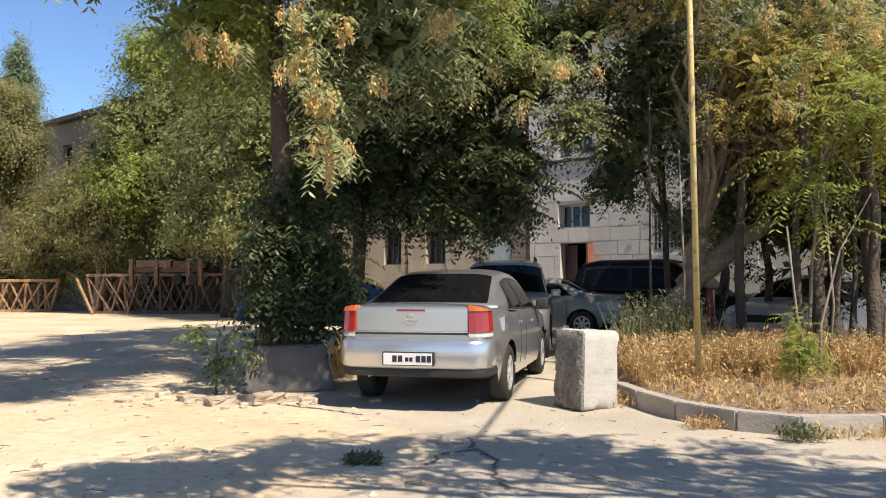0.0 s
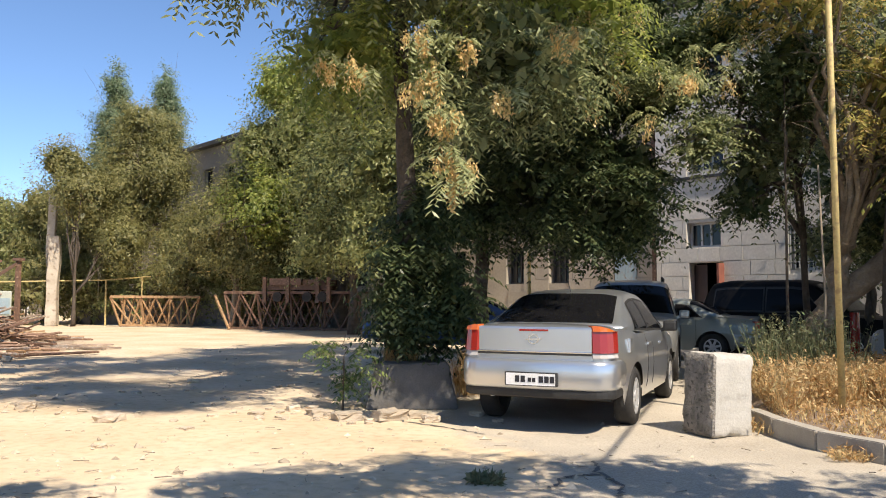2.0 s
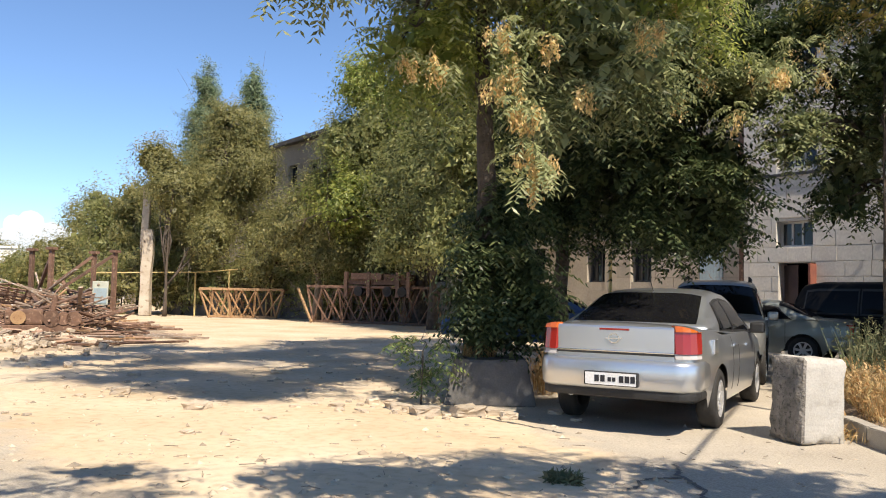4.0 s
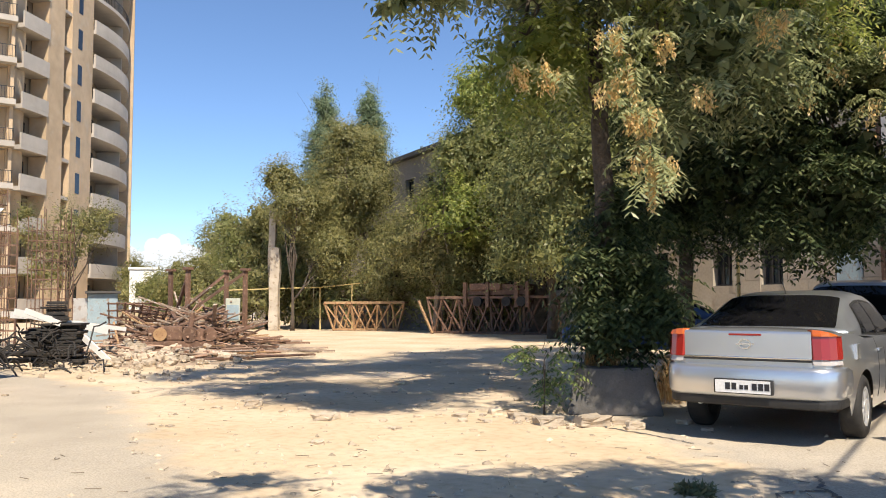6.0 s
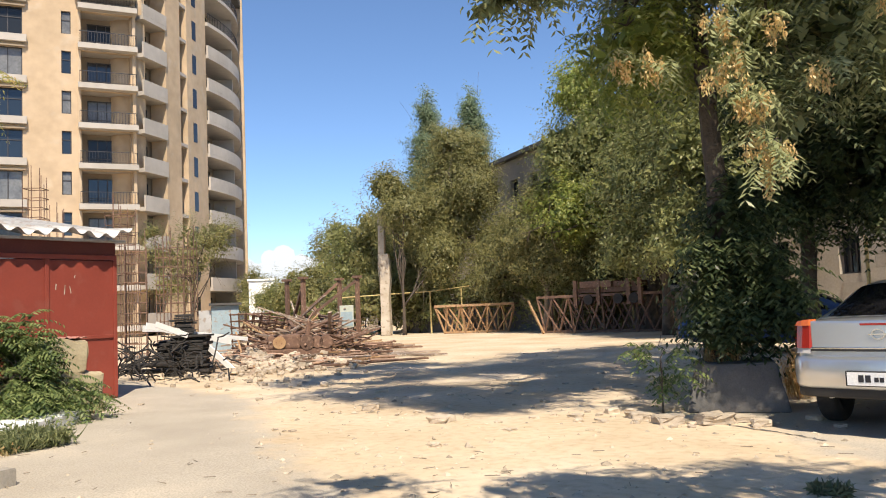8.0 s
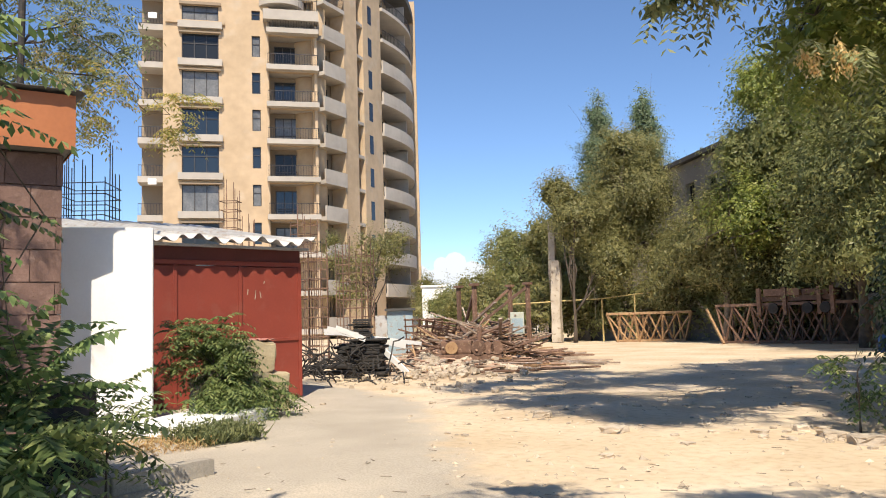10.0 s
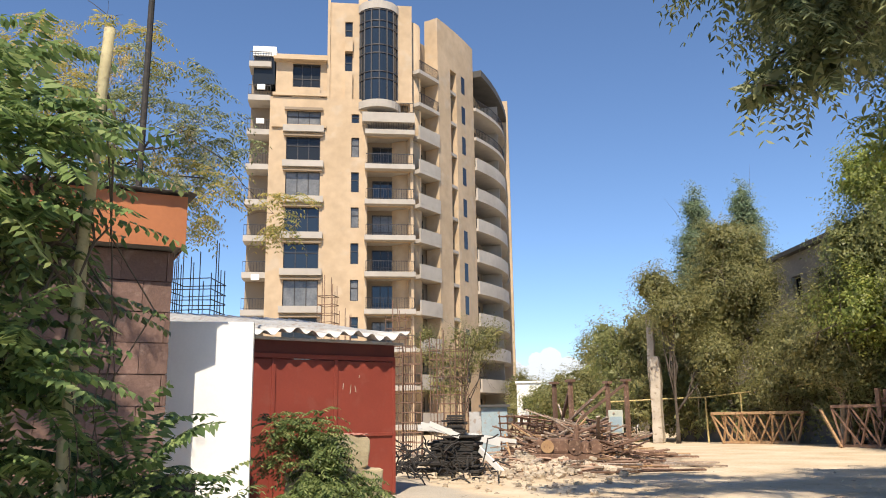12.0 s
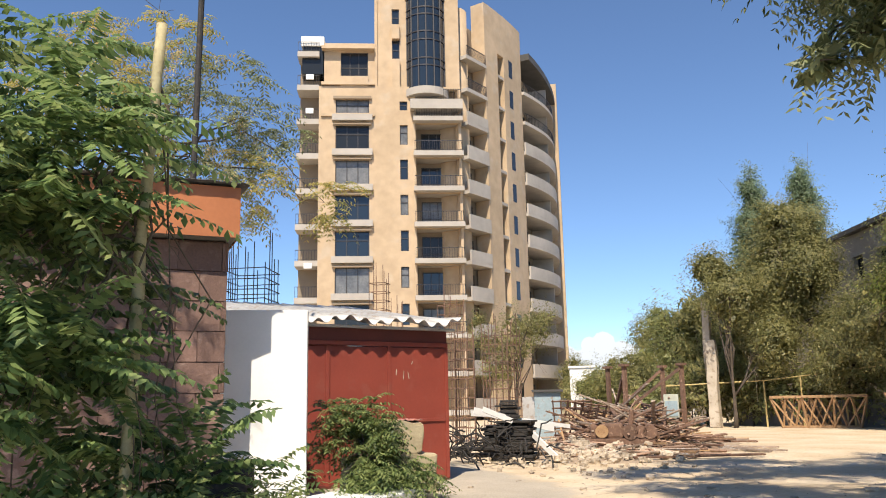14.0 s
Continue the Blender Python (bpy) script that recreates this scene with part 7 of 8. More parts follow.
for i, (b, pts) in enumerate([((4.55, 9.9), [(0, 0, 0.1), (0.05, 0, 0.8), (0.35, 0.1, 1.7), (0.75, 0.1, 2.4)]), ((4.5, 10.0), [(0, 0, 0.1), (-0.15, 0, 0.9), (-0.25, 0, 2.0)]), ((4.9, 10.4), [(0, 0, 0.1), (0.1, 0, 1.0), (0.0, 0, 2.6)]),
                              ((5.5, 10.2), [(0, 0, 0.1), (0.05, 0, 0.9), (0.25, 0, 1.9)]), ((3.4, 11.6), [(0, 0, 0.1), (0.05, 0, 1.4), (0.0, 0, 3.2)]), ((5.95, 9.6), [(0, 0, 0.1), (0.1, 0, 0.7), (0.45, 0, 1.5)])]):
    v, f = tube_arrays(pts, [0.022 - 0.005 * k for k in range(len(pts))], 6)
    ob = mesh_object("bare_stem", v, f, M["twig_dry"], None, True)
    ob.location = (*b, 0)
    tagged(ob, "bare pale stem of a dead sapling", "stem", "bare stems in the bed")

# ---- the long building's cladding and openings ----
WALLS = bpy.data.objects["stone_building"]
HOLES = [(-0.83, 0.22, 2.86, 3.57), (-0.90, 0.16, 0.15, 2.42), (-0.95, 0.2, 5.05, 6.35), (-3.75, -2.75, 2.15, 3.3), (-3.75, -2.75, 5.05, 6.5)]
HOLES += [(s, s + 0.85, 1.9, 3.15) for s in (2.03, 4.67, 6.65)]
slab_mesh = []
for i in range(8):
    b = box_bm(-0.5, 0.5, 0.0, 0.028, 0, 0.40, 0.006)
    me = bpy.data.meshes.new("stone_slab")
    b.to_mesh(me)
    b.free()
    me.materials.append(M["facade" if i < 4 else "facade_beige_shaded"])
    slab_mesh.append(me)
FM = Matrix(((FD.x, FN.x, 0, FP.x), (FD.y, FN.y, 0, FP.y), (0, 0, 1, 0), (0, 0, 0, 1)))
for r in range(17):
    z0 = 0.02 + r * 0.405
    s = -5.6 - 0.45 * (r % 2)
    while s < 7.2:
        w = 0.92 if RG.uniform() > 0.3 else 0.68
        for lo, hi in ((-6.0, 1.24), (1.24, 7.4)):
            a, b = max(s, lo), min(s + w, hi)
            if b - a < 0.08:
                continue
            spans = [(a, b)]
            for h in HOLES:
                if h[2] < z0 + 0.36 and h[3] > z0 + 0.04:
                    spans = [q for x, y in spans for q in ((x, min(y, h[0])), (max(x, h[1]), y)) if q[1] - q[0] > 0.06]
            for x, y in spans:
                ob = new("stone_slab", slab_mesh[int(RG.integers(4)) + (0 if lo < 0 else 4)])
                ob.parent = WALLS
                o = 0.0 if lo < 0 else -0.15
                ob.matrix_local = FM @ pose((x + y) / 2, o + 0.001 + RG.uniform(0, 0.006), z0) @ Matrix.Diagonal(((y - x - 0.012), 1, 0.972, 1))
        s += w
bm = bmesh.new()
fbox(bm, -0.25, 0.16, -0.30, -0.26, 0.15, 2.36)
part("door_leaf", bm, M["door_brown"], WALLS, "brown door standing half open")
bm = bmesh.new()
fbox(bm, -0.93, -0.87, -0.1, 0.34, 0.15, 2.38)
for z in np.arange(0.4, 2.3, 0.27):
    fbox(bm, -0.875, -0.86, -0.08, 0.32, z, z + 0.03)
part("door_leaf", bm, M["door_red"], WALLS, "faded red door leaf folded outwards")
bm = bmesh.new()
for k in range(9):
    fbox(bm, -3.72 + k * 0.115, -3.70 + k * 0.115, 0.0, 0.02, 2.18, 3.28)
for z in (2.35, 3.1):
    fbox(bm, -3.75, -2.75, 0.0, 0.02, z, z + 0.02)
part("window_grille", bm, M["frame_white"], WALLS, "white-painted window bars")
bm = bmesh.new()
for k in range(8):
    fbox(bm, 2.05 + k * 0.1, 2.145 + k * 0.1, -0.17, -0.13, 1.92, 3.12)
part("shutter", bm, M["cyan_paint"], WALLS, "faded blue-green slatted shutter")
bm = bmesh.new()
fbox(bm, 1.30, 1.42, -0.12, -0.02, 0.1, 9.8)
part("downpipe", bm, M["rust"], WALLS, "rusty rainwater pipe")
bm = bmesh.new()
fbox(bm, -6, 8, 0.02, 0.10, 4.82, 4.9)
part("cable_duct", bm, M["frame_dark"], WALLS)
wp = tagged(part("gas_pipe", beam_bm((-0.75, 16.6, 0), (-0.75, 16.6, 2.35), 0.07, None, None, 8), M["pole_yellow"]), "upright faded yellow gas pipe behind cars", "pipe")
hc = tagged(part("bollard", beam_bm((5.0, 15.2, 0), (5.0, 15.2, 1.15), 0.16, None, None, 12), M["lamp_red"]), "red painted post among tree trunks", "post")

# ---- the yard's scrap ----
def polar(az_, d, z=0.0):
    a = radians(az_)
    return Vector((-d * math.sin(a), d * math.cos(a), z))


def lattice(name, label, p, q, h, depth, splay, bays, m, thick=0.09):
    """A lattice box beam lying on the ground, wider at the top: chords, posts and diagonals."""
    t = thing(name, (0, 0, 0), 0, label, "truss")
    mm = on_line(p, q)
    t.matrix_world = mm
    L = (Vector(q) - Vector(p)).length
    lines = {}
    for sgn, y in ((-1, 0.0), (1, depth)):
        yt = y + sgn * splay
        part("chord", beam_bm((-splay * 1.2, yt, h), (L + splay * 1.2, yt, h), thick * 1.25), M[m], t)
        part("chord", beam_bm((0, y, 0.07), (L, y, 0.07), thick), M[m], t)
        for i in range(bays):
            x0, x1 = L * i / bays, L * (i + 1) / bays
            s0, s1 = (x0 / L - 0.5) * 2 * splay * 1.2, (x1 / L - 0.5) * 2 * splay * 1.2
            part("brace", beam_bm((x0, y, 0.07), (x1 + s1, yt, h), thick * 0.75), M[m], t)
            part("brace", beam_bm((x1, y, 0.07), (x0 + s0, yt, h), thick * 0.75), M[m], t)
        for i in range(0, bays + 1, 2):
            x0 = L * i / bays
            part("post", beam_bm((x0, y, 0.0), (x0 + (x0 / L - 0.5) * 2 * splay * 1.2, yt, h), thick * 0.85), M[m], t)
    for i in range(bays + 1):
        x0 = L * i / bays
        part("cross_bar", beam_bm((x0 + (x0 / L - 0.5) * 2 * splay, -splay, h), (x0 + (x0 / L - 0.5) * 2 * splay, depth + splay, h), thick * 0.7), M[m], t)
    return t


lattice("truss", "weathered yellow lattice truss lying at the yard's edge", (-21.0, 36.0), (-17.9, 37.0), 1.42, 1.4, 0.35, 6, "rust_light", 0.10)
tb = lattice("truss", "long rusty lattice truss carrying crane parts", (-14.6, 34.0), (-8.7, 33.2), 1.62, 0.8, 0.2, 8, "rust", 0.09)
part("prop", beam_bm((6.6, -0.6, 0.03), (5.6, 0.2, 1.5), 0.09), M["rust_light"], tb)
part("prop", beam_bm((-0.9, 0.1, 1.5), (0.2, -0.5, 0.03), 0.09), M["rust_light"], tb)
cr = thing("crane_carriage", (0, 0, 0), 0, "rusty crane carriage with wheels resting on a truss", "machine part")
cr.matrix_world = on_line((-14.6, 34.0), (-8.7, 33.2)) @ pose(1.6, 0, 1.68)
part("beam", box_bm(0, 3.2, -0.2, 0.05, 0.05, 0.25), M["rust"], cr)
part("beam", box_bm(0, 3.2, 1.1, 1.35, 0.05, 0.25), M["rust"], cr)
part("cross_beam", box_bm(0.4, 1.9, -0.3, 1.4, 0.26, 0.55, 0.02), M["rust"], cr)
part("cross_beam", box_bm(1.95, 3.0, -0.2, 1.3, 0.26, 0.5, 0.02), M["rust"], cr)
for x in (0.1, 1.2, 2.6, 3.1):
    part("hanger", box_bm(x, x + 0.16, -0.34, -0.2, -0.5, 0.6, 0.01), M["rust"], cr)
for x in (0.8, 2.2, 2.9):
    part("wheel", beam_bm((x, -0.35, -0.25), (x, -0.2, -0.25), 0.42, None, None, 16), M["dark_steel"], cr)

pipe_pts = [polar(37.5, 44, 2.1), polar(31.2, 43.5, 2.25), polar(26.5, 42, 2.55), polar(23.6, 40, 2.75), polar(19.0, 37, 2.95), polar(14.5, 35.5, 3.15), polar(10, 34, 3.2)]
gp = thing("gas_pipe", (0, 0, 0), 0, "thin yellow gas pipe carried on posts", "pipe")
for a, b in zip(pipe_pts, pipe_pts[1:]):
    part("run", beam_bm(a, b, 0.065, None, None, 8), M["pole_yellow"], gp)
for az_, d, z in ((31.2, 43.5, 2.25), (29.0, 42.7, 2.4), (26.5, 42, 2.55), (26.1, 41.8, 2.0), (22.6, 39.3, 2.8), (17.2, 36.5, 3.0)):
    part("post", beam_bm(polar(az_, d, 0), polar(az_, d, z), 0.09, None, None, 8), M["pole_yellow"], gp)
col = block("broken_column", tuple(polar(34.3, 43.5))[:2], 20, (0.5, 0.45, 4.3), "plaster_pale", "broken pale plastered column among dry trees", "column", 0.22, 0.0, 6)
block("broken_column", tuple(polar(34.45, 44.6))[:2], 20, (0.36, 0.4, 6.6), "plaster_pale", "thin remains of a pale masonry pier", "column", 0.25, 0.0, 6)
tagged(part("low_wall", rough_stone(RG, 7, 0.4, 1.0, 5, 0.15), M["limestone"]), "low rubble wall along the far edge", "wall").matrix_world = pose(*polar(41.5, 44), 0, 0, 42)
tagged(part("boundary_wall", rough_stone(RG, 10, 0.3, 1.25, 5, 0.05), M["concrete_dark"]), "grey boundary wall behind the trusses", "wall").matrix_world = pose(-20.2, 38.3, 0, 0, 0, -8)

gh = thing("gatehouse", tuple(polar(42.9, 62)), 44, "small white gatehouse with dark windows", "gatehouse")
part("wall", box_bm(-0.9, 0.9, 0, 2, 0, 3.9, 0.03), M["white_paint"], gh)
part("roof", box_bm(-1.0, 1.0, -0.1, 2.1, 3.9, 4.05), M["white_paint"], gh)
part("window", box_bm(-0.45, 0.35, -0.012, 0.0, 1.9, 2.9), M["window"], gh)
part("window", box_bm(0.9, 0.912, 0.5, 1.4, 1.9, 2.9), M["window"], gh)

bs = thing("tool_shed", tuple(polar(45.35, 30)), 46, "small blue-grey corrugated shed with a dark roof", "shed")
for k in range(14):
    part("rib", box_bm(-0.45 + k * 0.066, -0.40 + k * 0.066, -0.015, 0.0, 0, 1.75), M["cyan_paint"], bs)
part("wall", box_bm(-0.46, 0.48, 0.0, 0.9, 0, 1.75), M["cyan_paint"], bs)
part("roof", box_bm(-0.55, 0.58, -0.15, 1.0, 1.76, 1.84), M["roof_dark"], bs)
part("side_panel", box_bm(-0.9, -0.47, 0.1, 0.14, 0, 1.6), M["zinc"], bs)

# steel frame of posts and beams
fr = thing("trestle", (0, 0, 0), 0, "red-brown steel frame of posts and sloping beams", "frame")
posts = [polar(41.15, 28), polar(40.05, 26.5), polar(37.55, 28.5), polar(36.3, 27)]
for p in posts:
    part("post", beam_bm(p, p + Vector((0, 0, 2.45)), 0.115), M["rust"], fr)
    part("cap", box_bm(p.x - 0.12, p.x + 0.12, p.y - 0.12, p.y + 0.12, 2.45, 2.53), M["rust"], fr)
up = Vector((0, 0, 1))
for a, b in ((posts[0] + up * 0.9, posts[2] + up * 2.4), (posts[1] + up * 1.1, posts[3] + up * 2.4), (posts[0] + up * 1.0, posts[3] + up * 1.05), (posts[0] + up * 0.5, posts[1] + up * 2.3)):
    part("beam", beam_bm(a, b, 0.085), M["rust"], fr)
eb = thing("switch_box", tuple(polar(37.1, 26)), 37, "pale green electrical box on steel legs", "box")
part("case", box_bm(-0.22, 0.22, 0, 0.25, 0.85, 1.55, 0.02), M["cream_box"], eb)
part("door", box_bm(-0.18, 0.18, -0.012, 0.0, 0.9, 1.35), M["cyan_paint"], eb)
for x in (-0.2, 0.2):
    part("leg", beam_bm((x, 0.1, 0), (x, 0.1, 0.86), 0.04), M["rust"], eb)

# rusty engine and winch
wi = thing("engine", tuple(polar(40.6, 22.4)), 40, "rusted engine with drums and gears on the rubble", "engine")
part("bed_frame", box_bm(-0.9, 0.9, -0.3, 0.4, 0.25, 0.42, 0.02), M["rust"], wi)
part("casing", box_bm(-0.75, 0.1, -0.2, 0.35, 0.42, 0.80, 0.06), M["rust"], wi)
for x, r in ((0.28, 0.2), (0.55, 0.16), (0.78, 0.18)):
    part("drum", beam_bm((x, -0.32, 0.58), (x, 0.3, 0.58), r * 2, None, None, 16), M["rust"], wi)
part("exhaust_pipe", beam_bm((0.3, 0, 0.75), (0.35, 0, 1.15), 0.14, None, None, 10), M["rust"], wi)
for x in (-0.7, 0.6):
    part("foot", box_bm(x - 0.1, x + 0.1, -0.3, 0.4, 0.0, 0.25), M["dark_steel"], wi)
part("flange", beam_bm((-0.45, -0.28, 0.6), (-0.45, -0.2, 0.6), 0.34, None, None, 14), M["rust_light"], wi)
og = tagged(part("orange_bin", rough_stone(RG, 0.5, 0.4, 0.55, 3, 0.1), M["orange_sheet"]), "small orange container among the scrap", "container")
og.matrix_world = pose(*polar(37.9, 25.5), 0, 0, 20)

# grids of rusty mesh leaning on the heap
for k, (az_, d, tilt, turn) in enumerate(((43.6, 27, -62, 40), (43.2, 26.5, -55, 52), (42.6, 28, -48, 35))):
    g = thing("steel_grid", tuple(polar(az_, d, 0.35)), turn, "rusty welded steel grid leaning on scrap", "grid", "leaning steel grids")
    g.matrix_world = pose(*polar(az_, d, 0.3), tilt + 90, 8 * k, turn)
    for i in range(6):
        part("bar", beam_bm((-0.6 + i * 0.24, 0, 0), (-0.6 + i * 0.24, 0, 1.3), 0.04), M["rust"], g)
        part("bar", beam_bm((-0.65, 0, 0.05 + i * 0.24), (0.65, 0, 0.05 + i * 0.24), 0.04), M["rust"], g)

# the black stacks beside the garage
for k, (az_, d, n, w, l, z0) in enumerate(((47.6, 20.6, 15, 0.85, 0.8, 0.0), (48.6, 21.0, 13, 0.8, 0.8, 0.0), (48.0, 20.9, 8, 0.45, 0.6, 0.98))):
    st = thing("sheet_stack", tuple(polar(az_, d, z0)), 35 + 8 * k, "stack of black tarred sheets beside the garage", "stack", "black stacks")
    z = 0
    for i in range(n):
        h = RG.uniform(0.045, 0.085)
        part("sheet", box_bm(-w / 2 + RG.normal(0, 0.05), w / 2 + RG.normal(0, 0.05), -l / 2 + RG.normal(0, 0.05), l / 2 + RG.normal(0, 0.05), z, z + h - 0.006, 0.012), M["dark_steel"], st)
        z += h
tw_ = thing("wire_tangle", tuple(polar(50.2, 19.5)), 0, "tangled black scrap wire and bars", "scrap")
for k in range(90):
    a = Vector((RG.normal(0, 0.75), RG.normal(0, 0.5), abs(RG.normal(0.1, 0.3))))
    b = a + Vector((RG.normal(0, 0.45), RG.normal(0, 0.4), RG.normal(0, 0.25)))
    a.z, b.z = min(abs(a.z), 0.95), min(abs(b.z), 1.0)
    v, f = tube_arrays(limb_path(RG, a, b, 0.15, 4), [0.018] * 5, 5)
    mesh_object("bar", v, f, M["dark_steel"], tw_)
for k in range(2):
    part("pipe", beam_bm((-1.0 + RG.normal(0, .1), 0.3 - 0.2 * k, 0.15 + 0.16 * k), (0.5, 0.3 - 0.15 * k, 0.2 + 0.15 * k), 0.12, None, None, 8), M["dark_steel"], tw_)
for (a0, d0, z0), (a1, d1, z1), w in (((50.4, 20.2, 1.22), (45.0, 21.5, 0.72), 0.22), ((49.8, 19.6, 1.25), (47.8, 20.0, 0.95), 0.18), ((47.0, 21.0, 0.95), (43.9, 22.0, 0.75), 0.14), ((46.4, 20.3, 0.62), (44.6, 19.5, 0.02), 0.2), ((50.6, 20.5, 1.15), (48.6, 21, 1.1), 0.2)):
    tagged(part("board", beam_bm(polar(a0, d0, z0), polar(a1, d1, z1), w * 0.7, 0.04), M["white_paint"]), "long white-painted board lying across the scrap", "board", "white boards")

# heap of scrap timber and steel
RS = np.random.default_rng(77)
heap_mesh = []
for i in range(8):
    L = (1.2, 1.8, 2.4, 3.0, 1.5, 2.1, 2.8, 3.4)[i]
    bm = box_bm(-L / 2, L / 2, -0.055 if i % 2 else -0.025, 0.055 if i % 2 else 0.025, -0.022, 0.022, 0.006)
    me = bpy.data.meshes.new("plank")
    bm.to_mesh(me)
    bm.free()
    me.materials.append(M["timber" if i % 3 == 0 else "rust" if i % 2 else "rust_light"])
    heap_mesh.append(me)


def heap_z(x, y):
    a, d = math.degrees(math.atan2(-x, y)), math.hypot(x, y)
    return 1.15 * math.exp(-((a - 39.5) / 3.2) ** 2 - ((d - 27) / 4.0) ** 2) + 0.35 * math.exp(-((a - 44) / 2.5) ** 2 - ((d - 23.5) / 2.5) ** 2)


for i in range(250):
    az_, d = RS.normal(39.8, 2.6), RS.normal(26.5, 3.0)
    if d < 20.5 or az_ < 34.5 or az_ > 45.5:
        continue
    p = polar(az_, d)
    k = int(RS.integers(8))
    ob = new("plank" if k % 3 == 0 else "steel_bar", heap_mesh[k])
    z = heap_z(p.x, p.y) * RS.uniform(0.3, 1.15) + 0.05
    ob.matrix_world = pose(p.x, p.y, z, RS.normal(0, 8), RS.normal(0, 17 if z > 0.3 else 2), RS.uniform(0, 180))
    tagged(ob, "weathered grey plank in a scrap heap" if k % 3 == 0 else "rusty steel bar in a scrap heap", "plank" if k % 3 == 0 else "steel bar", "scrap heap")
for i in range(26):
    az_, d = RS.uniform(33.5, 41), RS.uniform(22.0, 27)
    p = polar(az_, d)
    ob = new("plank", heap_mesh[0 if i % 2 else 3])
    ob.matrix_world = pose(p.x, p.y, 0.05, 0, 0, RS.normal(35, 22))
    tagged(ob, "weathered grey plank lying on sand", "plank", "loose planks")


def heap_ground():
    """The mound of rubble and earth under the scrap."""
    V, F, idx = [], [], {}
    A, D = np.arange(30, 53, 0.3), np.arange(17.5, 40, 0.4)
    for i, a in enumerate(A):
        for j, d in enumerate(D):
            p = polar(a, d)
            z = heap_z(p.x, p.y) * (0.75 + 0.5 * noise.noise(p * 1.2)) + 0.10 * noise.noise(p * 2.5) * min(1, heap_z(p.x, p.y) * 5) - 0.02
            idx[i, j] = len(V)
            V.append((p.x, p.y, z))
    for (i, j), a in idx.items():
        if (i + 1, j + 1) in idx:
            F.append((a, idx[i + 1, j], idx[i + 1, j + 1], idx[i, j + 1]))
    rub = mat("rubble_earth", (0.44, 0.34, 0.24), (0.33, 0.245, 0.17), 1.4, 0.95, 0.9, 9, fine=25, c=(0.50, 0.42, 0.33), distance=0.08)
    tagged(mesh_object("rubble_mound", V, F, rub, None, True), "mound of sandy rubble under the scrap", "rubble", kind="structure")


heap_ground()
stone_mesh = []
for i in range(6):
    b = rough_stone(RS, 1, RS.uniform(0.6, 0.9), RS.uniform(0.4, 0.7), 2, 0.28)
    me = bpy.data.meshes.new("stone")
    b.to_mesh(me)
    b.free()
    me.materials.append(mat("rubble_stone", (0.52, 0.44, 0.34), (0.40, 0.33, 0.25), 2.5, 0.95, 0.5, 9, rand=0.22) if i == 0 else stone_mesh[0].materials[0])
    stone_mesh.append(me)
# thin rods, laths and splinters through the scrap
rods = []
for i in range(620):
    az_, d = RS.normal(40.2, 2.5), RS.normal(25.0, 2.6)
    if not (20.5 < d < 31 and 35 < az_ < 46):
        continue
    p = polar(az_, d)
    z = heap_z(p.x, p.y) * RS.uniform(0.3, 0.95) + 0.05
    way = Vector((RS.normal(), RS.normal(), RS.normal(0, 0.18 if z > 0.3 else 0.03))).normalized() * RS.uniform(0.2, 0.9)
    a, b = p + Vector((0, 0, z)) - way, p + Vector((0, 0, z)) + way
    a.z, b.z = max(a.z, 0.03), max(b.z, 0.03)
    w = RS.uniform(0.012, 0.035)
    rods.append(tube_arrays([a, (a + b) / 2 + Vector((0, 0, RS.uniform(-0.04, 0.06))), b], [w, w, w], 4))
v, f = join_arrays(rods)
tagged(mesh_object("scrap_rods", v, f, mat("rusty_scrap", (0.33, 0.22, 0.155), (0.22, 0.14, 0.10), 3, 0.85, 0.2, 30, island=0.65)), "tangle of thin rusty rods and splintered laths", "scrap", kind="stuff")
heap = thing("rubble_heap", tuple(polar(44, 22)), 0, "scattered pale building rubble at the heap's foot", "rubble")
for i in range(290):
    az_ = RS.normal(43.0, 3.6)
    d = RS.normal(20.5, 2.2)
    if d < 15:
        continue
    p = polar(az_, d)
    s = RS.uniform(0.05, 0.2) * (1.25 if d > 19 else 0.65)
    ob = new("stone", stone_mesh[int(RS.integers(6))])
    ob.parent = heap
    ob.matrix_world = pose(p.x, p.y, heap_z(p.x, p.y) * 0.8 - 0.02 * s, RS.uniform(-20, 20), RS.uniform(-20, 20), RS.uniform(0, 360)) @ Matrix.Diagonal((s, s, s, 1))
    ob.matrix_parent_inverse = Matrix.Identity(4)
    ob.matrix_local = heap.matrix_world.inverted() @ (pose(p.x, p.y, heap_z(p.x, p.y) * 0.8 - 0.02 * s, RS.uniform(-20, 20), RS.uniform(-20, 20), RS.uniform(0, 360)) @ Matrix.Diagonal((s, s, s, 1)))
loose = [(-2.45, 8.95, 0.30), (-2.0, 9.1, 0.34), (-1.5, 9.0, 0.2), (-5.0, 8.4, 0.3), (-1.7, 9.3, 0.22), (-2.9, 9.3, 0.25), (-3.3, 9.6, 0.2), (-4.2, 6.9, 0.12), (-6.6, 9.2, 0.24), (-0.2, 5.5, 0.1), (-7.8, 11.2, 0.2), (-3.9, 8.0, 0.13), (-6.0, 12.5, 0.18)]
loose += [(RS.normal(-2.4, 0.8), RS.normal(9.15, 0.25), RS.uniform(0.05, 0.16)) for i in range(34)] + [(RS.normal(-6.5, 2.5), RS.normal(10.5, 2.2), RS.uniform(0.04, 0.12)) for i in range(40)]
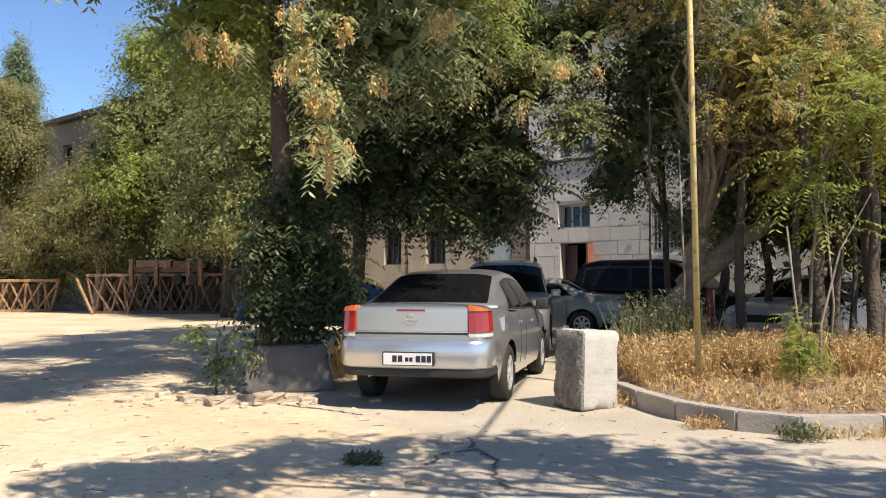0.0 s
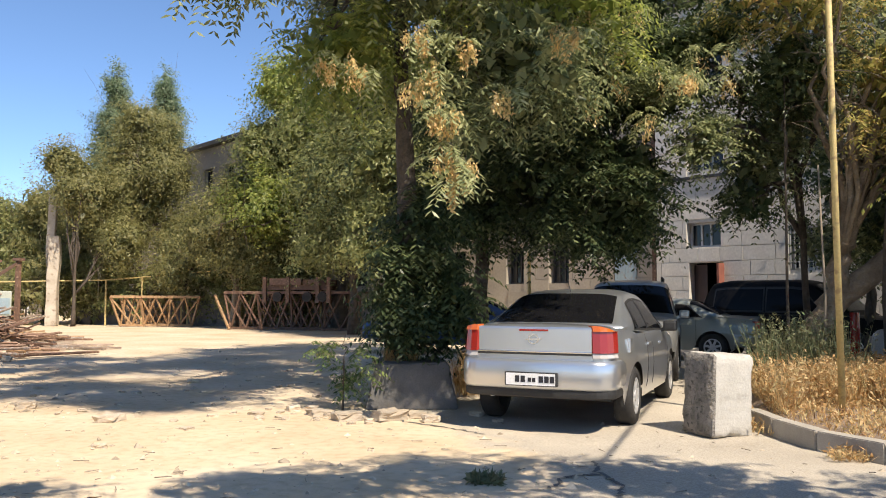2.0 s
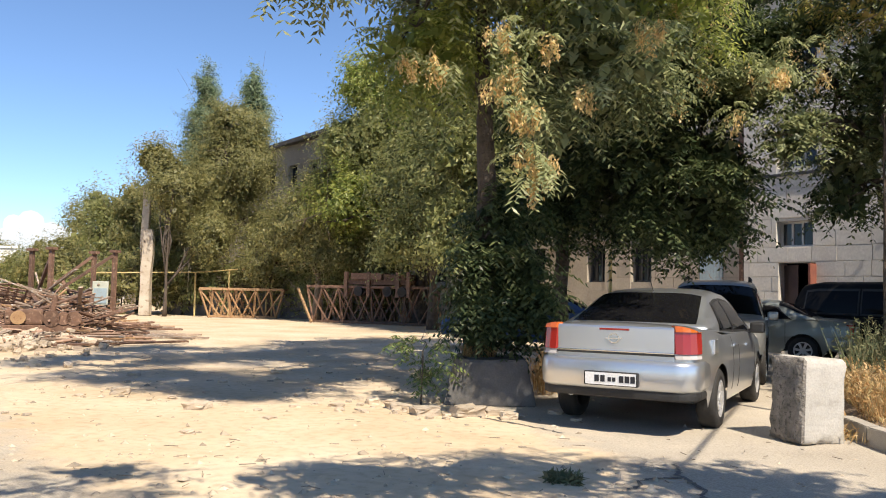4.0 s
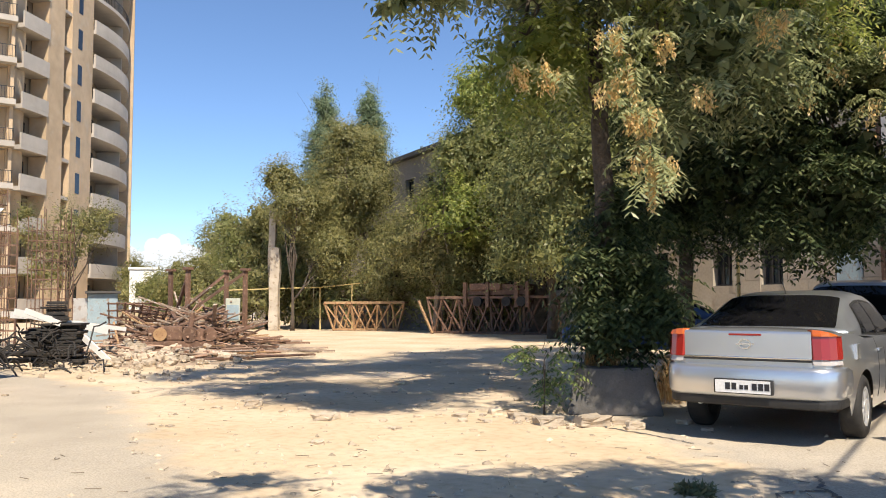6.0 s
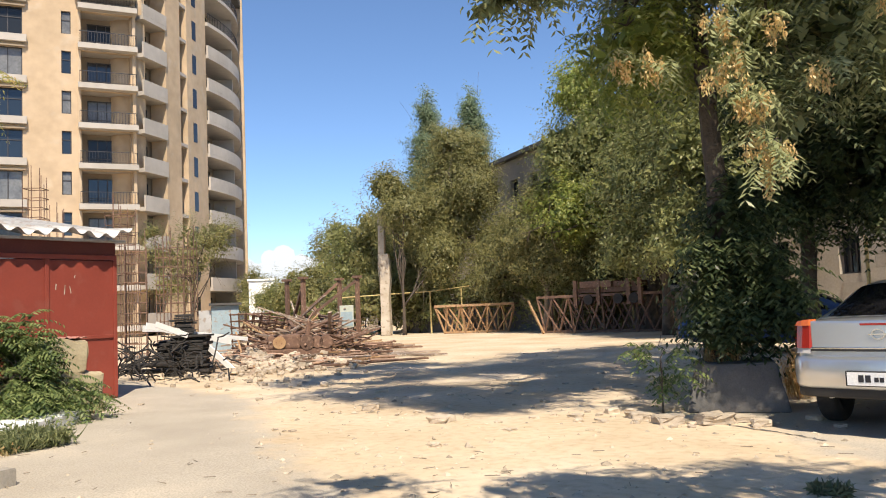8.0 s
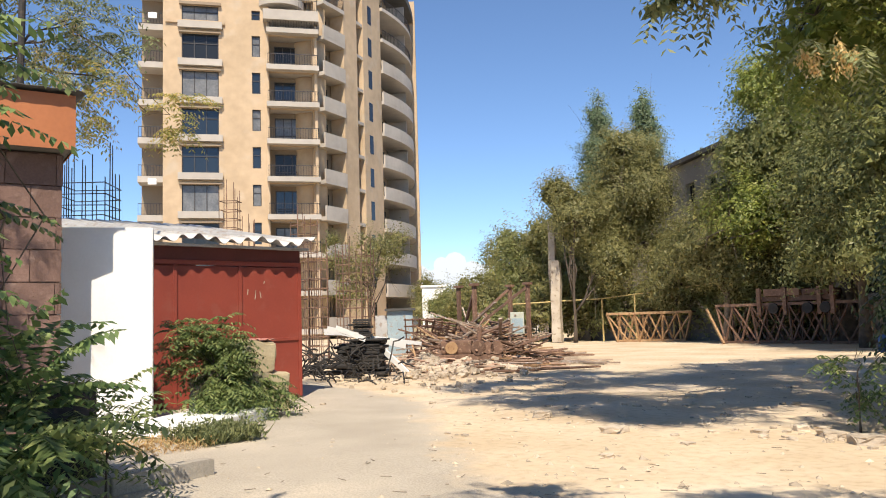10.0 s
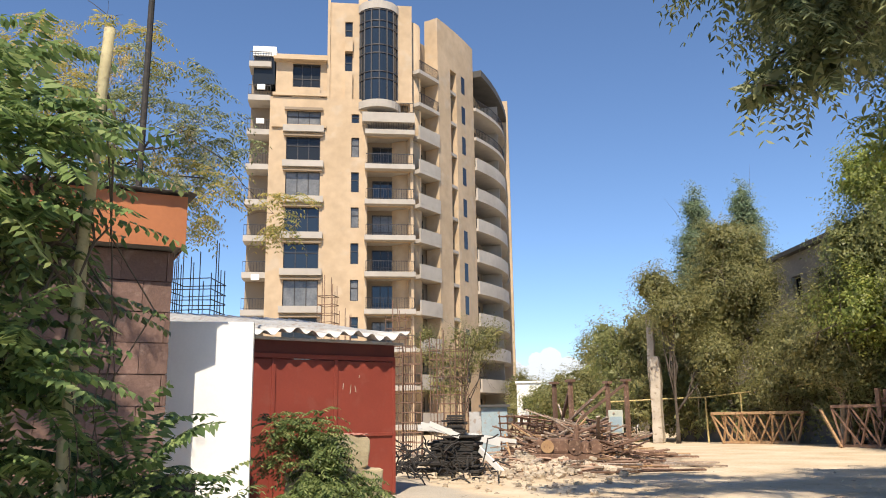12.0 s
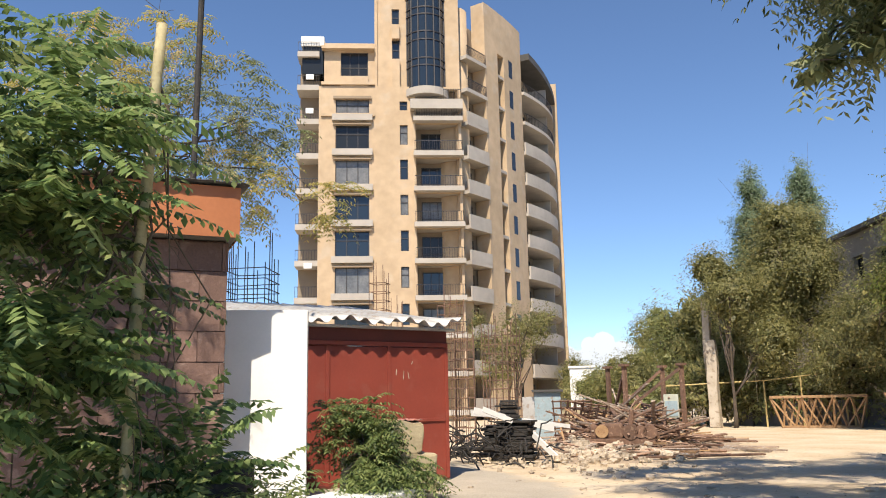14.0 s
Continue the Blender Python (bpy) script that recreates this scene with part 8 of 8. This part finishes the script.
for i, (x, y, s) in enumerate(loose):
    ob = new("stone", stone_mesh[i % 6])
    ob.matrix_world = pose(x, y, -0.03 * s, 0, 0, RS.uniform(0, 360)) @ Matrix.Diagonal((s, s, s * 0.55, 1))
    tagged(ob, "pale flat stone lying on sand", "stone", "loose stones")


def pebbles():
    """Gravel strewn over the yard: far too many to count."""
    rng = np.random.default_rng(8)
    base = [np.array(v) for v in ((1, 0, 0), (0, 1, 0), (-1, 0, 0), (0, -1, 0), (0, 0, 0.75), (0, 0, -0.3))]
    F0 = [(0, 1, 4), (1, 2, 4), (2, 3, 4), (3, 0, 4)]
    V, F = [], []
    for i in range(4200):
        a, d = rng.uniform(-22, 66), 3.6 + 22 * rng.uniform() ** 1.6
        p = polar(a, d)
        ins = inside(SAND, np.array([p.x]), np.array([p.y]))[0]
        if ins < -0.3 and rng.uniform() > 0.15:
            continue
        if inside(BED, np.array([p.x]), np.array([p.y]))[0] > 0:
            continue
        s = rng.exponential(0.012) + 0.006
        s = min(s, 0.07)
        t = rng.uniform(0, 6.28)
        sc = np.array([rng.uniform(0.7, 1.4), rng.uniform(0.7, 1.3), rng.uniform(0.5, 1.1)]) * s
        k = len(V)
        for b in base:
            q = b * sc + rng.normal(0, 0.12, 3) * s
            V.append((p.x + q[0] * math.cos(t) - q[1] * math.sin(t), p.y + q[0] * math.sin(t) + q[1] * math.cos(t), ground_height(p.x, p.y) + q[2]))
        F += [tuple(j + k for j in f) for f in F0]
    m = mat("gravel", (0.48, 0.40, 0.30), (0.36, 0.30, 0.22), 6, 0.95, 0.2, island=0.35)
    tagged(mesh_object("gravel", V, F, m), "loose gravel and crumbs of earth on sand", "gravel", kind="stuff")


pebbles()


def twig_litter():
    rng = np.random.default_rng(18)
    V, F = [], []
    arr = []
    for i in range(260):
        a, d = rng.uniform(-20, 60), 5 + 14 * rng.uniform() ** 1.2
        p = polar(a, d)
        if inside(BED, np.array([p.x]), np.array([p.y]))[0] > 0:
            continue
        t, L = rng.uniform(0, 6.28), rng.uniform(0.03, 0.13)
        arr.append(tube_arrays([(p.x, p.y, 0.018), (p.x + L * math.cos(t), p.y + L * math.sin(t), 0.022)], [0.004, 0.003], 4))
    v, f = join_arrays(arr)
    tagged(mesh_object("litter", v, f, M["twig_dry"]), "fallen leaf stalks and twigs on the ground", "litter", kind="stuff")


twig_litter()

# scrub that closes the far side of the yard
for i, (az_, d, h, w) in enumerate([(13.5, 37, 3.0, 1.8), (16.2, 38.5, 3.2, 2.0), (18.6, 38.0, 3.4, 2.0), (21.0, 39.5, 3.6, 2.0), (23.4, 41.5, 3.8, 2.0), (25.6, 43.0, 4.2, 2.0), (27.8, 44.5, 3.8, 2.0), (30.0, 44.8, 3.2, 2.0), (32.0, 45.5, 3.6, 1.8), (35.8, 45.5, 3.4, 1.8), (37.8, 47, 3.0, 1.8), (11.0, 35, 3.2, 1.8)]):
    make_tree("scrub_bush", "tall dry scrub with olive leaves and grey twigs", tuple(polar(az_, d)), [(0, 0, 0), (0, 0, h * 0.25), (0.1, 0, h * 0.5)], 0.05,
              [((0, 0, h * 0.45), (w, w * 0.8, h * 0.45), 1), ((w * 0.5, 0.2, h * 0.7), (w * 0.6, w * 0.6, h * 0.35), 0.6), ((-w * 0.6, 0, h * 0.35), (w * 0.6, w * 0.6, h * 0.33), 0.5)], 130 + i, leaf="simple",
              leaf_m=("leaf_olive", "leaf_far", "leaf_olive")[i % 3], counts=420, pairs=8, size=0.4, leaflet=(0.17, 0.065), group="scrub along the yard", twigs=22, limbs=4, twig_m="twig_dry", limb_r=0.03, shell=0.1)


def clouds():
    """A far bank of white cloud low over the horizon."""
    m = bpy.data.materials.new("cloud")
    m.use_nodes = True
    N, L = m.node_tree.nodes, m.node_tree.links
    # the cloud's sunlit white is put in as emission
    e = N.new("ShaderNodeEmission")
    e.inputs[0].default_value, e.inputs[1].default_value = (0.86, 0.90, 0.96, 1), 0.8
    L.new(e.outputs[0], N["Material Output"].inputs[0])
    bm = bmesh.new()
    rng = np.random.default_rng(2)
    for k in range(90):
        az_ = rng.uniform(35, 45)
        h = 150 * math.exp(-((az_ - 42) / 3.0) ** 2) + 60
        c = polar(az_, 2600, rng.uniform(0.0, 0.62) * h + 60)
        bmesh.ops.create_icosphere(bm, subdivisions=2, radius=rng.uniform(20, 46), matrix=Matrix.Translation(c))
    ob = part("cloud", bm, m, smooth=True)
    tagged(ob, "low bank of white cloud far away", "cloud", kind="structure")


clouds()
tagged(part("overhead_cable", beam_bm((3.0, 1.5, 6.0), (4.75, 10.4, 6.0), 0.05, None, None, 6), M["rubber"]), "black overhead cable running into the trees", "cable")


def crack(points, seed):
    """A dark gap in the asphalt, ragged and thin."""
    rng = np.random.default_rng(seed)
    V, F = [], []
    for (x0, y0), (x1, y1) in zip(points, points[1:]):
        n = 10
        for i in range(n + (points[-1] == (x1, y1))):
            u = i / n
            x, y = x0 + (x1 - x0) * u + rng.normal(0, 0.018), y0 + (y1 - y0) * u + rng.normal(0, 0.018)
            w = rng.uniform(0.006, 0.024)
            dx, dy = y1 - y0, x0 - x1
            k = math.hypot(dx, dy)
            for s in (-1, 1):
                px, py = x + s * w * dx / k, y + s * w * dy / k
                V.append((px, py, ground_height(px, py) + 0.006))
    F = [(2 * i, 2 * i + 1, 2 * i + 3, 2 * i + 2) for i in range(len(V) // 2 - 1)]
    tagged(mesh_object("asphalt_crack", V, F, M["concrete_dark"]), "ragged dark crack across dusty asphalt", "crack", "asphalt cracks", "structure")


crack([(0.22, 7.0), (0.26, 6.5), (0.40, 6.1), (0.36, 5.75), (0.42, 5.3)], 1)
crack([(-2.0, 9.25), (-1.75, 8.95), (-1.2, 8.55), (-0.8, 8.2)], 2)
crack([(0.26, 6.5), (0.0, 6.35), (-0.1, 6.0)], 3)
